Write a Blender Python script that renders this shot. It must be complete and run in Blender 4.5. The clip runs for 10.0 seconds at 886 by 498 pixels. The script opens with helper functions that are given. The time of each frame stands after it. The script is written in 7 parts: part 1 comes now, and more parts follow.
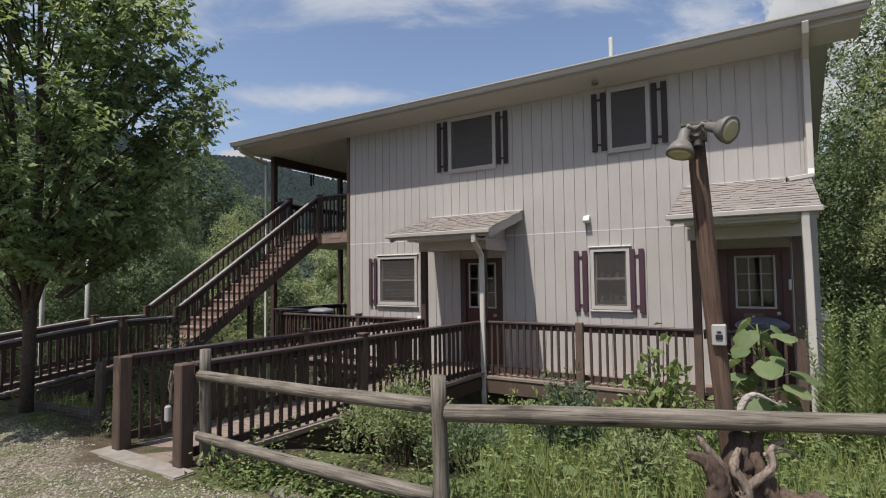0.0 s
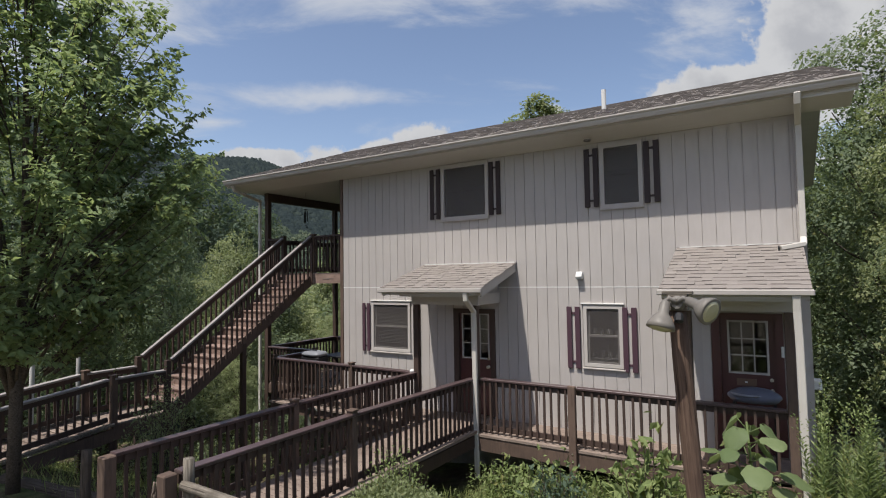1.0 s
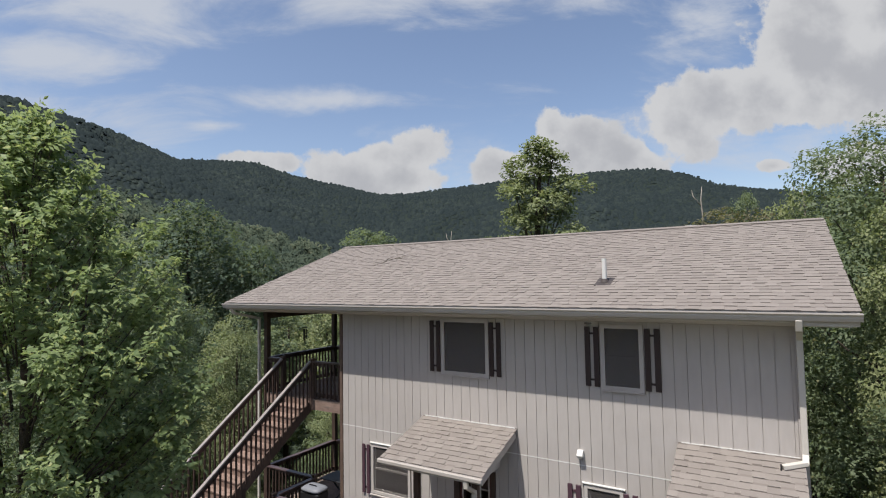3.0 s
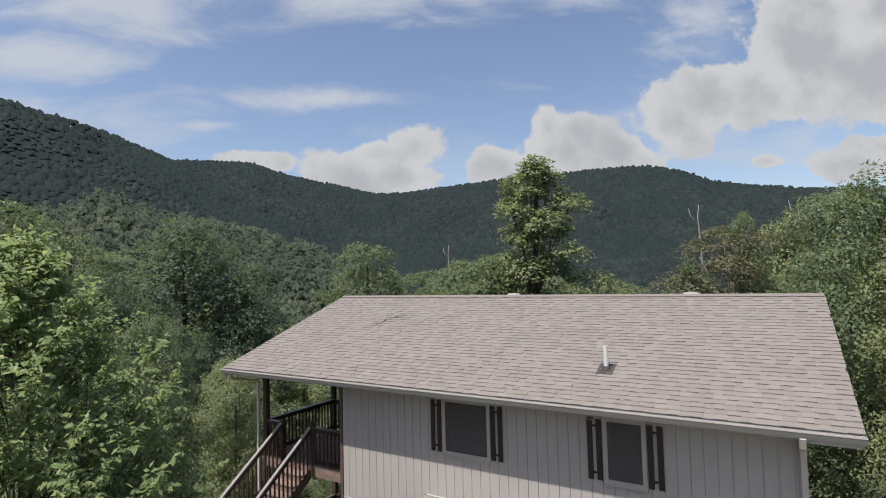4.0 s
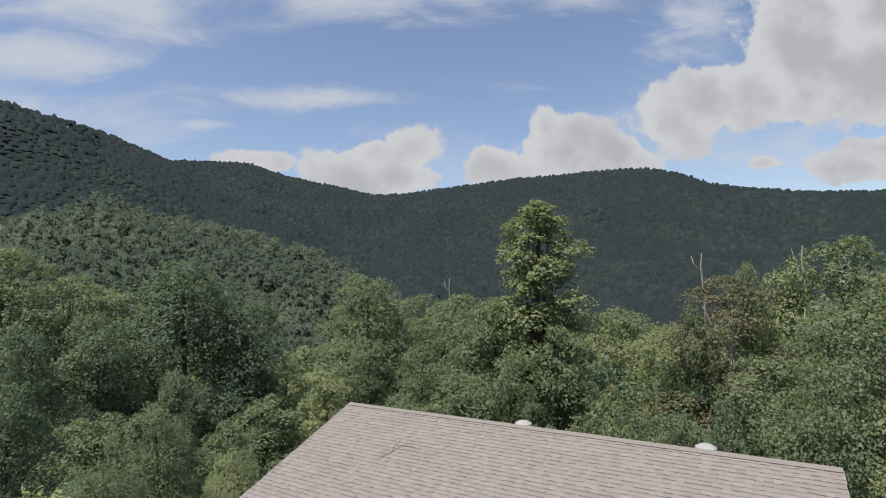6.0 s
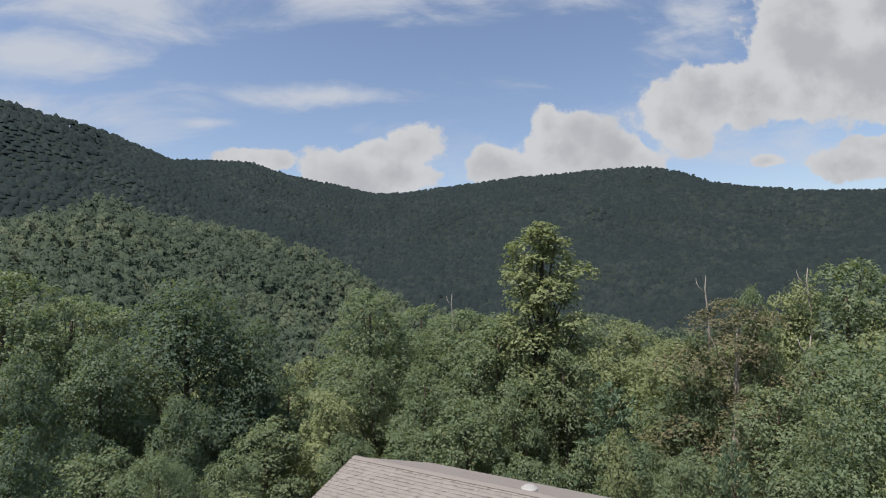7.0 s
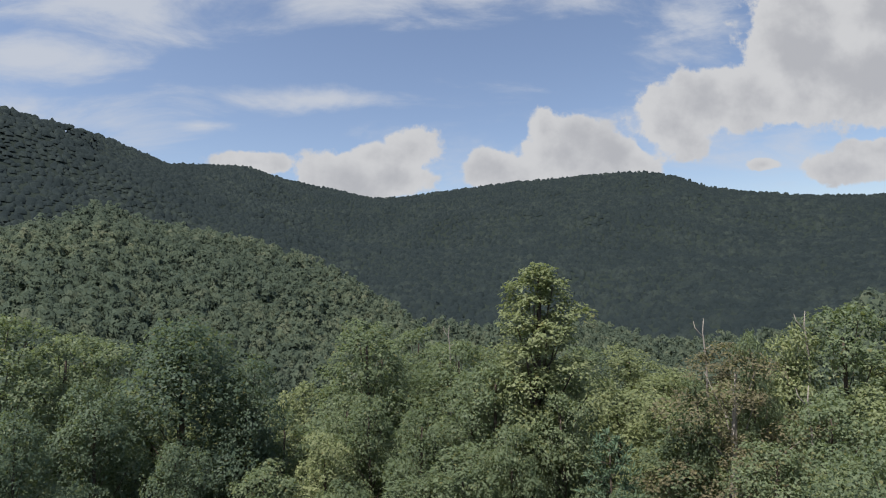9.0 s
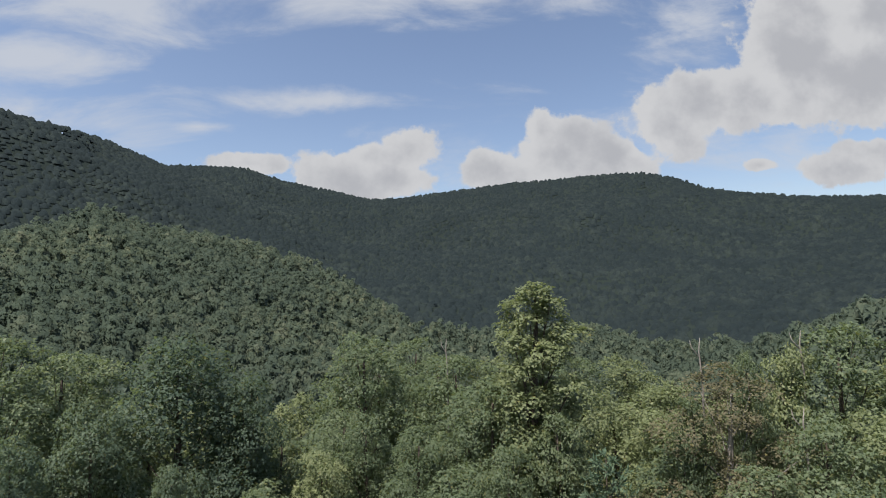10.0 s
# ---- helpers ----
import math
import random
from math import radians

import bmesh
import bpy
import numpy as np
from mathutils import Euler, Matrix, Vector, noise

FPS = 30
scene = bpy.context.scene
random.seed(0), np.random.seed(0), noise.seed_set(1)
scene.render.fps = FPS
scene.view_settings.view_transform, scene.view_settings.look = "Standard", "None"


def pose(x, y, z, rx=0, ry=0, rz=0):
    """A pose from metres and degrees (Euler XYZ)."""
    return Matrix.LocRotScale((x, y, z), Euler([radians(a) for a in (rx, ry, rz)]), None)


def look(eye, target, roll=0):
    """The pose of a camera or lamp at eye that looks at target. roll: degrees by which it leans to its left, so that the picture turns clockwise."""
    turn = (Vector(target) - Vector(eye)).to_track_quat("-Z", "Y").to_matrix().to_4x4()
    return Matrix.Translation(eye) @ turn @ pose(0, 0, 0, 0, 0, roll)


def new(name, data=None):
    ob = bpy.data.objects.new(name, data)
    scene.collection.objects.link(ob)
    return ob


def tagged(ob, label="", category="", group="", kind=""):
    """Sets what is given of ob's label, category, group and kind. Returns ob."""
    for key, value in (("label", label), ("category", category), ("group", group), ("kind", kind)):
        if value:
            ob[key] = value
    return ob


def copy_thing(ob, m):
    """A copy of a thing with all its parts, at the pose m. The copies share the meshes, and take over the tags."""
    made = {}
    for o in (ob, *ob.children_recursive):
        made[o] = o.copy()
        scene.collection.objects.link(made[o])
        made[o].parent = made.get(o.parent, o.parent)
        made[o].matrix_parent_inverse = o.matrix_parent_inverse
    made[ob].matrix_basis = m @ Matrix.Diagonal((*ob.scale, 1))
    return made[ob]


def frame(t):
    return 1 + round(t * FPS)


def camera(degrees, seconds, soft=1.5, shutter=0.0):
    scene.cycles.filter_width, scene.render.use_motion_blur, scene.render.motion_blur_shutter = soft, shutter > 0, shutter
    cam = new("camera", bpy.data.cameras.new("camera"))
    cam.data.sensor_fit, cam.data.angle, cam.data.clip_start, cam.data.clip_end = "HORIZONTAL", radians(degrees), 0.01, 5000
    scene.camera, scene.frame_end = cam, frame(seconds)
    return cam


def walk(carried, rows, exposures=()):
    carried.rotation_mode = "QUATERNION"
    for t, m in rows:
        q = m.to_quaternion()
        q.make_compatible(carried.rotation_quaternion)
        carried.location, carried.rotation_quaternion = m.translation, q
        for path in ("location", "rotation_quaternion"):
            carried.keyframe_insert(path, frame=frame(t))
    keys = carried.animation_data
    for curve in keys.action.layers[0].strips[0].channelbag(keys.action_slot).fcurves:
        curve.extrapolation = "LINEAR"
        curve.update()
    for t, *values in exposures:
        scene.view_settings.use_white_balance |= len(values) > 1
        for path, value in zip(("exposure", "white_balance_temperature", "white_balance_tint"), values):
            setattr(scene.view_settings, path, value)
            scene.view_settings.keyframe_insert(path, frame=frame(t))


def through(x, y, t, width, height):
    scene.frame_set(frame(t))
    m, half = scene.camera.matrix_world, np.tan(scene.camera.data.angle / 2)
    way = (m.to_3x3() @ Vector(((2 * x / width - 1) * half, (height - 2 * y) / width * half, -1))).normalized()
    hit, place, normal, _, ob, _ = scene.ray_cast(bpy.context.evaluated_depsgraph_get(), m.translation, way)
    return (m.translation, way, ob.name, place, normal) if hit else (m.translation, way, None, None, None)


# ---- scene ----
cam = camera(79.8, 10.0, 1.1)
PATH = [
    (0, (8.549, -9.5, 1.758), (7.494, -7.804, 1.863), -0.7),
    (0.5, (8.616, -9.481, 2.194), (7.56, -7.786, 2.298), -0.8),
    (1, (8.674, -9.422, 2.787), (7.621, -7.725, 2.889), -0.9),
    (1.5, (8.684, -9.342, 3.463), (7.64, -7.639, 3.567), -0.9),
    (2, (8.669, -9.377, 4.25), (7.626, -7.673, 4.355), -1.0),
    (2.5, (8.713, -9.419, 5.065), (7.663, -7.72, 5.172), -1.1),
    (2.7, (8.768, -9.489, 5.405), (7.717, -7.791, 5.519), -0.9),
    (4, (8.752, -9.555, 7.613), (7.713, -7.849, 7.718), -1.5),
    (4.5, (8.683, -9.645, 8.465), (7.649, -7.936, 8.572), -1.4),
    (5, (8.671, -9.617, 9.352), (7.636, -7.909, 9.46), -1.4),
    (5.5, (8.599, -9.678, 10.23), (7.568, -7.967, 10.338), -1.3),
    (7, (8.448, -9.621, 12.968), (7.411, -7.914, 13.067), -1.3),
    (7.5, (8.387, -9.607, 13.67), (7.349, -7.901, 13.78), -1.2),
    (8, (8.489, -9.535, 14.376), (7.448, -7.831, 14.487), -1.3),
    (8.5, (8.476, -9.541, 15.191), (7.439, -7.834, 15.3), -1.3),
    (9, (8.505, -9.597, 15.928), (7.478, -7.885, 16.039), -1.3),
    (9.5, (8.722, -9.501, 16.808), (7.696, -7.787, 16.912), -1.4),
    (10, (8.66, -9.638, 17.354), (7.64, -7.921, 17.468), -1.4),
]
walk(cam, [(t, look(eye, target, roll)) for t, eye, target, roll in PATH], [(0, 0.3), (10, 0.3)])

# ---------------------------------------------------------------- world and sun
SUN_TO = Vector((-0.28, -1.0, 2.27)).normalized()
SUN_EL = math.asin(SUN_TO.z)
world = bpy.data.worlds.new("sky")
scene.world = world
world.use_nodes = True


class Nodes:
    """A small writer of node trees."""

    def __init__(self, tree):
        self.t = tree
        tree.nodes.clear()

    def add(self, kind, **kw):
        n = self.t.nodes.new(kind)
        for k, v in kw.items():
            if k in n.inputs:
                self.put(n.inputs[k], v)
        return n

    def put(self, socket, v):
        if isinstance(v, bpy.types.NodeSocket):
            self.t.links.new(v, socket)
        elif isinstance(v, (tuple, list)) and socket.type == "RGBA" and len(v) == 3:
            socket.default_value = (*v, 1)
        else:
            socket.default_value = v

    def math(self, op, a, b=0.0, c=0.0, clamp=False):
        n = self.t.nodes.new("ShaderNodeMath")
        n.operation, n.use_clamp = op, clamp
        for i, v in enumerate((a, b, c)):
            self.put(n.inputs[i], v)
        return n.outputs[0]

    def dot(self, a, b):
        n = self.t.nodes.new("ShaderNodeVectorMath")
        n.operation = "DOT_PRODUCT"
        self.put(n.inputs[0], a)
        self.put(n.inputs[1], b)
        return n.outputs["Value"]

    def step(self, v, lo, hi, a=0.0, b=1.0):
        n = self.t.nodes.new("ShaderNodeMapRange")
        n.interpolation_type = "SMOOTHSTEP"
        for i, w in enumerate((v, lo, hi, a, b)):
            self.put(n.inputs[i], w)
        return n.outputs[0]

    def noise(self, vec, scale, detail=4.0, rough=0.55, distort=0.0):
        n = self.t.nodes.new("ShaderNodeTexNoise")
        if vec is not None:
            self.put(n.inputs["Vector"], vec)
        n.inputs["Scale"].default_value = scale
        n.inputs["Detail"].default_value = detail
        n.inputs["Roughness"].default_value = rough
        n.inputs["Distortion"].default_value = distort
        return n.outputs["Fac"]

    def mix(self, f, a, b, blend="MIX"):
        n = self.t.nodes.new("ShaderNodeMix")
        n.data_type, n.blend_type = "RGBA", blend
        self.put(n.inputs[0], f)
        self.put(n.inputs[6], a)
        self.put(n.inputs[7], b)
        return n.outputs[2]

    def ramp(self, f, stops):
        n = self.t.nodes.new("ShaderNodeValToRGB")
        self.put(n.inputs[0], f)
        el = n.color_ramp.elements
        while len(el) < len(stops):
            el.new(0.5)
        for e, (p, c) in zip(el, stops):
            e.position, e.color = p, (*c, 1)
        return n.outputs[0]


def build_sky():
    k = Nodes(world.node_tree)
    sky = k.add("ShaderNodeTexSky")
    sky.sky_type, sky.sun_disc = "NISHITA", False
    sky.sun_elevation, sky.sun_rotation = SUN_EL, math.atan2(SUN_TO.x, SUN_TO.y)
    sky.altitude, sky.air_density, sky.dust_density, sky.ozone_density = 700, 1.0, 2.2, 1.2
    way = k.add("ShaderNodeTexCoord").outputs["Generated"]
    ahead = Vector((-0.523, 0.851, 0.052)).normalized()
    side = ahead.cross(Vector((0, 0, 1))).normalized()
    up = side.cross(ahead)
    # the picture leans a little to one side
    lean = radians(1.3)
    side, up = side * math.cos(lean) - up * math.sin(lean), up * math.cos(lean) + side * math.sin(lean)
    fwd = k.math("MAXIMUM", k.dot(way, ahead), 0.04)
    u = k.math("DIVIDE", k.dot(way, side), fwd)
    v = k.math("DIVIDE", k.dot(way, up), fwd)
    flat = k.add("ShaderNodeCombineXYZ")
    k.put(flat.inputs[0], u)
    k.put(flat.inputs[1], v)
    uv = flat.outputs[0]
    wide = k.add("ShaderNodeCombineXYZ")
    k.put(wide.inputs[0], k.math("MULTIPLY", u, 0.35))
    k.put(wide.inputs[1], v)
    puff = k.math("SUBTRACT", k.noise(uv, 7.0, 9.0, 0.55), 0.5)
    puff2 = k.math("SUBTRACT", k.noise(uv, 17.0, 8.0, 0.6), 0.5)
    wisp = k.math("SUBTRACT", k.noise(wide.outputs[0], 9.0, 8.0, 0.62, 0.4), 0.5)

    def blob(cx, cy, rx, ry, grow):
        """Nearness to the middle of a cloud: 1 in the middle, 0 at its rim."""
        a = k.math("DIVIDE", k.math("SUBTRACT", u, cx), rx)
        b = k.math("DIVIDE", k.math("SUBTRACT", v, cy), ry)
        d = k.math("SQRT", k.math("ADD", k.math("MULTIPLY", a, a), k.math("MULTIPLY", b, b)))
        return k.math("MULTIPLY", k.math("SUBTRACT", 1.0, d), grow)

    # heaped clouds low over the hills and one large bank
    heaps = [
        (0.24, 0.18, 0.13, 0.085, 1.0), (0.33, 0.17, 0.10, 0.06, 1.0), (0.12, 0.155, 0.08, 0.05, 1.0), (0.20, 0.225, 0.045, 0.05, 0.9),
        (-0.17, 0.145, 0.11, 0.055, 1.0), (-0.13, 0.18, 0.05, 0.035, 0.9), (-0.08, 0.135, 0.09, 0.04, 1.0), (-0.35, 0.165, 0.09, 0.028, 1.0), (-0.05, 0.19, 0.06, 0.05, 0.8),
        (0.44, 0.245, 0.085, 0.085, 1.0), (0.51, 0.285, 0.11, 0.07, 1.0), (0.61, 0.305, 0.14, 0.075, 1.1), (0.72, 0.36, 0.17, 0.13, 1.3), (0.86, 0.35, 0.22, 0.12, 1.3), (0.71, 0.46, 0.13, 0.13, 1.2), (0.89, 0.48, 0.24, 0.14, 1.4), (1.10, 0.40, 0.25, 0.2, 1.3),
        (0.62, 0.165, 0.05, 0.015, 0.8), (0.77, 0.16, 0.11, 0.035, 0.9), (0.85, 0.19, 0.10, 0.03, 0.9),
    ]
    heap = None
    for c in heaps:
        b = blob(*c)
        heap = b if heap is None else k.math("SMOOTH_MAX", heap, b, 0.15)
    heap = k.math("ADD", heap, k.math("ADD", k.math("MULTIPLY", puff, 1.5), k.math("MULTIPLY", puff2, 1.0)))
    heap_mask = k.step(heap, 0.0, 0.20)
    # thin streaks higher up
    streaks = [
        (-0.05, 0.49, 0.42, 0.055, 1.0), (-0.60, 0.47, 0.30, 0.07, 1.0), (-0.76, 0.36, 0.17, 0.06, 1.5), (-0.22, 0.285, 0.16, 0.024, 0.9), (-0.62, 0.24, 0.18, 0.06, 0.7),
        (-0.45, 0.235, 0.08, 0.014, 0.7), (0.24, 0.47, 0.08, 0.03, 0.5), (0.50, 0.44, 0.10, 0.05, 0.55), (-0.85, 0.26, 0.16, 0.06, 0.8), (0.40, 0.20, 0.3, 0.06, 0.35),
    ]
    thin = None
    for c in streaks:
        b = blob(*c)
        thin = b if thin is None else k.math("SMOOTH_MAX", thin, b, 0.2)
    thin_mask = k.step(k.math("ADD", thin, k.math("MULTIPLY", wisp, 3.8)), -0.30, 1.0, 0.0, 0.85)
    # the rest of the sky carries scattered cloud too
    away = k.step(k.dot(way, ahead), 0.45, 0.1)
    rest = k.math("MULTIPLY", away, k.step(k.noise(way, 2.6, 6.0, 0.55), 0.5, 0.68, 0.0, 0.8))
    blue = k.mix(1.0, sky.outputs[0], SKY_GAIN, "MULTIPLY")
    shade = k.step(k.math("ADD", k.math("MULTIPLY", heap, 0.5), k.math("ADD", k.math("MULTIPLY", puff, 1.6), k.math("MULTIPLY", v, -0.25))), -0.10, 0.62)
    white = k.mix(shade, CLOUD_RIM, CLOUD_CORE)
    out = k.mix(thin_mask, blue, CLOUD_THIN)
    out = k.mix(heap_mask, out, white)
    out = k.mix(rest, out, CLOUD_THIN)
    bg = k.add("ShaderNodeBackground", Color=out, Strength=1.0)
    end = k.add("ShaderNodeOutputWorld")
    k.t.links.new(bg.outputs[0], end.inputs[0])


SKY_GAIN = (0.136, 0.127, 0.124)
CLOUD_RIM, CLOUD_CORE, CLOUD_THIN = (0.495, 0.500, 0.515), (0.365, 0.373, 0.400), (0.47, 0.495, 0.545)
build_sky()

sun = new("sun", bpy.data.lights.new("sun", "SUN"))
sun.data.energy, sun.data.angle, sun.data.color = 4.5, radians(0.55), (1.0, 0.95, 0.88)
sun.matrix_basis = look((0, 0, 60), Vector((0, 0, 60)) - SUN_TO)

# ---------------------------------------------------------------- materials


def material(name, build):
    m = bpy.data.materials.new(name)
    m.use_nodes = True
    k = Nodes(m.node_tree)
    shader = build(k)
    out = k.add("ShaderNodeOutputMaterial")
    k.t.links.new(shader, out.inputs[0])
    return m


def principled(k, color, rough=0.8, bump=None, strength=0.3, distance=0.01, metal=0.0, spec=0.3):
    p = k.add("ShaderNodeBsdfPrincipled")
    k.put(p.inputs["Base Color"], color)
    k.put(p.inputs["Roughness"], rough)
    p.inputs["Metallic"].default_value = metal
    p.inputs["Specular IOR Level"].default_value = spec
    if bump is not None:
        b = k.add("ShaderNodeBump", Strength=strength, Distance=distance, Height=bump)
        k.t.links.new(b.outputs[0], p.inputs["Normal"])
    return p.outputs[0]


def spread(k, vec, sx, sy, sz):
    n = k.t.nodes.new("ShaderNodeMapping")
    k.put(n.inputs["Vector"], vec)
    n.inputs["Scale"].default_value = (sx, sy, sz)
    return n.outputs[0]


def place(k):
    return k.add("ShaderNodeNewGeometry").outputs["Position"]


def chance(k):
    """A number of its own for every object and every loose piece of a mesh."""
    a = k.add("ShaderNodeObjectInfo").outputs["Random"]
    b = k.add("ShaderNodeNewGeometry").outputs["Random Per Island"]
    return k.math("FRACT", k.math("ADD", a, b))


def painted(name, color, dark, rough=0.6, grain=(2, 2, 30), worn=0.25, spec=0.3, each=0.22):
    """Paint or stain on sawn wood: streaks along the grain, faded blotches."""

    def build(k):
        pos = place(k)
        streak = k.noise(spread(k, pos, *grain), 3.0, 5, 0.6)
        blotch = k.noise(pos, 1.3, 5, 0.6)
        c = k.mix(k.step(blotch, 0.35, 0.75, 0, worn), color, dark)
        c = k.mix(k.step(streak, 0.4, 0.8, 0, worn), c, dark)
        c = k.mix(k.math("MULTIPLY", chance(k), each), c, dark)
        return principled(k, c, rough, streak, 0.25, 0.004, spec=spec)

    return material(name, build)


SIDING = painted("siding_paint", (0.435, 0.405, 0.385), (0.36, 0.33, 0.31), 0.75, (3, 3, 0.6), 0.4, 0.2, 0.10)
BLEACHED = painted("sun_bleached_rail_wood", (0.31, 0.29, 0.28), (0.17, 0.145, 0.135), 0.6, (4, 4, 4), 0.5, 0.4)
TRIM = painted("beige_trim_paint", (0.47, 0.44, 0.415), (0.38, 0.35, 0.32), 0.6, (1, 3, 3), 0.3)
WHITE = painted("white_enamel", (0.66, 0.66, 0.64), (0.52, 0.51, 0.48), 0.4, (2, 2, 2), 0.25)
SOFFIT = painted("soffit_paint", (0.52, 0.50, 0.475), (0.43, 0.405, 0.375), 0.8, (0.5, 3, 3), 0.3)
PLUM = painted("plum_shutter_paint", (0.080, 0.042, 0.056), (0.055, 0.029, 0.040), 0.5, (6, 6, 1), 0.4)
UMBER = painted("blackish_brown_shutter_paint", (0.040, 0.026, 0.026), (0.026, 0.018, 0.018), 0.5, (6, 6, 1), 0.4)
CREAM = painted("cream_downspout_enamel", (0.56, 0.53, 0.485), (0.44, 0.41, 0.37), 0.45, (2, 2, 2), 0.3)
GUTTER = painted("weathered_beige_gutter_paint", (0.40, 0.37, 0.345), (0.30, 0.275, 0.25), 0.55, (1, 3, 3), 0.4)
RAIL_TOP = painted("plum_brown_rail_paint", (0.082, 0.053, 0.054), (0.055, 0.038, 0.037), 0.36, (3, 3, 9), 0.5, 0.5)
STAIN = painted("dark_brown_stain", (0.078, 0.051, 0.041), (0.040, 0.028, 0.024), 0.62, (9, 9, 1.2), 0.6)
STAIN_OLD = painted("worn_brown_stain", (0.14, 0.095, 0.073), (0.060, 0.042, 0.034), 0.75, (9, 9, 1.5), 0.75)
TREAD = painted("faded_red_brown_deck_stain", (0.28, 0.20, 0.165), (0.14, 0.095, 0.078), 0.8, (1.5, 10, 6), 0.7)
DECK = painted("weathered_deck_board", (0.27, 0.215, 0.18), (0.13, 0.095, 0.078), 0.85, (1.5, 9, 4), 0.7)
CHINA = painted("dim_stoneware", (0.20, 0.19, 0.185), (0.12, 0.11, 0.11), 0.5, (2, 2, 2), 0.4)
DOOR_RED = painted("dark_maroon_door_paint", (0.085, 0.030, 0.028), (0.060, 0.022, 0.021), 0.4, (3, 3, 1), 0.3, 0.5)
BLACK = painted("black_plastic", (0.022, 0.022, 0.024), (0.014, 0.014, 0.015), 0.45, (2, 2, 2), 0.3)
GREY_LID = painted("grey_plastic_lid", (0.22, 0.23, 0.26), (0.15, 0.16, 0.18), 0.45, (2, 2, 2), 0.3)
BLUE_TUB = painted("slate_blue_plastic", (0.125, 0.135, 0.175), (0.08, 0.088, 0.12), 0.4, (2, 2, 2), 0.3)
DARK_ROOM = painted("dim_interior_plaster", (0.25, 0.22, 0.19), (0.18, 0.16, 0.14), 0.9, (1, 1, 1), 0.2)
FLASH = painted("dark_lead_flashing", (0.062, 0.052, 0.050), (0.04, 0.034, 0.034), 0.6, (3, 3, 3), 0.3)
LAMP_GREY = painted("weathered_grey_lamp_enamel", (0.185, 0.170, 0.150), (0.095, 0.088, 0.078), 0.5, (4, 4, 4), 0.5)
HOSE = painted("green_grey_hose_rubber", (0.10, 0.105, 0.09), (0.06, 0.065, 0.055), 0.5, (4, 4, 4), 0.3)
BLIND = painted("grey_white_blind", (0.34, 0.335, 0.32), (0.26, 0.25, 0.24), 0.7, (1, 1, 9), 0.3)


def log_material(name, light, dark, crack):
    def build(k):
        pos = k.add("ShaderNodeTexCoord").outputs["Object"]
        along = k.noise(spread(k, pos, 1.2, 26, 26), 2.2, 6, 0.65, 0.3)
        blotch = k.noise(pos, 3.0, 5, 0.6)
        line = k.noise(spread(k, pos, 0.9, 40, 40), 1.6, 3, 0.5, 0.5)
        c = k.mix(k.step(along, 0.3, 0.72), dark, light)
        c = k.mix(k.step(blotch, 0.48, 0.70, 0, 0.75), c, dark)
        knot = k.t.nodes.new("ShaderNodeTexVoronoi")
        k.put(knot.inputs["Vector"], spread(k, pos, 2.2, 7, 7))
        knot.inputs["Scale"].default_value = 1.0
        c = k.mix(k.step(knot.outputs["Distance"], 0.16, 0.07, 0, 0.8), c, crack)
        c = k.mix(k.step(line, 0.60, 0.68, 0, 0.8), c, crack)
        return principled(k, c, 0.85, along, 0.8, 0.012, spec=0.15)

    return material(name, build)


LOG = log_material("weathered_grey_log", (0.245, 0.218, 0.182), (0.095, 0.082, 0.067), (0.030, 0.025, 0.021))
POLE = log_material("brown_creosote_pole", (0.155, 0.105, 0.078), (0.078, 0.050, 0.038), (0.03, 0.02, 0.016))
ROOT = painted("bleached_rootwood", (0.36, 0.29, 0.235), (0.034, 0.022, 0.016), 0.8, (22, 22, 6), 1.0)
ROOT_DARK = painted("dark_cracked_rootwood", (0.15, 0.105, 0.078), (0.022, 0.015, 0.012), 0.85, (26, 26, 7), 1.0)
BARK = log_material("grey_brown_bark", (0.13, 0.105, 0.085), (0.06, 0.048, 0.038), (0.025, 0.02, 0.016))
SNAGWOOD = log_material("pale_dead_wood", (0.42, 0.38, 0.34), (0.28, 0.25, 0.22), (0.12, 0.1, 0.09))


def build_shingle(k):
    pos = place(k)
    r = chance(k)
    grit = k.noise(pos, 160, 2, 0.7)
    blotch = k.noise(pos, 0.7, 4, 0.6)
    c = k.ramp(r, [(0.0, (0.214, 0.192, 0.175)), (0.3, (0.228, 0.206, 0.188)), (0.7, (0.238, 0.215, 0.196)), (1.0, (0.256, 0.232, 0.212))])
    c = k.mix(k.step(grit, 0.35, 0.7, 0, 0.3), c, (0.15, 0.12, 0.11))
    c = k.mix(k.step(blotch, 0.5, 0.8, 0, 0.22), c, (0.19, 0.16, 0.145))
    return principled(k, c, 0.92, grit, 0.5, 0.004, spec=0.2)


SHINGLE = material("taupe_asphalt_shingle", build_shingle)


def build_band(k):
    grit = k.noise(place(k), 160, 2, 0.7)
    c = k.mix(k.step(grit, 0.3, 0.7), (0.100, 0.086, 0.078), (0.140, 0.122, 0.111))
    c = k.mix(k.step(chance(k), 0.62, 0.64), c, (0.185, 0.163, 0.148))
    return principled(k, c, 0.92, grit, 0.5, 0.004, spec=0.2)


SHINGLE_BAND = material("dark_printed_shingle_band", build_band)


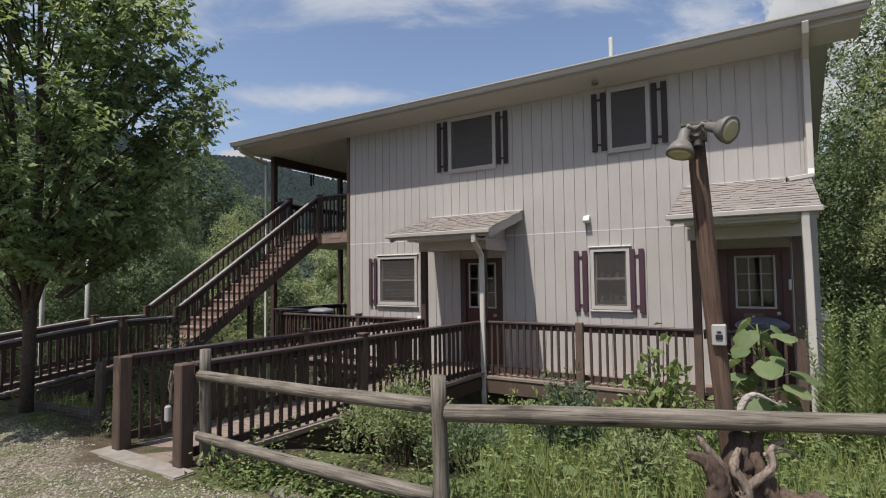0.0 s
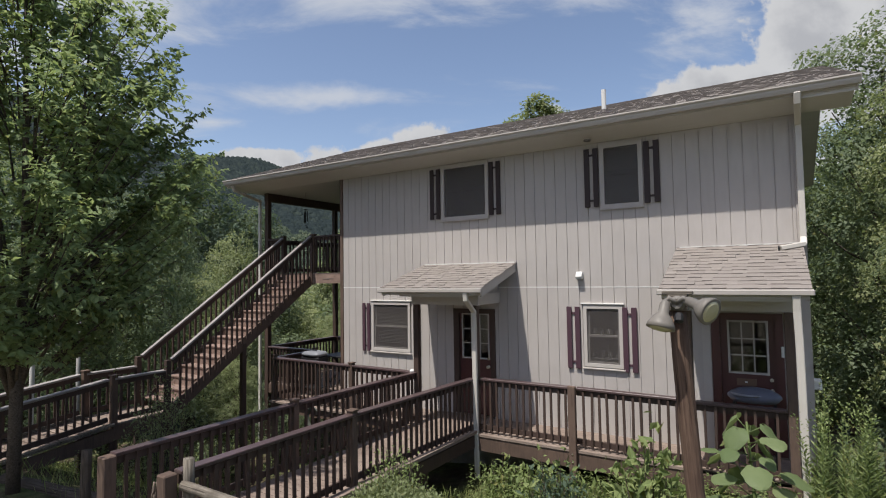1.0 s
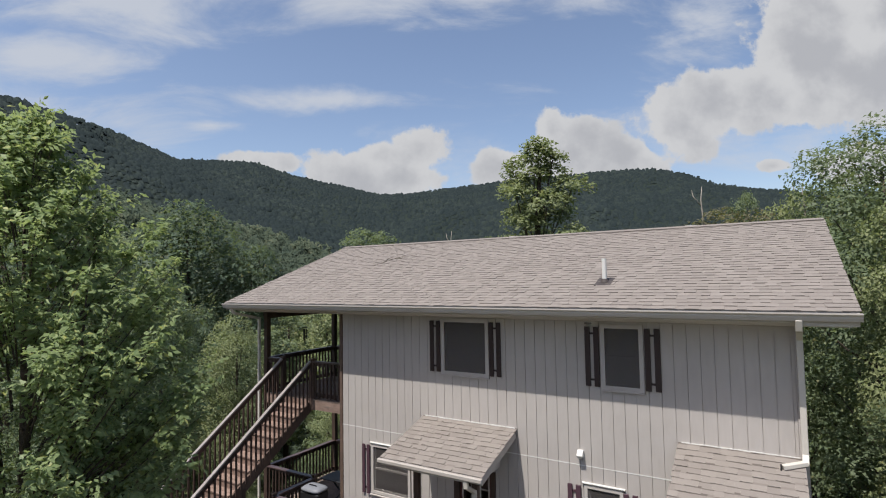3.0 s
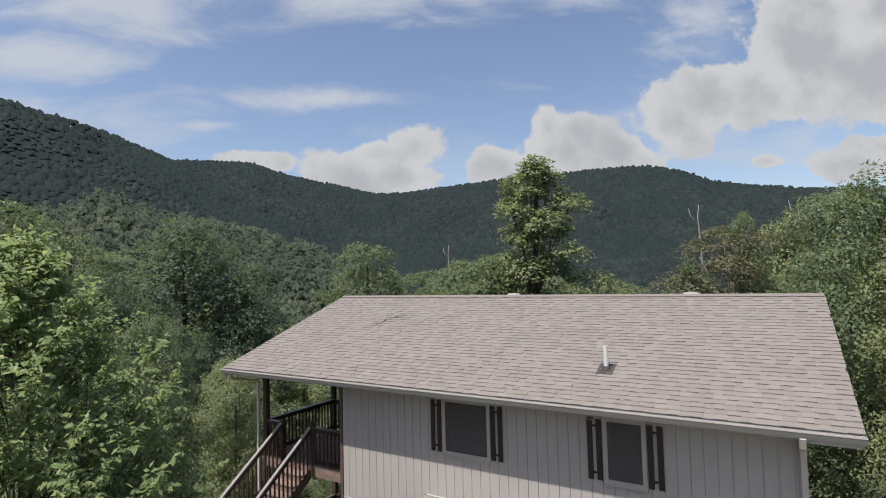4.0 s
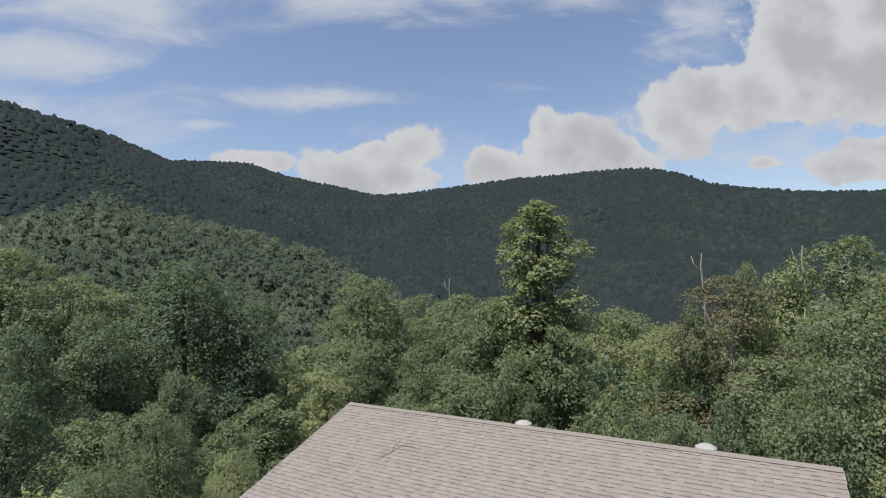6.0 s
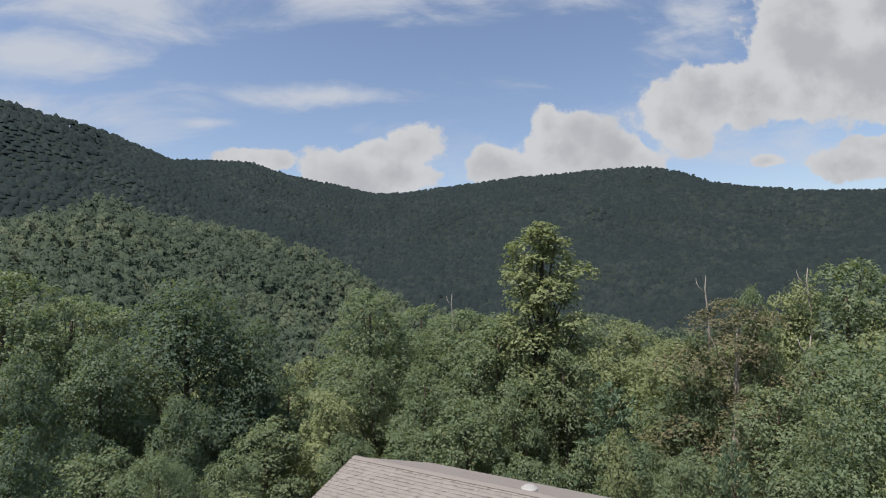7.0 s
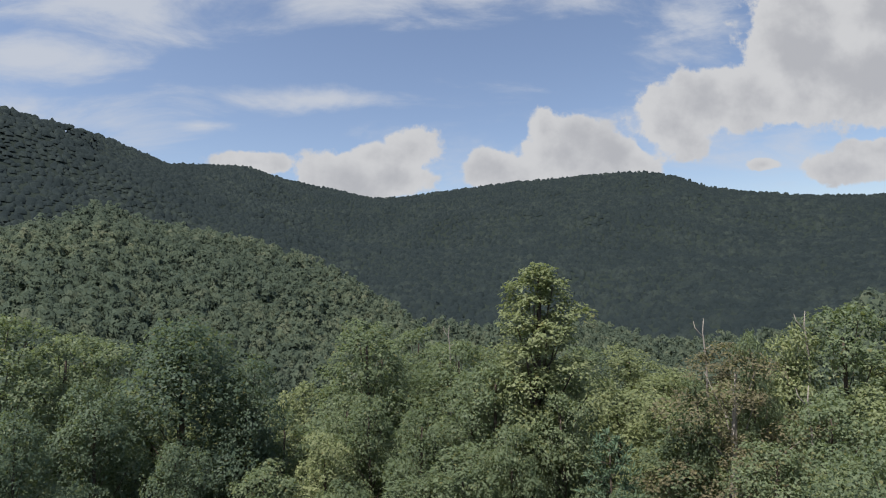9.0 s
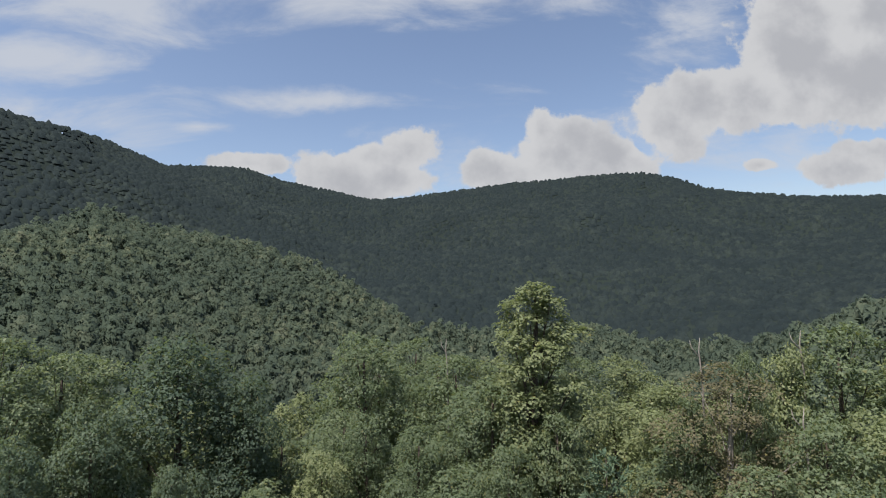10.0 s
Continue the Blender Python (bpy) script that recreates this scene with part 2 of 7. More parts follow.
def build_ground(k):
    pos = place(k)
    xyz = k.add("ShaderNodeSeparateXYZ", Vector=pos)
    x, y = xyz.outputs[0], xyz.outputs[1]
    edge = k.math("MULTIPLY", k.math("SUBTRACT", k.noise(pos, 0.9, 5, 0.6), 0.5), 1.6)
    grit = k.noise(pos, 34, 4, 0.7)
    stones = k.t.nodes.new("ShaderNodeTexVoronoi")
    k.put(stones.inputs["Vector"], pos)
    stones.inputs["Scale"].default_value = 26
    pale = k.mix(k.step(stones.outputs["Distance"], 0.05, 0.55), (0.30, 0.265, 0.21), (0.14, 0.117, 0.09))
    pale = k.mix(k.step(grit, 0.35, 0.7, 0, 0.6), pale, (0.37, 0.335, 0.275))
    soil = k.mix(k.step(k.noise(pos, 5, 5, 0.65), 0.35, 0.7), (0.055, 0.042, 0.03), (0.10, 0.078, 0.055))
    turf = k.mix(k.step(k.noise(pos, 7, 6, 0.7), 0.35, 0.65), (0.060, 0.080, 0.030), (0.13, 0.145, 0.062))
    lawn = k.mix(k.step(k.math("ADD", k.noise(pos, 0.55, 4, 0.6), 0.0), 0.42, 0.6), soil, turf)
    # gravel lies on the parking side, up to the fence
    gravel = k.step(k.math("ADD", y, edge), -6.5, -7.3)
    c = k.mix(gravel, lawn, k.mix(k.step(k.noise(pos, 1.4, 5, 0.65), 0.47, 0.62, 0, 0.85), pale, turf))
    dist = k.t.nodes.new("ShaderNodeVectorMath")
    dist.operation = "DISTANCE"
    k.put(dist.inputs[0], pos)
    dist.inputs[1].default_value = (5.0, -4.0, 0.0)
    wood = k.mix(k.noise(pos, 0.5, 5, 0.7), (0.030, 0.043, 0.030), (0.058, 0.076, 0.048))
    # Beyond 380 m the soil repeats the mountain canopy's painted cloud shade.
    deep = k.mix(k.noise(pos, 0.3, 4, 0.7), (0.017, 0.024, 0.022), (0.028, 0.039, 0.031))
    wood = k.mix(k.step(dist.outputs["Value"], 380, 430), wood, deep)
    c = k.mix(k.step(dist.outputs["Value"], 24, 60), c, wood)
    return principled(k, c, 0.95, k.math("ADD", grit, stones.outputs["Distance"]), 0.6, 0.03, spec=0.1)


GROUND = material("gravel_soil_and_turf", build_ground)


def build_concrete(k):
    pos = place(k)
    n = k.noise(pos, 6, 6, 0.65)
    c = k.mix(k.step(n, 0.3, 0.75), (0.20, 0.180, 0.155), (0.285, 0.26, 0.23))
    return principled(k, c, 0.9, k.noise(pos, 60, 3, 0.6), 0.4, 0.004, spec=0.15)


def build_stone(k):
    c = k.ramp(chance(k), [(0.0, (0.15, 0.125, 0.098)), (0.5, (0.25, 0.22, 0.178)), (1.0, (0.38, 0.345, 0.29))])
    return principled(k, c, 0.9, k.noise(place(k), 90, 3, 0.6), 0.3, 0.003, spec=0.15)


STONE = material("gravel_stone", build_stone)
CONCRETE = material("worn_concrete", build_concrete)


def leaf_material(name, stops, through=0.45, rough=0.5, patch=0.35, odd=(0.16, 0.13, 0.03), calm=0.0):
    """Leaves: a colour of its own for each leaf, gloss above, light coming through."""

    def build(k):
        r = chance(k)
        pos = place(k)
        tree = k.add("ShaderNodeObjectInfo").outputs["Random"]
        tone = k.math("ADD", k.math("MULTIPLY", r, 1.0 - calm), k.math("MULTIPLY", tree, calm))
        c = k.ramp(tone, stops)
        c = k.mix(k.step(k.noise(pos, patch, 3, 0.6), 0.35, 0.7, 0, 0.55), c, k.mix(0.5, stops[0][1], stops[1][1]))
        c = k.mix(k.step(r, 0.955, 0.97, 0, 0.6), c, odd)
        p = k.add("ShaderNodeBsdfPrincipled")
        k.put(p.inputs["Base Color"], c)
        p.inputs["Roughness"].default_value = rough
        p.inputs["Specular IOR Level"].default_value = 0.2
        t = k.add("ShaderNodeBsdfTranslucent")
        k.put(t.inputs[0], k.mix(0.5, c, (0.20, 0.25, 0.05)))
        m = k.add("ShaderNodeMixShader", Fac=through)
        k.t.links.new(p.outputs[0], m.inputs[1])
        k.t.links.new(t.outputs[0], m.inputs[2])
        return m.outputs[0]

    return material(name, build)


LEAF = leaf_material("broadleaf_green", [(0.0, (0.098, 0.135, 0.084)), (0.5, (0.170, 0.219, 0.124)), (1.0, (0.280, 0.327, 0.190))], calm=0.42)
LEAF_DEEP = leaf_material("deep_green_leaf", [(0.0, (0.074, 0.109, 0.082)), (0.5, (0.122, 0.172, 0.112)), (1.0, (0.201, 0.254, 0.165))], calm=0.42)
LEAF_LIME = leaf_material("yellow_green_leaf", [(0.0, (0.151, 0.181, 0.093)), (0.5, (0.251, 0.292, 0.148)), (1.0, (0.382, 0.407, 0.218))], calm=0.42)
LEAF_CHERRY = leaf_material("glossy_cherry_leaf", [(0.0, (0.187, 0.258, 0.121)), (0.5, (0.313, 0.403, 0.192)), (1.0, (0.480, 0.562, 0.277))], 0.54, 0.42, 1.2, (0.590, 0.558, 0.167))
LEAF_PINE = leaf_material("blue_green_needles", [(0.0, (0.065, 0.112, 0.068)), (0.5, (0.110, 0.165, 0.103)), (1.0, (0.162, 0.225, 0.143))], 0.15, 0.6)
LEAF_RUSSET = leaf_material("russet_dying_leaf", [(0.0, (0.105, 0.100, 0.062)), (0.5, (0.178, 0.156, 0.098)), (1.0, (0.245, 0.230, 0.135))], 0.35, 0.7)
WEED = leaf_material("meadow_weed_leaf", [(0.0, (0.110, 0.157, 0.055)), (0.5, (0.197, 0.252, 0.097)), (1.0, (0.327, 0.376, 0.161))], 0.4, 0.5, 1.5)
BIG_LEAF = leaf_material("soft_large_leaf", [(0.0, (0.115, 0.160, 0.070)), (0.5, (0.160, 0.208, 0.096)), (1.0, (0.215, 0.262, 0.128))], 0.4, 0.55, 3.0)
GRASS = leaf_material("grass_blade", [(0.0, (0.134, 0.175, 0.055)), (0.5, (0.246, 0.295, 0.101)), (1.0, (0.418, 0.419, 0.194))], 0.35, 0.6, 0.9)


def forest_material(name, stops, gloom, coarse, crown, through=0.0):
    """Canopy seen from afar: a tone for each crown, shade painted between its clumps, broad darker stands."""

    def build(k):
        pos = place(k)
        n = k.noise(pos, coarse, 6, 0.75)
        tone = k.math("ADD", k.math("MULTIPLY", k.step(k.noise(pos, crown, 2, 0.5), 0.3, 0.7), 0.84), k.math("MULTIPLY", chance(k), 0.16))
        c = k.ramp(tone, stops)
        # Hollows between leaf clumps are shaded in the colour by mixing in gloom.
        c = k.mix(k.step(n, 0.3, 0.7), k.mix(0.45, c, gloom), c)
        # Darker stands; their broad patches also stand in for cloud shade.
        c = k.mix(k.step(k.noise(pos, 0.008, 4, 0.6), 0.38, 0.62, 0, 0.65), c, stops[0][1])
        if through == 0:
            return principled(k, c, 0.9, n, 0.45, 0.6, spec=0.05)
        t = k.add("ShaderNodeBsdfTranslucent")
        k.put(t.inputs[0], c)
        m = k.add("ShaderNodeMixShader", Fac=through)
        k.t.links.new(principled(k, c, 0.9, spec=0.05), m.inputs[1])
        k.t.links.new(t.outputs[0], m.inputs[2])
        return m.outputs[0]

    return material(name, build)


# Shaded copy of the valley canopy: cloud shade and haze sit in its colour.
FAR_FOREST = forest_material("cloud_shaded_mountain_canopy", [(0.0, (0.018, 0.026, 0.028)), (0.5, (0.026, 0.036, 0.037)), (1.0, (0.042, 0.055, 0.048))], (0.009, 0.013, 0.013), 0.4, 0.07)
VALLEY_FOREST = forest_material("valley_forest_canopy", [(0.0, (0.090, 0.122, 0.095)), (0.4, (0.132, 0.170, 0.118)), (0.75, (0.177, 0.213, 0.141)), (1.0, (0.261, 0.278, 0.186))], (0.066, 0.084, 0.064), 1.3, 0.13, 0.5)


def build_glass(k):
    p = k.add("ShaderNodeBsdfPrincipled")
    p.inputs["Base Color"].default_value = (0.9, 0.93, 0.92, 1)
    p.inputs["Roughness"].default_value = 0.02
    p.inputs["Transmission Weight"].default_value = 1.0
    p.inputs["IOR"].default_value = 1.45
    return p.outputs[0]


GLASS = material("window_glass", build_glass)


def build_mesh(k):
    d = k.add("ShaderNodeBsdfDiffuse", Color=(0.11, 0.10, 0.098, 1))
    t = k.add("ShaderNodeBsdfTransparent")
    m = k.add("ShaderNodeMixShader", Fac=0.34)
    k.t.links.new(t.outputs[0], m.inputs[1])
    k.t.links.new(d.outputs[0], m.inputs[2])
    return m.outputs[0]


FINE_SCREEN = material("grey_insect_screen", build_mesh)


def build_upper_mesh(k):
    d = k.add("ShaderNodeBsdfDiffuse", Color=(0.13, 0.122, 0.120, 1))
    t = k.add("ShaderNodeBsdfTransparent")
    m = k.add("ShaderNodeMixShader", Fac=0.6)
    k.t.links.new(t.outputs[0], m.inputs[1])
    k.t.links.new(d.outputs[0], m.inputs[2])
    return m.outputs[0]


DARK_SCREEN = material("dark_insect_screen", build_upper_mesh)


def build_lens(k):
    return principled(k, k.mix(k.noise(place(k), 60, 3, 0.6), (0.42, 0.40, 0.27), (0.34, 0.32, 0.2)), 0.15, spec=0.6)


LENS = material("ribbed_lamp_lens", build_lens)


def build_metal(k):
    return principled(k, (0.5, 0.46, 0.38), k.step(k.noise(place(k), 30, 3, 0.6), 0.3, 0.7, 0.25, 0.45), metal=1.0)


BRASS = material("dull_brass", build_metal)

# ---------------------------------------------------------------- mesh helpers


def part(name, bm, mat, parent=None, label="", smooth=False):
    me = bpy.data.meshes.new(name)
    bm.to_mesh(me)
    bm.free()
    return mesh_part(name, me, mat, parent, label, smooth)


def mesh_part(name, me, mat, parent=None, label="", smooth=False):
    if not me.materials:
        me.materials.append(mat)
    if smooth:
        me.polygons.foreach_set("use_smooth", [True] * len(me.polygons))
    ob = new(name, me)
    if parent is not None:
        ob.parent = parent
        ob.matrix_parent_inverse = Matrix.LocRotScale(parent.location, parent.rotation_euler, None).inverted() if parent.parent is None else Matrix.Identity(4)
    if label:
        tagged(ob, label)
    return ob


def thing(name, x, y, z, label, category, group="", kind=""):
    ob = new(name)
    ob.empty_display_size = 0.2
    ob.location = (x, y, z)
    return tagged(ob, label, category, group, kind)


def box(bm, x0, x1, y0, y1, z0, z1, bevel=0.0):
    vs = [bm.verts.new((x, y, z)) for x in (x0, x1) for y in (y0, y1) for z in (z0, z1)]
    fs = [bm.faces.new([vs[i] for i in f]) for f in ((0, 1, 3, 2), (4, 6, 7, 5), (0, 4, 5, 1), (2, 3, 7, 6), (0, 2, 6, 4), (1, 5, 7, 3))]
    if bevel:
        bmesh.ops.bevel(bm, geom=list({e for f in fs for e in f.edges}), offset=bevel, segments=1, affect="EDGES")
    return bm


def boxes(*rows, bevel=0.0):
    bm = bmesh.new()
    for r in rows:
        box(bm, *r, bevel=bevel)
    return bm


def beam(bm, p, q, w, h, up=(0, 0, 1), bevel=0.0):
    """A sawn timber from p to q, w wide and h high about its axis."""
    p, q = Vector(p), Vector(q)
    d = (q - p).normalized()
    s = d.cross(Vector(up)).normalized()
    t = s.cross(d)
    vs = []
    for e in (p, q):
        for a, b in ((-1, -1), (1, -1), (1, 1), (-1, 1)):
            vs.append(bm.verts.new(e + s * a * w / 2 + t * b * h / 2))
    fs = [bm.faces.new([vs[i] for i in f]) for f in ((3, 2, 1, 0), (4, 5, 6, 7), (0, 1, 5, 4), (1, 2, 6, 5), (2, 3, 7, 6), (3, 0, 4, 7))]
    if bevel:
        bmesh.ops.bevel(bm, geom=list({e for f in fs for e in f.edges}), offset=bevel, segments=1, affect="EDGES")
    return bm


def timber(p, q, w, h, up=(0, 0, 1), bevel=0.0):
    return beam(bmesh.new(), p, q, w, h, up, bevel)


def tube(bm, points, radii, seg=10, wob=0.0, rng=random, cap=True):
    """A round, tapered, bent bar through the points."""
    pts = [Vector(p) for p in points]
    rings = []
    ref = Vector((0.31, 0.17, 0.93))
    for i, p in enumerate(pts):
        d = (pts[min(i + 1, len(pts) - 1)] - pts[max(i - 1, 0)]).normalized()
        s = d.cross(ref)
        if s.length < 0.1:
            s = d.cross(Vector((1, 0, 0)))
        s.normalize()
        t = d.cross(s)
        ring = []
        for j in range(seg):
            a = 2 * math.pi * j / seg
            r = radii[i] * (1 + wob * (rng.random() - 0.5))
            ring.append(bm.verts.new(p + s * math.cos(a) * r + t * math.sin(a) * r))
        rings.append(ring)
    for a, b in zip(rings, rings[1:]):
        for j in range(seg):
            bm.faces.new((a[j], a[(j + 1) % seg], b[(j + 1) % seg], b[j]))
    if cap:
        bm.faces.new(rings[0][::-1])
        bm.faces.new(rings[-1])
    return bm


def lathe(bm, profile, seg=20, at=(0, 0, 0), axis=(0, 0, 1)):
    """A turned shape: rows of radius and height about an axis."""
    m = Matrix.Translation(at) @ Vector((0, 0, 1)).rotation_difference(Vector(axis)).to_matrix().to_4x4()
    rings = [[bm.verts.new(m @ Vector((r * math.cos(2 * math.pi * j / seg), r * math.sin(2 * math.pi * j / seg), z))) for j in range(seg)] for r, z in profile]
    for a, b in zip(rings, rings[1:]):
        for j in range(seg):
            bm.faces.new((a[j], a[(j + 1) % seg], b[(j + 1) % seg], b[j]))
    bm.faces.new(rings[0][::-1])
    bm.faces.new(rings[-1])
    return bm


def smoothstep(a, b, x):
    t = min(1.0, max(0.0, (x - a) / (b - a)))
    return t * t * (3 - 2 * t)

# ---------------------------------------------------------------- ground


EYE_X, EYE_Y = 8.6, -9.5
# skyline: bearing from north (degrees), height angle
RIDGE = [(-100, 14.5), (-71, 15.1), (-67, 14.6), (-62.8, 13.45), (-58.6, 11.8), (-53, 12.0), (-51, 11.9), (-47.5, 10.8), (-41.8, 9.75), (-38.8, 9.05), (-35.7, 9.02),
         (-29.6, 9.75), (-23.4, 10.37), (-17.4, 10.5), (-15, 10.68), (-9.6, 10.55), (-6.4, 9.6), (-4, 8.45), (0.7, 7.45), (4.9, 6.77), (9.2, 6.3), (40, 7.5)]
# the spur before the skyline, 800 m off: bearing, height angle
SPUR = [(-100, 14.5), (-71, 14.9), (-67, 13.6), (-64, 11.7), (-60.3, 10.2), (-58.6, 9.6), (-56.3, 8.5), (-53.8, 7.7), (-50.3, 6.6), (-44.6, 4.4), (-38, 3.6), (-30, 3.4), (-20, 3.0), (-10, 2.4), (0, 1.6), (9, 1.4), (40, 3)]
# the near slopes: bearing, height at 130 m, distance and height half-way up, distance of the crest and height angle of its crowns
SLOPE = [(-100, -5, 250, 10, 430, 4.8), (-72, -10, 250, 8, 430, 4.8), (-67.4, -12, 250, 6, 442, 5.9), (-63.8, -14, 260, 8, 494, 7.75), (-60.5, -18, 260, 4, 500, 6.0), (-51.8, -23, 260, -6, 534, 4.5),
         (-44.6, -24, 270, -17, 454, 2.3), (-38.9, -24, 250, -26, 400, -1.0), (-33.6, -24, 220, -24, 302, -4.6), (-25, -24, 220, -28, 330, -5.5), (-15, -22, 230, -32, 420, -5.0),
         (-8, -20, 220, -30, 330, -7.0), (-2, -10, 180, -20, 270, -6.3), (2, -5, 180, -14, 270, -5.6), (6.4, -2, 180, -6, 280, -4.0), (9.2, 0, 180, -2, 290, -2.6), (40, 5, 180, 5, 300, 0)]
_rb, _re = [r[0] for r in RIDGE], [r[1] for r in RIDGE]
_sb, _se = [r[0] for r in SPUR], [r[1] for r in SPUR]
_lb, _lv = [r[0] for r in SLOPE], np.array([r[1:] for r in SLOPE], float)
EYE_Z = 17.3


def top_distance(b):
    """How far off the skyline lies, by bearing."""
    return 960 + 540 * smoothstep(-69, -61, b)


def land(x, y):
    """Height of the ground."""
    base = -0.22 - 0.135 * (9.0 - min(9.5, max(-6, x)))
    f = smoothstep(-6.4, -2.2, y) * (1 - smoothstep(14, 22, x))
    h = base * f
    if y > 2.5:
        h -= 0.30 * (y - 2.5)
    if x < -3:
        h -= 0.13 * (-3 - x) * smoothstep(-9, 0, y)
    if y < -14:
        h += 0.12 * (-14 - y)
    r = math.hypot(x - EYE_X, y - EYE_Y)
    h += 0.06 * noise.noise((x * 0.7, y * 0.7, 0)) + 0.02 * noise.noise((x * 2.3, y * 2.3, 5))
    if r > 45:
        b = math.degrees(math.atan2(x - EYE_X, y - EYE_Y))
        low, r2, h2, rc, ec = (float(np.interp(b, _lb, _lv[:, i])) for i in range(5))
        top_r = top_distance(b)
        top = EYE_Z + math.tan(radians(np.interp(b, _rb, _re))) * top_r - 9
        crest = EYE_Z + math.tan(radians(ec)) * rc - 9
        spur = EYE_Z + math.tan(radians(np.interp(b, _sb, _se))) * 800 - 9
        front = smoothstep(125, 95, abs(b + 31))
        rr = [45, 130, r2, rc, rc + 70, 800, 890, top_r, top_r + 900, 6000]
        hh = [-10, low, h2, crest, crest - 14, spur, spur + 2, top, top - 260, top - 300]
        far = float(np.interp(r, rr, hh))
        calm = 1 - 0.75 * math.exp(-((r - rc) / 60) ** 2)
        far += ((2.0 + 0.008 * r) * noise.noise((x * 0.0052, y * 0.0052, 3)) + (1.0 + 0.006 * r) * noise.noise((x * 0.013, y * 0.013, 8))) * smoothstep(60, 260, r) * calm * (1 - smoothstep(0.8, 0.97, r / top_r))
        far += (30 * noise.noise((x * 0.0034, y * 0.0034, 13)) + 14 * noise.noise((x * 0.009, y * 0.009, 17))) * smoothstep(560, 700, r) * (1 - 0.85 * math.exp(-((r - 800) / 90) ** 2)) * (1 - smoothstep(0.86, 0.98, r / top_r))
        back = 0.12 * max(0, r - 30)
        far = far * front + min(back, 160) * (1 - front)
        h += (far - h) * smoothstep(45, 80, r)
    return h


def build_ground_sheet():
    turns, rings = 240, [0.0]
    r = 0.45
    while r < 5600:
        rings.append(r)
        if 330 < r < 1560:
            r += 17
            continue
        r *= 1.062
        r += 0.06 if r < 30 else 0
    verts, faces = [(5.0, -4.0, land(5.0, -4.0))], []
    for r in rings[1:]:
        for j in range(turns):
            a = 2 * math.pi * j / turns
            x, y = 5.0 + r * math.sin(a), -4.0 + r * math.cos(a)
            verts.append((x, y, land(x, y)))
    for j in range(turns):
        faces.append((0, 1 + (j + 1) % turns, 1 + j))
    for i in range(len(rings) - 2):
        a, b = 1 + i * turns, 1 + (i + 1) * turns
        for j in range(turns):
            n = (j + 1) % turns
            faces.append((a + j, a + n, b + n, b + j))
    me = bpy.data.meshes.new("ground")
    me.from_pydata(verts, [], faces)
    ob = mesh_part("ground", me, GROUND, smooth=True)
    tagged(ob, "gravel parking, weedy soil and wooded valley slopes", "ground", kind="structure")


build_ground_sheet()

# ---------------------------------------------------------------- the house
W = 9.1            # length of the front wall
D = 8.1            # depth of the house
JOINT = 2.55       # level of the siding joint
TOP = 5.12         # underside of the soffit
EAVE_Y, EAVE_Z = -0.62, 5.385
RIDGE_Y, RIDGE_Z = 4.06, 7.03
PITCH = (RIDGE_Z - EAVE_Z) / (RIDGE_Y - EAVE_Y)
ROOF_X0, ROOF_X1 = -3.5, 9.74

house = thing("house", 4.5, 4, 0, "two-storey house with taupe grooved siding and shingle roof", "house")

# openings of the front wall: x0, x1, z0, z1
UP_1, UP_2 = (2.88, 3.86, 4.0, 5.03), (6.20, 6.80, 3.99, 5.01)
LOW_1, LOW_2 = (0.96, 1.93, 1.20, 2.18), (5.82, 6.40, 1.20, 2.18)
DOOR_1, DOOR_2 = (3.16, 3.94, 0.03, 2.06), (7.90, 8.70, 0.03, 2.08)
HOLES = [UP_1, UP_2, LOW_1, LOW_2, DOOR_1, DOOR_2]


def cut(x0, x1, z0, z1, holes):
    """The rectangle less its holes, as rectangles."""
    out = [(x0, x1, z0, z1)]
    for a, b, c, d in holes:
        nxt = []
        for p, q, r, s in out:
            if a >= q or b <= p or c >= s or d <= r:
                nxt.append((p, q, r, s))
                continue
            if p < a:
                nxt.append((p, a, r, s))
            if q > b:
                nxt.append((b, q, r, s))
            m, n = max(p, a), min(q, b)
            if r < c:
                nxt.append((m, n, r, c))
            if s > d:
                nxt.append((m, n, d, s))
        out = nxt
    return out


wall_front = None
cols = sorted({0.0, W} | {h[i] for h in HOLES for i in (0, 1)})
for a, b in zip(cols, cols[1:]):
    for x0, x1, z0, z1 in cut(a, b, -0.05, TOP, HOLES):
        w_ = part("wall", boxes((x0, x1, 0.008, 0.14, z0, z1)), SIDING, house)
        wall_front = wall_front or w_
bm = bmesh.new()
box(bm, 0.0, 0.14, 0.14, D, -0.05, TOP)
part("wall", bm, SIDING, house)
bm = bmesh.new()
box(bm, W - 0.14, W, 0.14, D, -0.05, TOP)
part("wall", bm, SIDING, house)
part("wall", boxes((0.14, W - 0.14, D - 0.14, D, -0.05, TOP)), SIDING, house)
for x in (0.0, W - 0.12):
    bm = bmesh.new()
    vs = [bm.verts.new((x + dx, y, z)) for dx in (0, 0.12) for y, z in ((0.0, TOP), (D, TOP), (RIDGE_Y, TOP + RIDGE_Y * PITCH))]
    for f in ((0, 2, 1), (3, 4, 5), (0, 1, 4, 3), (1, 2, 5, 4), (2, 0, 3, 5)):
        bm.faces.new([vs[i] for i in f])
    part("gable", bm, SIDING, house)
part("foundation", boxes((0.03, W - 0.03, 0.04, D - 0.03, -3.2, -0.05)), CONCRETE, house, "grey block foundation under the siding")
part("floor_slab", boxes((0.14, W - 0.14, 0.14, D - 0.14, -0.05, 0.02)), DARK_ROOM, house)
part("floor_slab", boxes((0.14, W - 0.14, 0.14, D - 0.14, 2.5, 2.75)), DARK_ROOM, house)
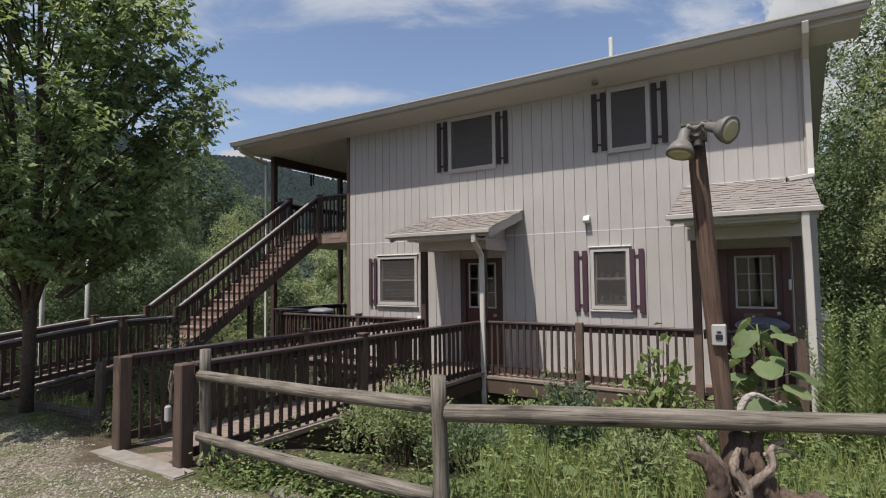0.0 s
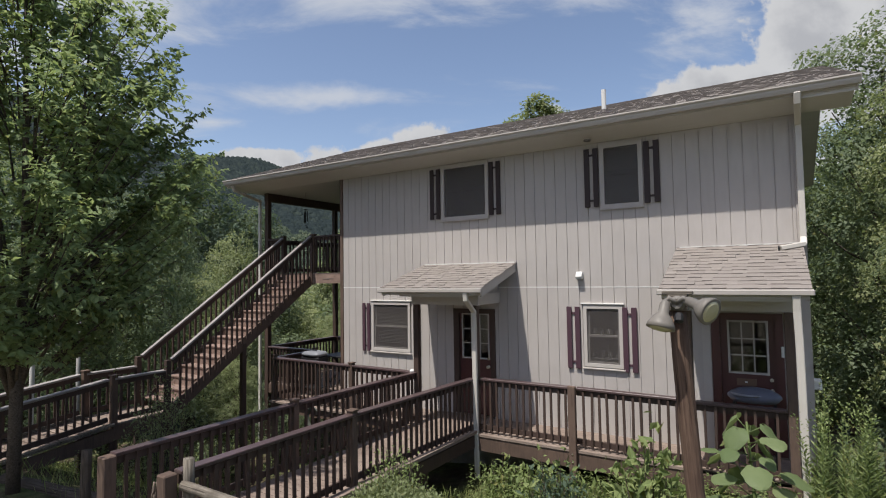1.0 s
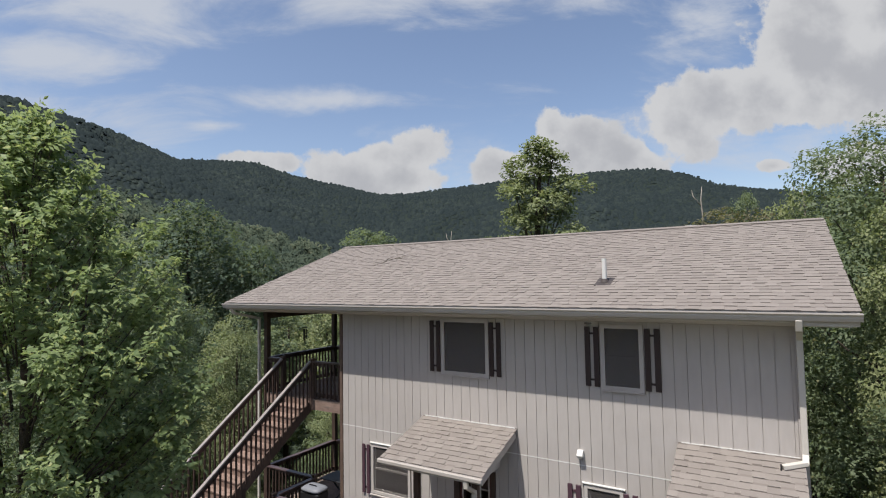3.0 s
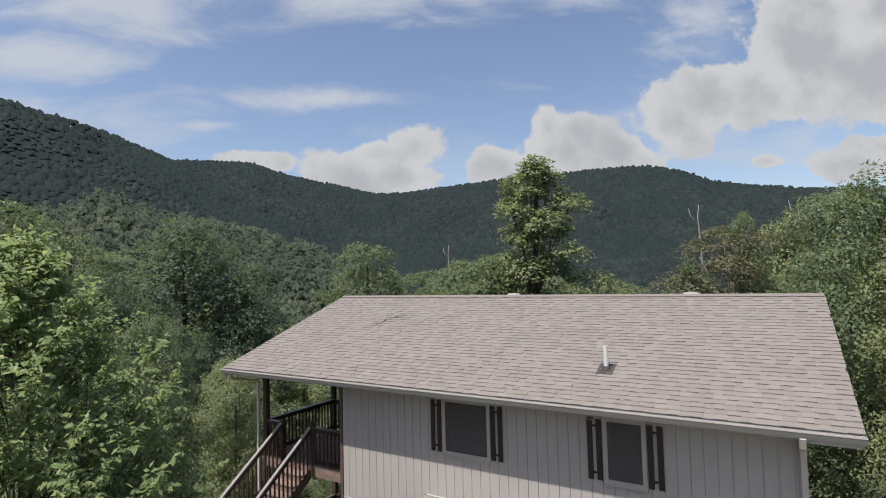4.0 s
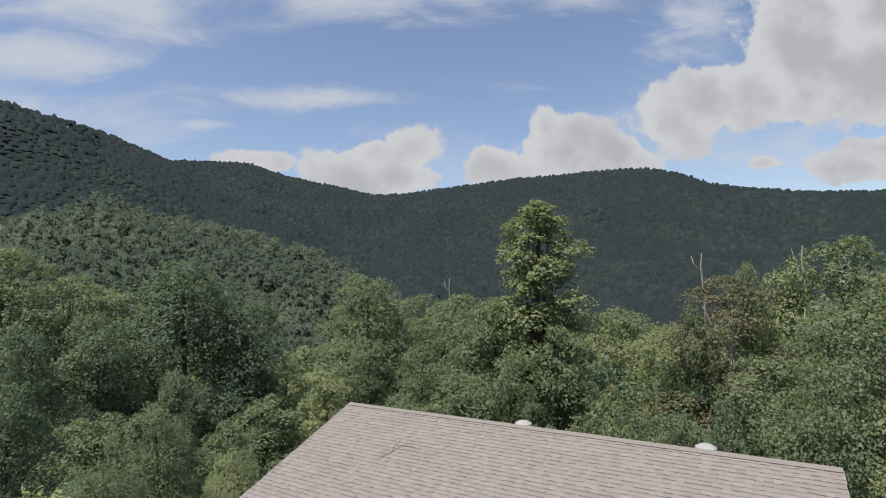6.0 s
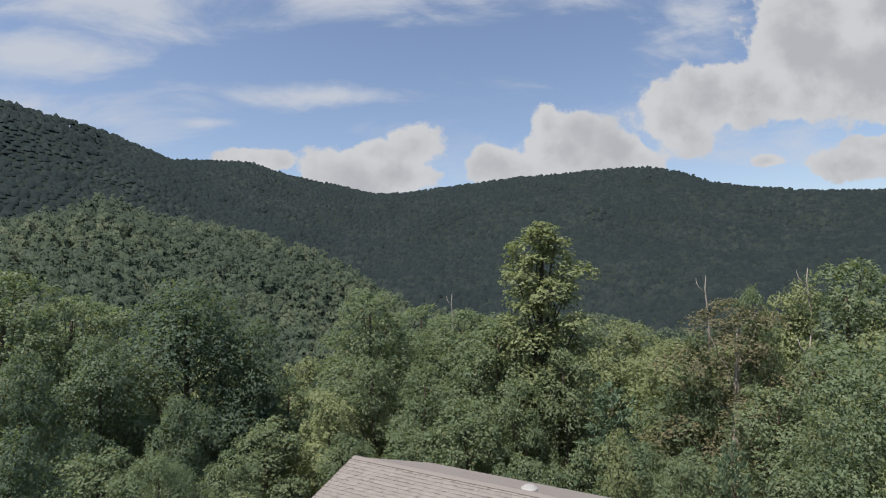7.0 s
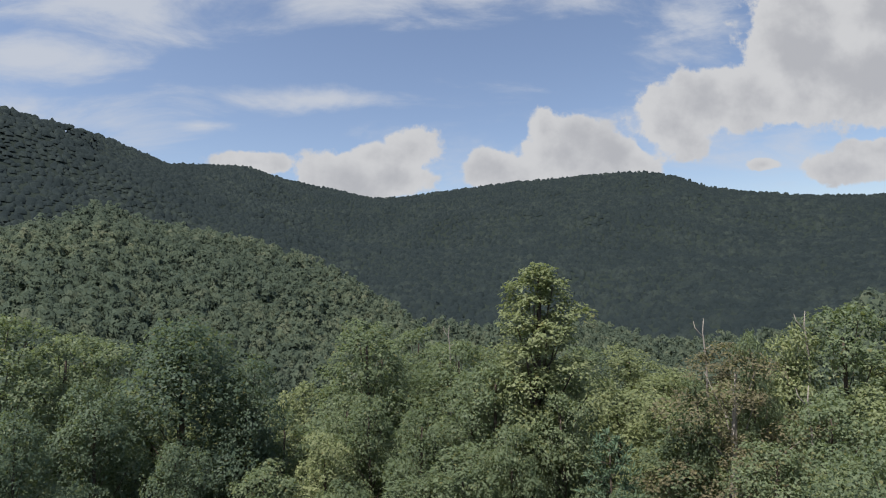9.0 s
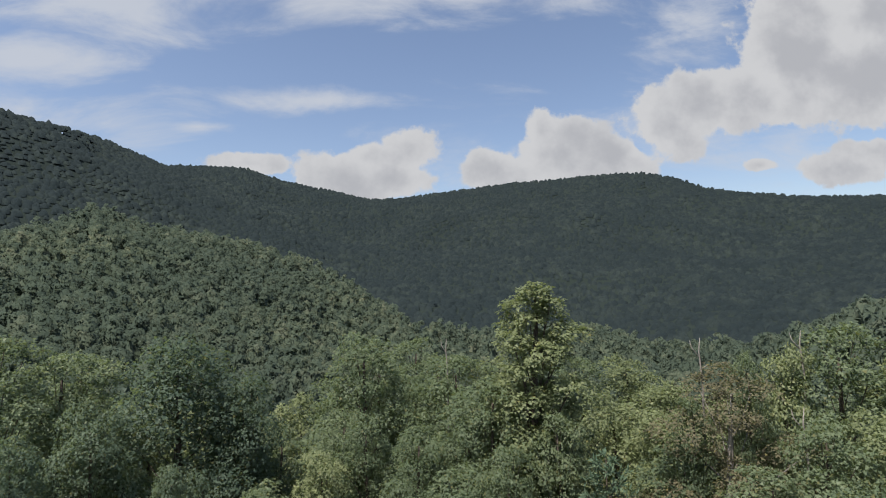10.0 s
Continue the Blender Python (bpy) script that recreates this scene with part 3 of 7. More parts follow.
part("ceiling_board", boxes((0.14, W - 0.14, 0.14, D - 0.14, TOP - 0.02, TOP + 0.05)), DARK_ROOM, house)
part("partition", boxes((0.14, W - 0.14, 2.6, 2.7, 0.02, 2.5), (0.14, W - 0.14, 2.6, 2.7, 2.75, TOP - 0.02)), DARK_ROOM, house)
part("flashing", boxes((0.0, 7.34, -0.010, 0.008, JOINT - 0.008, JOINT + 0.010)), WHITE, house, "thin white metal flashing strip")
part("corner_board", boxes((-0.035, 0.05, -0.028, 0.05, -0.05, TOP)), STAIN_OLD, house, "reddish brown corner board")
part("corner_board", boxes((W - 0.09, W + 0.02, -0.026, 0.05, -0.05, TOP)), SIDING, house)

# the main roof: deck boards, soffit, fascia, gutter, ridge cap
def roof_z(y):
    return EAVE_Z + (y - EAVE_Y) * PITCH if y <= RIDGE_Y else RIDGE_Z - (y - RIDGE_Y) * PITCH


def slab(x0, x1, ya, yb, thick):
    bm = bmesh.new()
    vs = [bm.verts.new((x, y, roof_z(y) - d)) for x in (x0, x1) for y in (ya, yb) for d in (0, thick)]
    for f in ((0, 2, 6, 4), (1, 5, 7, 3), (0, 4, 5, 1), (2, 3, 7, 6), (0, 1, 3, 2), (4, 6, 7, 5)):
        bm.faces.new([vs[i] for i in f])
    return bm


roof = part("roof", slab(ROOF_X0, ROOF_X1, EAVE_Y, RIDGE_Y, 0.10), TRIM, house, "taupe asphalt shingle roof")
part("roof", slab(ROOF_X0, ROOF_X1, RIDGE_Y, 2 * RIDGE_Y - EAVE_Y, 0.10), SHINGLE, house)
part("soffit", timber(((ROOF_X0 + ROOF_X1) / 2, EAVE_Y + 0.02, 5.235), ((ROOF_X0 + ROOF_X1) / 2, 0.0, TOP + 0.01), ROOF_X1 - ROOF_X0 - 0.06, 0.02), SOFFIT, house, "pale painted soffit boards")
part("porch_ceiling", boxes((ROOF_X0 + 0.03, 0.0, 0.0, D, TOP + 0.02, TOP + 0.05)), SOFFIT, house, "shaded painted porch ceiling")
for ya, yb in ((EAVE_Y + 0.03, RIDGE_Y), (RIDGE_Y, 2 * RIDGE_Y - EAVE_Y)):
    part("rake_soffit", slab(W, ROOF_X1 - 0.032, ya, yb, 0.215), SOFFIT, house, "pale soffit under the gable overhang")
part("fascia", boxes((ROOF_X0, ROOF_X1, EAVE_Y - 0.0, EAVE_Y + 0.025, EAVE_Z - 0.145, EAVE_Z - 0.02)), TRIM, house)
for x in (ROOF_X0, ROOF_X1 - 0.03):
    bm = bmesh.new()
    for a, b in ((EAVE_Y, RIDGE_Y), (RIDGE_Y, 2 * RIDGE_Y - EAVE_Y)):
        beam(bm, (x + 0.015, a, roof_z(a) - 0.11), (x + 0.015, b, roof_z(b) - 0.11), 0.034, 0.19)
    part("rake_board", bm, TRIM, house)
bm = bmesh.new()
gx0, gx1 = ROOF_X0 - 0.02, ROOF_X1 + 0.03
prof = [(-0.002, 0.0), (-0.002, -0.11), (-0.055, -0.115), (-0.075, -0.07), (-0.078, -0.045), (-0.105, -0.02), (-0.105, 0.0), (-0.095, 0.0), (-0.095, -0.015), (-0.068, -0.045), (-0.05, -0.10), (-0.012, -0.10), (-0.012, 0.0)]
rings = [[bm.verts.new((x, EAVE_Y + y, EAVE_Z - 0.015 + z)) for y, z in prof] for x in (gx0, gx1)]
for j in range(len(prof)):
    n = (j + 1) % len(prof)
    bm.faces.new((rings[0][j], rings[0][n], rings[1][n], rings[1][j]))
bm.faces.new(rings[0][::-1])
bm.faces.new(rings[1])
part("gutter", bm, TRIM, house, "beige metal gutter along the eave")
bm = bmesh.new()
for s in (-1, 1):
    beam(bm, (ROOF_X0, RIDGE_Y + s * 0.075, RIDGE_Z - 0.005), (ROOF_X1, RIDGE_Y + s * 0.075, RIDGE_Z - 0.005), 0.16, 0.035, (0, s * PITCH * 0.9, 1))
part("ridge_cap", bm, SHINGLE, house, "shingled ridge cap")


def downspout(points, w=0.085, d=0.065, label="white metal downspout", parent=house, top_mat=CREAM):
    """A square pipe through the points."""
    bm = bmesh.new()
    pts = [Vector(p) for p in points]
    for a, b in zip(pts, pts[1:]):
        e = (b - a).normalized()
        beam(bm, a - e * 0.02, b + e * 0.02, w, d, (0, 1, 0) if abs(e.z) > 0.5 else (0, 0, 1), 0.008)
    return part("downspout", bm, top_mat, parent, label)


downspout([(9.06, -0.66, 5.25), (9.06, -0.62, 5.13), (9.075, -0.08, 4.95), (9.075, -0.08, 3.27), (9.07, -0.16, 3.17), (8.80, -0.30, 3.12)], label="white downspout that ends on the porch roof")
# Black plate stands in for the shade inside the pipe's open end.
part("downspout_mouth", boxes((8.755, 8.775, -0.345, -0.265, 3.075, 3.15)), BLACK, house)
downspout([(-3.25, -0.62, 5.22), (-3.25, -0.55, 5.12), (-3.27, 0.28, 4.92), (-3.27, 0.30, -1.7)], 0.075, 0.06, label="white downspout beside the porch post")

# vents and small things on the roof
pipe = thing("vent_pipe", 6.10, 0.52, roof_z(0.52), "white plastic vent pipe on the roof", "vent pipe")
part("pipe", lathe(bmesh.new(), [(0.044, -0.05), (0.044, 0.45), (0.036, 0.45), (0.036, 0.42)], 14, (6.10, 0.56, roof_z(0.56))), WHITE, pipe, smooth=False)
bm = bmesh.new()
beam(bm, (6.10, 0.36, roof_z(0.36) + 0.018), (6.10, 0.74, roof_z(0.74) + 0.018), 0.30, 0.012)
lathe(bm, [(0.09, 0.0), (0.055, 0.07)], 14, (6.10, 0.56, roof_z(0.56)))
part("boot", bm, FLASH, pipe, "dark lead boot")
for x in (2.58, 7.18):
    v = thing("roof_vent", x, 4.32, roof_z(4.32), "round white metal roof vent past the ridge", "roof vent", "roof vents")
    part("cap", lathe(bmesh.new(), [(0.17, -0.1), (0.17, 0.04), (0.24, 0.05), (0.23, 0.09), (0.14, 0.145), (0.03, 0.155)], 22, (x, 4.36, roof_z(4.36) + 0.02)), BLIND, v, smooth=False)
twig = thing("twig", -0.35, 2.5, roof_z(2.5), "thin dead twig lying on the shingles", "twig")
tw = lambda x, y: (x, y, roof_z(y) + 0.03)
bm = tube(bmesh.new(), [tw(-0.6, 1.9), tw(-0.42, 2.2), tw(-0.3, 2.5), tw(-0.02, 2.75)], [0.005, 0.007, 0.006, 0.003], 5)
tube(bm, [tw(-0.42, 2.2), tw(-0.52, 2.5), tw(-0.45, 2.7)], [0.009, 0.007, 0.004], 5)
tube(bm, [tw(-0.3, 2.5), tw(0.05, 2.55)], [0.008, 0.004], 5)
part("branch", bm, BARK, twig)


# windows
def window(name, x0, x1, z0, z1, lower, label, slats=False):
    """A sash window in the front wall with its casing, two sashes and panes."""
    c = 0.05 if lower else 0.065
    w = part("window", boxes((x0 - c, x0 + 0.01, -0.032, 0.1, z0 - c, z1 + c), (x1 - 0.01, x1 + c, -0.032, 0.1, z0 - c, z1 + c),
                             (x0 + 0.01, x1 - 0.01, -0.032, 0.1, z1 - 0.01, z1 + c), (x0 + 0.01, x1 - 0.01, -0.032, 0.1, z0 - c, z0 + 0.01)), TRIM if lower else SIDING, house, label)
    mid = (z0 + z1) / 2
    if lower:
        part("head_cap", boxes((x0 - 0.085, x1 + 0.085, -0.05, 0.0, z1 + 0.066, z1 + 0.088), bevel=0.004), WHITE, w)
        part("sill", boxes((x0 - 0.08, x1 + 0.08, -0.06, 0.0, z0 - 0.09, z0 - 0.066), bevel=0.004), TRIM, w)
    else:
        part("sill", boxes((x0 - 0.07, x1 + 0.07, -0.05, 0.0, z0 - 0.085, z0 - 0.066)), SIDING, w)
    f = 0.035
    for za, zb, y in ((mid - 0.015, z1 - 0.01, 0.03), (z0 + 0.01, mid + 0.02, 0.0)):
        a, b = x0 + 0.01, x1 - 0.01
        part("sash", boxes((a, a + f, y, y + 0.03, za, zb), (b - f, b, y, y + 0.03, za, zb), (a + f, b - f, y, y + 0.03, zb - f, zb), (a + f, b - f, y, y + 0.03, za, za + f)), TRIM if lower else STAIN_OLD, w)
        g = part("pane", boxes((a + f, b - f, y + 0.012, y + 0.016, za + f, zb - f)), GLASS, w)
        g.visible_shadow = False
    if lower:
        part("screen", boxes((x0 + 0.012, x1 - 0.012, -0.012, -0.010, z0 + 0.012, z1 - 0.012)), FINE_SCREEN, w, "grey insect screen")
    if not lower:
        part("screen", boxes((x0 + 0.012, x1 - 0.012, -0.016, -0.012, z0 + 0.012, z1 - 0.012)), DARK_SCREEN, w, "dark insect screen")
    if slats:
        for i in range(26):
            z = z1 - 0.05 - i * 0.032
            bm = bmesh.new()
            beam(bm, (x0 + 0.03, 0.09, z), (x1 - 0.03, 0.09, z), 0.028, 0.002, (0, 0.5, 1))
            part("slat", bm, BLIND, w)
    return w


window("up", *UP_1, False, "dark upper window with beige casing")
window("up", *UP_2, False, "dark upper window with beige casing")
window("low", *LOW_1, True, "lower sash window with half-lowered blinds", True)
wk = window("low", *LOW_2, True, "lower sash window with mugs on its shelf")
part("shelf", boxes((LOW_2[0], LOW_2[1], 0.12, 0.24, 1.66, 1.68)), CHINA, wk)
part("shelf", boxes((LOW_2[0], LOW_2[1], 0.12, 0.24, 1.27, 1.29)), CHINA, wk)


def shutter(x0, x1, z0, z1, mat=PLUM, label="dark plum board shutter"):
    """Two planks joined by two battens."""
    s = part("shutter", boxes((x0 + 0.01, x1 - 0.01, -0.026, 0.0, z0 + 0.10, z0 + 0.135)), mat, house, label)
    part("batten", boxes((x0 + 0.01, x1 - 0.01, -0.026, 0.0, z1 - 0.135, z1 - 0.10)), mat, s)
    w = (x1 - x0) * 0.37
    for a in (x0, x1 - w):
        part("plank", boxes((a, a + w, -0.048, -0.024, z0, z1), bevel=0.004), mat, s)
    return s


for (x0, x1, z0, z1) in (UP_1, UP_2):
    shutter(x0 - 0.335, x0 - 0.085, z0 - 0.02, z1 + 0.01, UMBER, "blackish brown board shutter")
    shutter(x1 + 0.085, x1 + 0.335, z0 - 0.02, z1 + 0.01, UMBER, "blackish brown board shutter")
shutter(LOW_1[0] - 0.31, LOW_1[0] - 0.09, 1.12, 2.2)
for (x0, x1) in ((LOW_2[0] - 0.35, LOW_2[0] - 0.11), (LOW_2[1] + 0.05, LOW_2[1] + 0.29)):
    shutter(x0, x1, 1.10, 2.20)


# doors
def front_door(x0, x1, z0, z1, gx0, gx1, gz0, gz1, label, slot):
    d = part("door", boxes(*[(a, b, 0.03, 0.07, c, e) for a, b, c, e in cut(x0 + 0.03, x1 - 0.03, z0, z1 - 0.03, [(gx0, gx1, gz0, gz1)])]), DOOR_RED, house, label)
    part("door_frame", boxes((x0 - 0.09, x0 + 0.03, -0.03, 0.09, z0, z1 + 0.06), (x1 - 0.03, x1 + 0.07, -0.03, 0.09, z0, z1 + 0.06), (x0 + 0.03, x1 - 0.03, -0.03, 0.09, z1 - 0.03, z1 + 0.06)), DOOR_RED if slot else STAIN, d)
    part("threshold", boxes((x0, x1, -0.05, 0.09, z0 - 0.03, z0)), BRASS, d)
    m = 0.03
    part("glazing_frame", boxes((gx0 - m, gx0, 0.018, 0.075, gz0 - m, gz1 + m), (gx1, gx1 + m, 0.018, 0.075, gz0 - m, gz1 + m), (gx0, gx1, 0.018, 0.075, gz1, gz1 + m), (gx0, gx1, 0.018, 0.075, gz0 - m, gz0)), TRIM, d, "pale glazing frame")
    cw, ch = (gx1 - gx0) / 3, (gz1 - gz0) / 3
    for i in (1, 2):
        part("muntin", boxes((gx0 + i * cw - 0.009, gx0 + i * cw + 0.009, 0.03, 0.066, gz0, gz1)), TRIM, d)
        part("muntin", boxes((gx0, gx1, 0.033, 0.063, gz0 + i * ch - 0.009, gz0 + i * ch + 0.009)), TRIM, d)
    for i in range(3):
        for j in range(3):
            g = part("pane", boxes((gx0 + i * cw + 0.009, gx0 + (i + 1) * cw - 0.009, 0.046, 0.05, gz0 + j * ch + 0.009, gz0 + (j + 1) * ch - 0.009)), GLASS, d)
            g.visible_shadow = False
    part("knob", lathe(bmesh.new(), [(0.03, 0), (0.03, 0.01), (0.012, 0.02), (0.012, 0.04), (0.03, 0.05), (0.028, 0.075), (0.01, 0.08)], 14, (x1 - 0.10, 0.03, 0.98), (0, -1, 0)), BRASS, d, "round brass knob")
    part("deadbolt", lathe(bmesh.new(), [(0.028, 0), (0.026, 0.02), (0.01, 0.022)], 14, (x1 - 0.10, 0.03, 1.14), (0, -1, 0)), BRASS, d)
    if slot:
        part("sign_plate", boxes(((gx0 + gx1) / 2 - 0.17, (gx0 + gx1) / 2 + 0.10, 0.012, 0.028, 1.03, 1.14), bevel=0.005), WOODPLATE, d, "small plain wooden plate")
        part("plate_mark", boxes(((gx0 + gx1) / 2 - 0.06, (gx0 + gx1) / 2 - 0.02, 0.008, 0.012, 1.075, 1.10)), WHITE, d)


WOODPLATE = painted("varnished_plate", (0.16, 0.10, 0.07), (0.11, 0.07, 0.05), 0.5)
front_door(*DOOR_1, 3.27, 3.83, 1.15, 2.0, "dark maroon front door with nine small panes", False)
front_door(*DOOR_2, 8.06, 8.55, 1.24, 2.0, "dark maroon front door with nine panes and a plate", True)
part("door_trim", boxes((7.68, 7.80, -0.03, 0.008, 0.0, 2.30)), TRIM, house)
part("door_trim", boxes((8.79, 8.88, -0.03, 0.008, 0.0, 2.30)), TRIM, house)


# fixtures on the wall
fl = thing("wall_lamp", 5.73, -0.06, 2.76, "small white wedge-shaped lamp on the siding", "wall lamp")
bm = bmesh.new()
vs = [bm.verts.new((5.73 + dx, y, z)) for dx in (-0.055, 0.055) for y, z in ((0.0, 2.70), (0.0, 2.82), (-0.06, 2.83), (-0.13, 2.74), (-0.10, 2.69))]
bm.faces.new(vs[:5][::-1])
bm.faces.new(vs[5:])
for j in range(5):
    n = (j + 1) % 5
    bm.faces.new((vs[j], vs[n], vs[5 + n], vs[5 + j]))
bmesh.ops.bevel(bm, geom=bm.edges[:], offset=0.008, segments=1, affect="EDGES")
part("housing", bm, WHITE, fl)
ob = thing("outlet_cover", 5.43, 0, 0.2, "small grey weatherproof outlet cover on the siding", "outlet")
part("cover", boxes((5.40, 5.46, -0.05, 0.0, 0.13, 0.24), bevel=0.008), LAMP_GREY, ob)
mt = thing("meter_box", 9.16, 0.2, 1.1, "white utility box on the side wall", "meter box")
part("case", boxes((9.10, 9.22, 0.08, 0.30, 1.04, 1.18), bevel=0.012), WHITE, mt)
part("door_chime", boxes((8.735, 8.775, -0.05, -0.03, 1.50, 1.66), bevel=0.006), WHITE, house, "white bell plate beside the door")
sl = thing("soffit_light", 6.02, -0.3, TOP, "small round fixture under the soffit", "ceiling light")
part("rim", lathe(bmesh.new(), [(0.06, 0.0), (0.06, 0.03), (0.03, 0.035)], 16, (6.02, -0.33, TOP), (0, 0, -1)), LAMP_GREY, sl)


# lean-to roofs over the doors
def lean_to(x0, x1, y0, z0, z1, posts, post_mat, label):
    """A shingled lean-to: deck, rafters' end boards, beam, gutter, posts. Returns the thing and its slope."""
    t = thing("porch_roof", (x0 + x1) / 2, 0, z1, label, "porch roof")
    k = (z1 - z0) / -y0
    bm = bmesh.new()
    vs = [bm.verts.new((x, y, (z1 + k * y) - d)) for x in (x0, x1) for y in (y0, -0.004) for d in (0, 0.06)]
    for f in ((0, 2, 6, 4), (1, 5, 7, 3), (0, 4, 5, 1), (2, 3, 7, 6), (0, 1, 3, 2), (4, 6, 7, 5)):
        bm.faces.new([vs[i] for i in f])
    deck = part("roof_deck", bm, TRIM, t)
    for x in (x0 + 0.012, x1 - 0.012):
        part("rake_board", timber((x, y0, z0 - 0.085), (x, -0.03, z1 + k * -0.03 - 0.085), 0.03, 0.15), TRIM, t)
    part("eave_board", boxes((x0, x1, y0 - 0.022, y0, z0 - 0.13, z0 - 0.01)), TRIM, t)
    part("gutter", boxes((x0 - 0.05, x1 + 0.05, y0 - 0.105, y0 - 0.024, z0 - 0.085, z0 - 0.01), bevel=0.012), GUTTER, t, "beige metal gutter")
    part("ceiling_panel", boxes((posts[0] - 0.05, posts[1] + 0.05, y0 + 0.02, -0.01, z0 - 0.16, z0 - 0.13)), SOFFIT, t)
    px0, px1, py = posts
    part("beam", boxes((px0 - 0.09, px1 + 0.09, py - 0.05, py + 0.05, z0 - 0.33, z0 - 0.162)), TRIM, t)
    for x in (px0, px1):
        part("side_beam", boxes((x - 0.045, x + 0.045, py + 0.052, -0.012, z0 - 0.33, z0 - 0.162)), TRIM, t)
        part("post", boxes((x - 0.055, x + 0.055, py - 0.055, py + 0.055, -0.25, z0 - 0.332), bevel=0.006), post_mat, t, "square dark brown post")
    bm = bmesh.new()
    for x in (px1 + 0.0,):
        vs = [bm.verts.new((x + dx, y, z)) for dx in (-0.02, 0.02) for y, z in ((-0.02, z0 - 0.16), (py, z0 - 0.16), (py, z0 - 0.13), (-0.02, z1 - 0.11))]
        for f in ((0, 1, 2, 3), (7, 6, 5, 4), (0, 4, 5, 1), (1, 5, 6, 2), (2, 6, 7, 3), (3, 7, 4, 0)):
            bm.faces.new([vs[i] for i in f])
    part("side_panel", bm, SIDING, t)
    part("flashing", boxes((x0 + 0.02, x1 - 0.02, -0.022, -0.009, z1 - 0.004, z1 + 0.022)), WHITE, t, "thin pale flashing at the wall")
    return t, deck, k


porch_1, deck_1, k1 = lean_to(2.36, 4.47, -1.46, 2.58, 3.02, (2.80, 4.08, -0.95), STAIN, "shingled lean-to roof over the middle door")
porch_2, deck_2, k2 = lean_to(7.38, 9.04, -1.72, 2.57, 3.18, (7.60, 8.83, -1.06), STAIN_OLD, "shingled lean-to roof over the end door")
downspout([(4.20, -1.52, 2.50), (4.20, -1.50, 2.37), (4.12, -1.08, 2.14), (4.115, -1.04, -0.75)], 0.085, 0.06, "cream square downspout in front of the post", porch_1)
downspout([(8.905, -1.78, 2.50), (8.905, -1.76, 2.30), (8.915, -1.74, 1.9), (8.925, -1.74, -0.3)], 0.085, 0.055, "cream square downspout in front of the porch", porch_2)

# ---------------------------------------------------------------- decks, ramp, stairs


def railing(name, runs, height, label, group="", rail_mat=RAIL_TOP, bal_mat=STAIN, cap=0.13, step=0.128, low=0.10):
    """Runs of railing: each from p to q (points on the deck), with posts at the ends that are named 1."""
    p0 = runs[0][0]
    r = thing(name, *p0, label, "railing", group)
    rng = random.Random(len(runs) * 7 + int(abs(p0[0] * 100)))
    unit = None
    for p, q, posts in runs:
        p, q = Vector(p), Vector(q)
        up = Vector((0, 0, 1))
        d = q - p
        n = max(2, round(d.length / step))
        part("top_rail", timber(p + up * (height - 0.02), q + up * (height - 0.02), cap, 0.038, bevel=0.006), rail_mat, r)
        part("upper_board", timber(p + up * (height - 0.085), q + up * (height - 0.085), 0.036, 0.09), bal_mat, r)
        part("lower_board", timber(p + up * low, q + up * low, 0.036, 0.085), bal_mat, r)
        flat = Vector((d.x, d.y, 0)).normalized()
        out = flat.cross(up) * 0.036
        if unit is None:
            bm = bmesh.new()
            box(bm, -0.017, 0.017, -0.017, 0.017, low - 0.06, height - 0.05)
            unit = bpy.data.meshes.new("baluster")
            bm.to_mesh(unit)
            bm.free()
        for i in range(1, n):
            b = mesh_part("baluster", unit, bal_mat, r)
            b.location = p + d * (i / n) + out
            b.rotation_euler = (rng.uniform(-0.012, 0.012), rng.uniform(-0.012, 0.012), math.atan2(d.y, d.x))
        for end, on in ((p, posts[0]), (q, posts[1])):
            if on:
                t = 0.052
                x, y, z = end
                bm = boxes((x - t, x + t, y - t, y + t, z - on, z + height + 0.03), bevel=0.008)
                box(bm, x - t - 0.012, x + t + 0.012, y - t - 0.012, y + t + 0.012, z + height + 0.03, z + height + 0.055, bevel=0.006)
                part("post", bm, STAIN_OLD, r, "square capped post")
    return r


H = 0.96
railing("deck_railing", [((4.12, -0.93, 0), (5.85, -0.93, 0), (0, 0)), ((5.90, -0.93, 0), (7.54, -0.96, 0), (0, 0))], H, "plum-brown deck railing along the front walkway", "deck railings")
lp = thing("deck_post", 5.875, -1.02, -0.8, "brown square post bolted to the deck's rim", "post")
part("timber", boxes((5.815, 5.935, -1.13, -1.047, land(5.87, -1.03) - 0.3, 1.0), bevel=0.008), STAIN_OLD, lp)
for z in (-0.06, -0.19):
    part("bolt", lathe(bmesh.new(), [(0.014, 0.0), (0.014, 0.008), (0.006, 0.012)], 10, (5.875, -1.13, z), (0, -1, 0)), BRASS, lp)
railing("deck_railing", [((7.67, -1.05, 0), (8.77, -1.05, 0), (0, 0))], H, "plum-brown railing between the porch posts", "deck railings")
railing("deck_railing", [((-1.30, -0.90, 0), (1.10, -0.92, 0), (1.6, 0.9)), ((1.15, -0.92, 0), (2.74, -0.95, 0), (0, 0))], H, "plum-brown deck railing past the blinds window", "deck railings")
railing("deck_railing", [((-3.08, 0.42, 0), (-1.32, 0.42, 0), (0, 1.2))], H, "dark railing of the lower side deck", "deck railings")
railing("deck_railing", [((-1.30, 0.36, 0), (-1.30, -0.83, 0), (0, 0))], H, "short dark railing beside the grill", "deck railings")
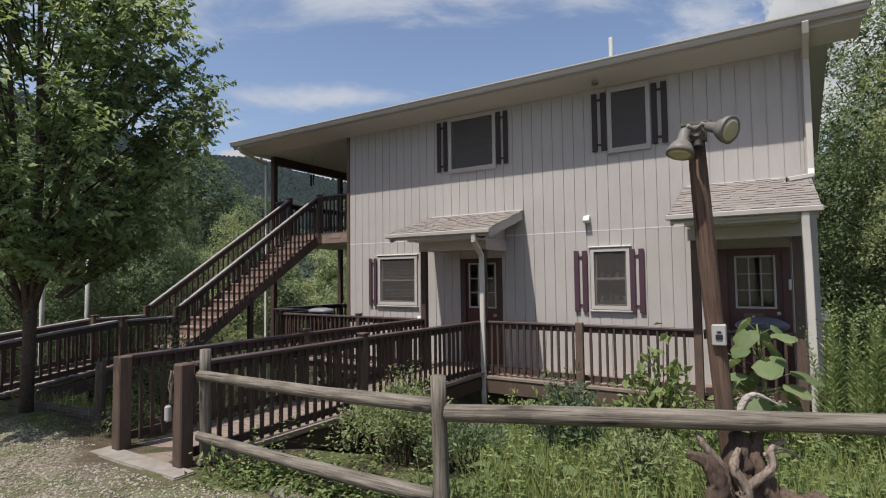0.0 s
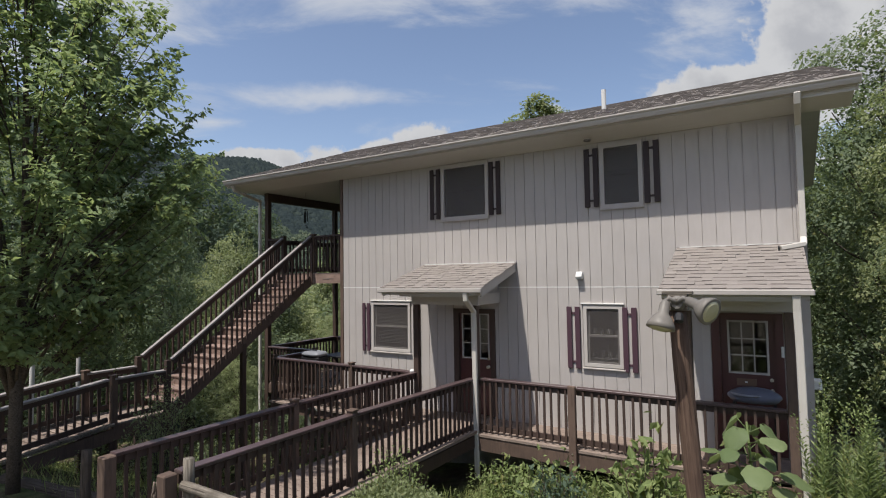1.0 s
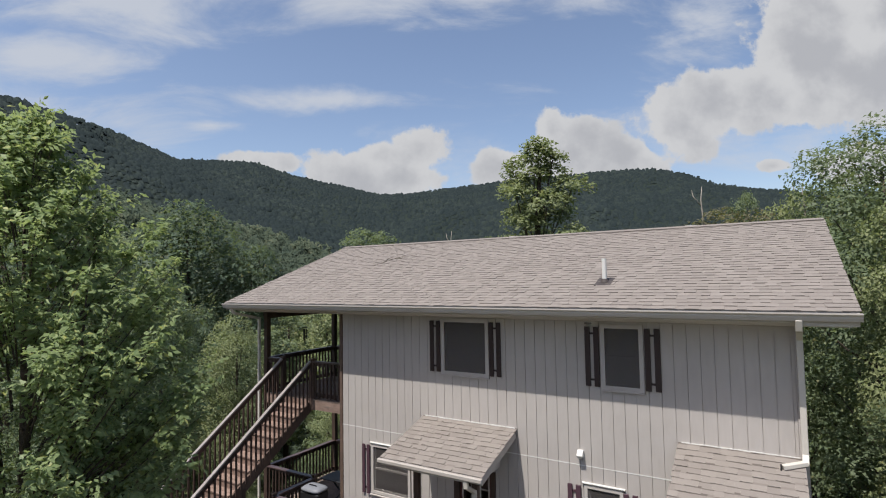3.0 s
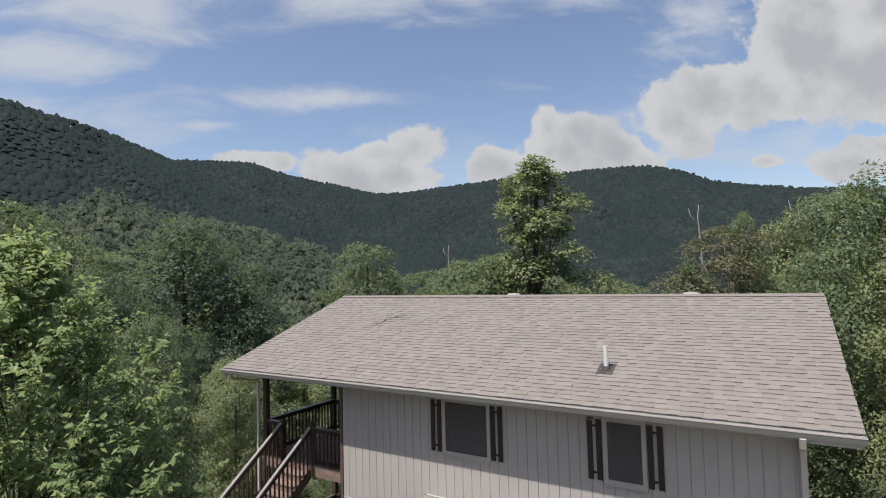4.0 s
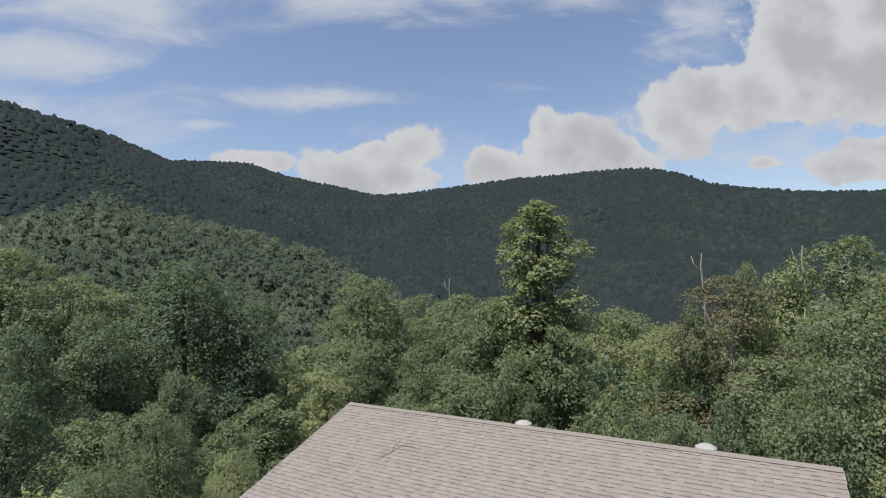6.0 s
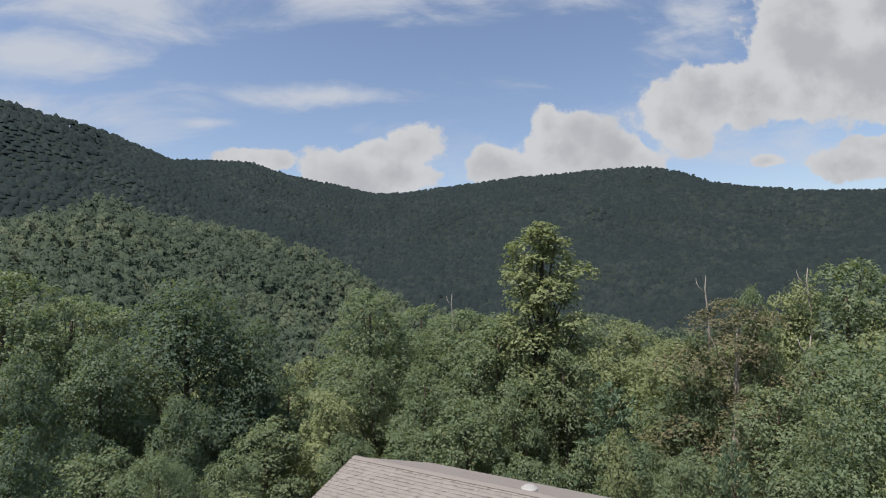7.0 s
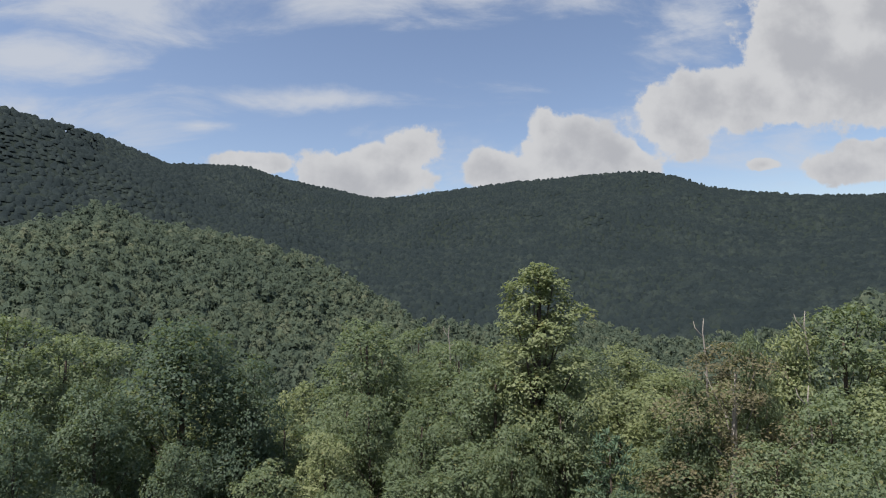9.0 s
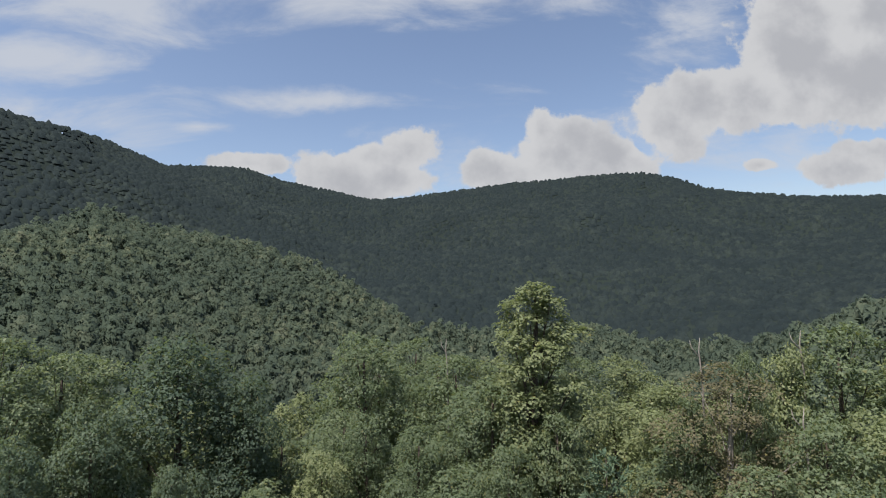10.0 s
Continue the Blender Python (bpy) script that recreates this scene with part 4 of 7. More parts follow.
railing("deck_railing", [((-3.08, 0.50, 0), (-3.08, 2.98, 0), (0, 0)), ((-3.0, 3.05, 0), (-0.04, 3.05, 0), (0, 0))], H, "dark railing along the outer side deck", "deck railings")
railing("ramp_railing", [((3.72, -6.36, 0), (3.79, -3.93, 0), (0, 0.8)), ((3.79, -3.88, 0), (4.03, -1.0, 0), (0, 0))], H, "dark brown railing along the entrance bridge", "bridge railings")
railing("ramp_railing", [((2.60, -6.40, 0), (2.61, -3.87, 0), (0, 0.8)), ((2.61, -3.82, 0), (2.76, -1.0, 0), (0, 0))], H, "dark brown railing along the entrance bridge", "bridge railings")
for x, y in ((2.69, -6.50), (3.745, -6.48)):
    g = thing("gate_post", x, y, -0.2, "thick square reddish-brown gate post at the bridge", "post", "gate posts")
    part("shaft", boxes((x - 0.068, x + 0.068, y - 0.068, y + 0.068, -0.3, 0.965), bevel=0.012), STAIN_OLD, g)
cp = thing("rail_cap", 2.72, -0.97, H, "small round white cap on the railing end", "cap")
part("dome", lathe(bmesh.new(), [(0.05, 0.0), (0.05, 0.02), (0.03, 0.045), (0.008, 0.05)], 14, (2.70, -0.99, H)), WHITE, cp)

# deck frames
wk_walk = wk = thing("front_walkway", 4, -0.5, 0, "narrow wooden walkway along the house front", "walkway", kind="structure")
part("rim_board", boxes((4.14, 7.52, -1.045, -1.005, -0.29, -0.022)), STAIN_OLD, wk)
part("rim_board", boxes((7.54, 8.9, -1.09, -1.05, -0.24, -0.045)), STAIN_OLD, wk)
part("rim_board", boxes((-1.30, 2.74, -1.00, -0.962, -0.24, -0.045)), STAIN_OLD, wk)
part("joists", boxes(*[(x, x + 0.045, -0.96, 0.0, -0.22, -0.045) for x in np.arange(-1.2, 9.0, 0.6)]), STAIN, wk)
part("ledge", boxes((4.14, 7.5, -1.06, -0.965, -0.045, -0.005), (-1.3, 2.74, -1.06, -0.965, -0.045, -0.005)), DECK, wk)
br = thing("entrance_bridge", 3.2, -4, 0, "wooden footbridge from the parking to the house", "footbridge", kind="structure")
part("side_beam", timber((3.83, -6.55, -0.14), (4.07, -1.0, -0.14), 0.05, 0.2), STAIN, br)
part("side_beam", timber((2.56, -6.55, -0.14), (2.70, -1.0, -0.14), 0.05, 0.2), STAIN, br)
part("edge_board", timber((3.86, -6.4, 0.035), (4.10, -1.02, 0.035), 0.09, 0.05), DECK, br)
for y in (-5.0, -3.9, -2.3):
    for x in (2.66, 3.82):
        part("prop", boxes((x - 0.05, x + 0.05, y - 0.05, y + 0.05, -1.2, -0.24)), STAIN, br)
sd = thing("side_deck", -1.5, 1.5, 0, "lower wooden deck at the house end", "deck", kind="structure")
part("rim_board", boxes((-3.16, 0.0, 0.38, 0.42, -0.28, -0.04)), STAIN_OLD, sd)
part("rim_board", boxes((-3.16, -3.12, 0.42, 3.12, -0.28, -0.04)), STAIN_OLD, sd)
part("planking", boxes(*[(-3.12, -0.002, 0.42 + i * 0.14, 0.552 + i * 0.14, -0.04, 0.0) for i in range(19)], *[(-1.28, -0.002, -0.95 + i * 0.14, -0.818 + i * 0.14, -0.04, 0.0) for i in range(10)]), DECK, sd)
ud = thing("upper_deck", -1.5, 1.5, 2.9, "covered upper deck with a reddish-brown rim", "deck", kind="structure")
UZ = 2.92
part("rim_board", boxes((-1.38, -0.02, 0.36, 0.40, UZ - 0.27, UZ - 0.03)), TREAD, ud, "reddish rim board with a pale carved mark")
part("carved_mark", boxes((-0.98, -0.62, 0.352, 0.362, UZ - 0.155, UZ - 0.140), (-0.83, -0.77, 0.351, 0.361, UZ - 0.17, UZ - 0.125)), DECK, ud)
part("rim_board", boxes((-3.16, -2.42, 0.36, 0.40, UZ - 0.27, UZ - 0.03)), TREAD, ud)
part("rim_board", boxes((-3.16, -3.12, 0.40, 3.12, UZ - 0.27, UZ - 0.03)), STAIN, ud)
part("planking", boxes(*[(-3.12, -0.002, 0.36 + i * 0.14, 0.492 + i * 0.14, UZ - 0.03, UZ) for i in range(19)]), DECK, ud)
part("underside", boxes((-3.12, -0.002, 0.40, 3.05, UZ - 0.26, UZ - 0.22)), TRIM, ud, "pale underside boards")
for x, y in ((-3.1, 0.42), (-3.1, 3.05)):
    pz = thing("porch_post", x, y, -2, "tall dark brown post that carries the porch roof", "post", "porch posts")
    part("shaft", boxes((x - 0.065, x + 0.065, y - 0.065, y + 0.065, -2.8, TOP - 0.2), bevel=0.008), STAIN, pz)
part("porch_beam", boxes((-3.17, -3.03, 0.35, D, TOP - 0.2, TOP + 0.02)), STAIN, house)
railing("upper_railing", [((-1.36, 0.42, UZ), (-0.06, 0.42, UZ), (0.1, 0))], 0.95, "dark railing of the upper deck by the house", "upper railings")
railing("upper_railing", [((-3.08, 0.50, UZ), (-3.08, 2.98, UZ), (0, 0)), ((-3.0, 3.05, UZ), (-0.04, 3.05, UZ), (0, 0))], 0.95, "dark railing around the upper deck", "upper railings")
railing("upper_railing", [((-3.02, 0.42, UZ), (-2.48, 0.42, UZ), (0, 0.1))], 0.95, "short dark railing at the stair head", "upper railings")

# stairs
ST_X0, ST_X1 = -2.40, -1.42
ST_TOP_Y, ST_FOOT_Y, ST_FOOT_Z = 0.34, -3.32, 0.24
stairs = thing("outdoor_stairs", -1.9, -1.5, 0, "straight reddish-brown wooden stairs to the upper deck", "stairs")
N = 14
run = (ST_TOP_Y - ST_FOOT_Y) / N
rise = (UZ - ST_FOOT_Z) / (N + 1)
for x in (ST_X0 - 0.02, ST_X1 + 0.02):
    part("stringer", timber((x, ST_FOOT_Y - 0.12, ST_FOOT_Z - 0.08), (x, ST_TOP_Y + 0.02, UZ - 0.18), 0.045, 0.23), STAIN_OLD, stairs)
for i in range(N):
    z = ST_FOOT_Z + (i + 1) * rise
    y = ST_FOOT_Y + i * run
    tr = part("tread", boxes((ST_X0, ST_X1, y - 0.03, y + 0.115, z - 0.035, z), (ST_X0, ST_X1, y + 0.125, y + run + 0.01, z - 0.035, z), bevel=0.004), TREAD, stairs, "faded red-brown tread of two boards")
    part("riser", boxes((ST_X0, ST_X1, y + run - 0.01, y + run + 0.008, z + 0.002, z + rise - 0.037)), TREAD, tr)
up = Vector((0, 0, 1))
for x, first in ((ST_X1 + 0.035, True), (ST_X0 - 0.035, False)):
    a, b = Vector((x, ST_FOOT_Y, ST_FOOT_Z + 1.03)), Vector((x, ST_TOP_Y, UZ + 0.94))
    part("handrail", timber(a - (b - a) * 0.01, b, 0.085, 0.04, bevel=0.006), BLEACHED, stairs, "sun-bleached handrail")
    part("rail_board", timber(a - up * 0.085, b - up * 0.085, 0.036, 0.10), STAIN, stairs)
    unit = bpy.data.meshes.new("baluster")
    bm = boxes((-0.017, 0.017, -0.017, 0.017, -1.02, -0.08))
    bm.to_mesh(unit)
    bm.free()
    n = 28
    for i in range(1, n):
        o = mesh_part("baluster", unit, STAIN, stairs)
        o.location = a.lerp(b, i / n) + Vector((0.034 if first else -0.034, 0, 0))
        o.rotation_euler = (0, 0, random.uniform(-0.2, 0.2))
    part("newel", boxes((x - 0.05, x + 0.05, ST_FOOT_Y - 0.16, ST_FOOT_Y - 0.06, -0.6, ST_FOOT_Z + 1.0), bevel=0.008), STAIN, stairs)
    part("newel", boxes((x - 0.05, x + 0.05, ST_TOP_Y + 0.0, ST_TOP_Y + 0.1, UZ - 0.3, UZ + 0.98), bevel=0.008), STAIN, stairs)
part("prop", boxes((-1.47, -1.37, -1.72, -1.62, -2.4, 1.35)), STAIN, stairs)

# landing and side ramp
lp = thing("side_ramp", -1.9, -5, 0, "wooden landing and ramp at the foot of the stairs", "ramp", kind="structure")
LZ = ST_FOOT_Z
rz = lambda y: LZ - 0.115 * max(0.0, -4.45 - y)
part("landing", boxes(*[(-2.48, -1.36, -4.42 + i * 0.14, -4.288 + i * 0.14, LZ - 0.04, LZ) for i in range(8)]), DECK, lp)
part("side_beam", boxes((-1.36, -1.31, -4.45, ST_FOOT_Y, LZ - 0.26, LZ - 0.0)), STAIN_OLD, lp)
for i in range(26):
    y = -4.57 - i * 0.14
    part("plank", timber((-2.48, y, rz(y) - 0.02), (-1.36, y, rz(y) - 0.02), 0.132, 0.04), DECK, lp)
for x in (-1.335, -2.50):
    part("side_beam", timber((x, -4.45, LZ - 0.16), (x, -8.2, rz(-8.2) - 0.16), 0.05, 0.22), STAIN_OLD, lp)
    part("edge_board", timber((x + 0.03, -4.45, LZ + 0.025), (x + 0.03, -8.2, rz(-8.2) + 0.025), 0.10, 0.04), LOG, lp)
for y in (-4.45, -6.3):
    for x in (-1.38, -2.45):
        part("prop", boxes((x - 0.05, x + 0.05, y - 0.05, y + 0.05, -1.0, rz(y) - 0.1)), STAIN, lp)
RH = 0.82
railing("ramp_railing", [((-1.42, -3.45, LZ), (-1.42, -4.40, LZ), (0, 0.8)), ((-1.42, -4.50, LZ), (-1.42, -6.4, rz(-6.4)), (0, 0.6)), ((-1.42, -6.45, rz(-6.45)), (-1.42, -8.2, rz(-8.2)), (0, 0.6))], RH, "dark railing of the sloping side ramp", "ramp railings", BLEACHED)
railing("ramp_railing", [((-2.45, -3.45, LZ), (-2.45, -4.40, LZ), (0, 0.8)), ((-2.45, -4.50, LZ), (-2.45, -6.4, rz(-6.4)), (0, 0.6)), ((-2.45, -6.45, rz(-6.45)), (-2.45, -8.2, rz(-8.2)), (0, 0.6))], RH, "dark railing of the sloping side ramp", "ramp railings", BLEACHED)

# threshold slab at the bridge
sb = thing("concrete_slab", 3.2, -6.7, 0, "narrow pale concrete slab at the bridge head", "slab", kind="structure")
bm = bmesh.new()
vs = [bm.verts.new(p) for p in ((2.50, -6.74, -0.2), (4.0, -6.72, -0.2), (4.0, -6.50, -0.2), (2.50, -6.50, -0.2), (2.50, -6.74, 0.012), (4.0, -6.72, 0.012), (4.0, -6.50, 0.012), (2.50, -6.50, 0.012))]
for f in ((3, 2, 1, 0), (4, 5, 6, 7), (0, 1, 5, 4), (1, 2, 6, 5), (2, 3, 7, 6), (3, 0, 4, 7)):
    bm.faces.new([vs[i] for i in f])
bmesh.ops.bevel(bm, geom=bm.edges[:], offset=0.012, segments=2, affect="EDGES")
part("slab", bm, CONCRETE, sb)

# ---------------------------------------------------------------- fence, pole, stump


def log(p, q, r0, r1, seed, seg=12, rings=9):
    """A peeled log: slightly bent and knotty. Built along its own x axis."""
    rng = random.Random(seed)
    p, q = Vector(p), Vector(q)
    L = (q - p).length
    bm = bmesh.new()
    pts, rad = [], []
    ph = rng.uniform(0, 6)
    for i in range(rings):
        f = i / (rings - 1)
        pts.append((f * L, 0.012 * math.sin(ph + 4 * f), 0.015 * math.sin(ph * 2 + 3 * f)))
        rad.append((r0 + (r1 - r0) * f) * (1 + rng.uniform(-0.05, 0.05)))
    tube(bm, pts, rad, seg, 0.07, rng)
    return bm, Matrix.Translation(p) @ Vector((1, 0, 0)).rotation_difference(q - p).to_matrix().to_4x4()


def log_part(name, p, q, r0, r1, seed, mat, parent, label="", seg=12, rings=9):
    bm, m = log(p, q, r0, r1, seed, seg, rings)
    ob = part(name, bm, mat, parent, label, smooth=True)
    ob.matrix_basis = m
    return ob


fence = thing("log_fence", 6, -6.3, 0, "rustic weathered log fence with two rails", "fence")
F1, F2, F3 = (3.86, -6.33), (6.61, -6.44), (9.75, -5.80)
log_part("post", (F1[0], F1[1], -0.4), (F1[0], F1[1], 1.09), 0.058, 0.053, 1, LOG, fence)
log_part("post", (F2[0], F2[1], -0.4), (F2[0], F2[1], 1.09), 0.057, 0.053, 2, LOG, fence)
log_part("post", (F3[0], F3[1], -0.4), (F3[0], F3[1], 1.09), 0.057, 0.053, 9, LOG, fence)
log_part("rail", (F1[0] + 0.0, F1[1] - 0.07, 0.845), (F2[0] - 0.05, F2[1] + 0.0, 0.895), 0.046, 0.056, 3, LOG, fence, "grey weathered top rail")
log_part("rail", (F1[0] + 0.0, F1[1] - 0.07, 0.27), (F2[0] - 0.05, F2[1] + 0.0, 0.29), 0.048, 0.056, 4, LOG, fence, "grey weathered lower rail")
log_part("rail", (F2[0] + 0.05, F2[1], 0.835), (F3[0], F3[1], 1.02), 0.056, 0.054, 5, LOG, fence, "grey weathered top rail")
gl = thing("ground_log", 5.4, -7.2, 0, "old log lying in the grass before the fence", "log")
log_part("stem", (5.13, -6.58, 0.07), (6.9, -6.68, 0.08), 0.062, 0.065, 7, LOG, gl)
gl = thing("ground_log", 4.4, -5.95, -0.1, "fallen grey log behind the lower fence rail", "log")
log_part("stem", (3.95, -5.9, -0.06), (4.85, -5.95, -0.06), 0.06, 0.055, 13, LOG, gl)
gl = thing("ground_log", 1.0, -5.9, 0, "dark parking log lying under the trees", "log")
log_part("stem", (-0.6, -6.25, 0.0), (2.2, -5.75, 0.02), 0.11, 0.10, 8, BARK, gl)
fp = thing("old_post", 1.6, -6.2, 0, "short weathered post beside the path", "post")
log_part("stem", (1.75, -6.25, -0.3), (1.72, -6.25, 0.80), 0.065, 0.055, 11, BARK, fp)

pp = thing("metal_post", -4.1, -3.8, -1, "pale metal post beyond the ramp", "post")
part("tube", tube(bmesh.new(), [(-4.1, -3.8, land(-4.1, -3.8) - 0.3), (-4.1, -3.8, 2.7)], [0.04, 0.04], 12), BLIND, pp, smooth=True)

# lamp pole
lamp = thing("lamp_pole", 8.27, -5.90, 0, "leaning brown wooden pole with twin floodlights", "lamp pole")
pole = log_part("pole", (8.36, -5.88, -0.3), (8.185, -5.965, 2.60), 0.058, 0.050, 12, POLE, lamp)
part("cross_board", boxes((8.10, 8.27, -6.01, -5.955, 2.655, 2.675), (8.13, 8.24, -6.015, -5.94, 2.56, 2.655), bevel=0.004), LOG, lamp, "grey wooden top board")
HEAD = Vector((8.19, -6.03, 2.605))
bm = lathe(bmesh.new(), [(0.04, 0), (0.045, 0.03), (0.03, 0.06)], 14, HEAD + Vector((0, 0.03, 0)), (0, -1, 0))
part("junction_box", bm, LAMP_GREY, lamp)


def flood(aim, at, parent):
    """A bell-shaped floodlight housing with its lens, facing the way aim."""
    aim = Vector(aim).normalized()
    at = Vector(at)
    h = part("flood_housing", lathe(bmesh.new(), [(0.018, -0.02), (0.028, 0.0), (0.032, 0.06), (0.055, 0.085), (0.076, 0.125), (0.080, 0.15), (0.074, 0.152)], 22, at, aim), LAMP_GREY, parent, "weathered bell-shaped floodlight", smooth=True)
    part("lens", lathe(bmesh.new(), [(0.072, 0.0), (0.05, 0.014), (0.01, 0.02)], 22, at + aim * 0.146, aim), LENS, h, "greenish glass lens")
    return h


a1, a2 = HEAD + Vector((-0.06, -0.05, 0.0)), HEAD + Vector((0.065, -0.035, 0.015))
flood((-0.16, -0.30, -0.94), a1, lamp)
flood((0.74, -0.45, -0.34), a2, lamp)
bm = tube(bmesh.new(), [HEAD + Vector((0, -0.02, 0)), HEAD + Vector((-0.04, -0.05, 0.035)), a1], [0.014] * 3, 8)
tube(bm, [HEAD + Vector((0, -0.02, 0)), HEAD + Vector((0.04, -0.05, 0.035)), a2], [0.014] * 3, 8)
part("arm", bm, LAMP_GREY, lamp, smooth=True)
part("sensor", lathe(bmesh.new(), [(0.02, 0), (0.025, 0.02), (0.025, 0.05), (0.01, 0.06)], 12, HEAD + Vector((0.01, -0.02, -0.06)), (0, -0.6, -1)), BLACK, lamp)
bx = thing("outlet_box", 8.25, -6.0, 1.4, "white weatherproof outlet box on the pole", "outlet box")
part("case", boxes((8.228, 8.304, -6.02, -5.955, 1.338, 1.460), bevel=0.006), BLIND, bx)
part("gasket", boxes((8.249, 8.286, -6.028, -6.02, 1.375, 1.405), bevel=0.003), BLACK, bx)
part("gasket", boxes((8.256, 8.279, -6.028, -6.02, 1.413, 1.424), bevel=0.002), BLACK, bx)


def gnarl(points, radii, seed):
    """A twisted root: a tube round a curve with deep grain furrows along it."""
    pts = [Vector(p) for p in points]
    bm = bmesh.new()
    rings, seg = 26, 18
    rows = []
    n = len(pts) - 1
    for i in range(rings):
        f = i / (rings - 1) * n
        a = min(int(f), n - 1)
        u = f - a
        p0, p1, p2, p3 = pts[max(a - 1, 0)], pts[a], pts[a + 1], pts[min(a + 2, n)]
        c = 0.5 * (2 * p1 + (p2 - p0) * u + (2 * p0 - 5 * p1 + 4 * p2 - p3) * u * u + (3 * p1 - p0 - 3 * p2 + p3) * u ** 3)
        r = radii[a] + (radii[a + 1] - radii[a]) * u
        d = (p2 - p1).normalized()
        s = d.cross(Vector((0.3, 0.9, 0.2))).normalized()
        w = d.cross(s)
        row = []
        for j in range(seg):
            g = 2 * math.pi * j / seg + 0.9 * f
            h = (math.cos(g) * 1.6, math.sin(g) * 1.6, f * 0.7 + seed)
            k = 0.72 + 0.75 * (0.5 - abs(noise.noise(h))) + 0.30 * noise.noise((h[0] * 3, h[1] * 3, h[2] * 2.5))
            row.append(bm.verts.new(c + (s * math.cos(g - 0.9 * f) + w * math.sin(g - 0.9 * f)) * r * k))
        rows.append(row)
    for r, q in zip(rows, rows[1:]):
        for j in range(seg):
            m = (j + 1) % seg
            bm.faces.new((r[j], r[m], q[m], q[j]))
    bm.faces.new(rows[0][::-1])
    bm.faces.new(rows[-1])
    return bm


def stump():
    """An upturned root: a gnarled core, twisting roots and an antler-like prong."""
    s = thing("root_stump", 8.36, -6.0, 0, "bleached upturned tree root at the pole's foot", "tree stump")
    c = Vector((8.345, -6.02, 0.0))
    right, away = Vector((0.86, 0.51, 0)), Vector((-0.51, 0.86, 0))
    place_at = lambda r, d, z: c + right * r + away * d + Vector((0, 0, z))
    core = [((0.02, 0.0, 0.86), (-0.02, -0.02, 0.70), (-0.03, -0.03, 0.50), (-0.06, -0.05, 0.0)), (0.045, 0.085, 0.12, 0.19)]
    part("core", gnarl([place_at(*p) for p in core[0]], core[1], 3.0), ROOT_DARK, s, "gnarled grey-brown root core", smooth=True)
    roots = [
        (((-0.32, -0.06, 0.76), (-0.22, -0.10, 0.72), (-0.18, -0.12, 0.60), (-0.24, -0.16, 0.42), (-0.34, -0.20, 0.0)), (0.022, 0.045, 0.055, 0.06, 0.07)),
        (((0.09, -0.02, 0.86), (0.06, -0.06, 0.72), (0.09, -0.08, 0.58), (0.16, -0.10, 0.36), (0.18, -0.10, 0.0)), (0.03, 0.05, 0.07, 0.09, 0.11)),
        (((0.20, -0.10, 0.84), (0.11, -0.12, 0.80), (0.10, -0.14, 0.70), (0.0, -0.15, 0.64), (-0.08, -0.14, 0.55)), (0.012, 0.022, 0.026, 0.024, 0.03)),
        (((-0.24, 0.0, 0.86), (-0.20, -0.04, 0.78), (-0.12, -0.06, 0.66), (-0.10, -0.06, 0.5)), (0.014, 0.022, 0.03, 0.05)),
        (((-0.25, -0.20, 0.50), (-0.10, -0.22, 0.53), (0.03, -0.20, 0.50), (0.16, -0.18, 0.52)), (0.015, 0.03, 0.032, 0.015)),
        (((0.0, -0.05, 0.42), (0.20, -0.12, 0.46), (0.46, -0.16, 0.40), (0.80, -0.22, 0.20)), (0.11, 0.12, 0.11, 0.07)),
        (((0.03, 0.10, 0.60), (0.05, 0.13, 0.86), (0.10, 0.13, 0.975), (0.155, 0.13, 1.035), (0.235, 0.13, 1.015), (0.33, 0.13, 0.96)), (0.04, 0.030, 0.024, 0.020, 0.011, 0.003)),
        (((0.08, -0.10, 0.76), (0.18, -0.12, 0.79), (0.27, -0.12, 0.745)), (0.012, 0.010, 0.004)),
        (((-0.05, -0.10, 0.80), (-0.10, -0.13, 0.70), (-0.05, -0.16, 0.58), (-0.12, -0.18, 0.40)), (0.014, 0.03, 0.04, 0.05)),
        (((-0.30, -0.14, 0.46), (-0.36, -0.18, 0.40), (-0.42, -0.20, 0.10)), (0.02, 0.04, 0.05)),
    ]
    for i, (pts, rad) in enumerate(roots):
        part("root", gnarl([place_at(*p) for p in pts], rad, i * 1.7), SNAGWOOD if i == 6 else ROOT_DARK if i in (0, 1, 5, 9) else ROOT, s, smooth=True)


stump()

# ---------------------------------------------------------------- loose things on the decks
tag = thing("hanging_tag", 3.60, -6.55, 0.5, "small pale plastic box hanging on the gate post", "box")
part("case", boxes((3.622, 3.682, -6.60, -6.55, 0.43, 0.575), bevel=0.012), BLIND, tag)
vn = thing("dry_vine", 3.62, -6.55, 0.8, "dry brown vine twisted on the gate post", "vine")
bm = bmesh.new()
for i in range(4):
    tube(bm, [(3.672 + 0.018 * math.sin(i * 2 + f * 9), -6.545 - 0.008 * i, 0.60 + 0.30 * f) for f in np.linspace(0, 1, 9)], [0.010, 0.012, 0.014, 0.012, 0.013, 0.012, 0.010, 0.008, 0.004], 5, 0.4)
part("strand", bm, ROOT, vn, smooth=True)
g = thing("gas_grill", -0.85, -0.1, 0, "gas grill under a grey lid on the side deck", "grill")
gx, gy = -0.75, -0.15
bm = bmesh.new()
prof = [(0.0, 0.27, 0.19), (0.03, 0.30, 0.22), (0.055, 0.30, 0.22), (0.095, 0.25, 0.175), (0.115, 0.14, 0.09)]
rings = []
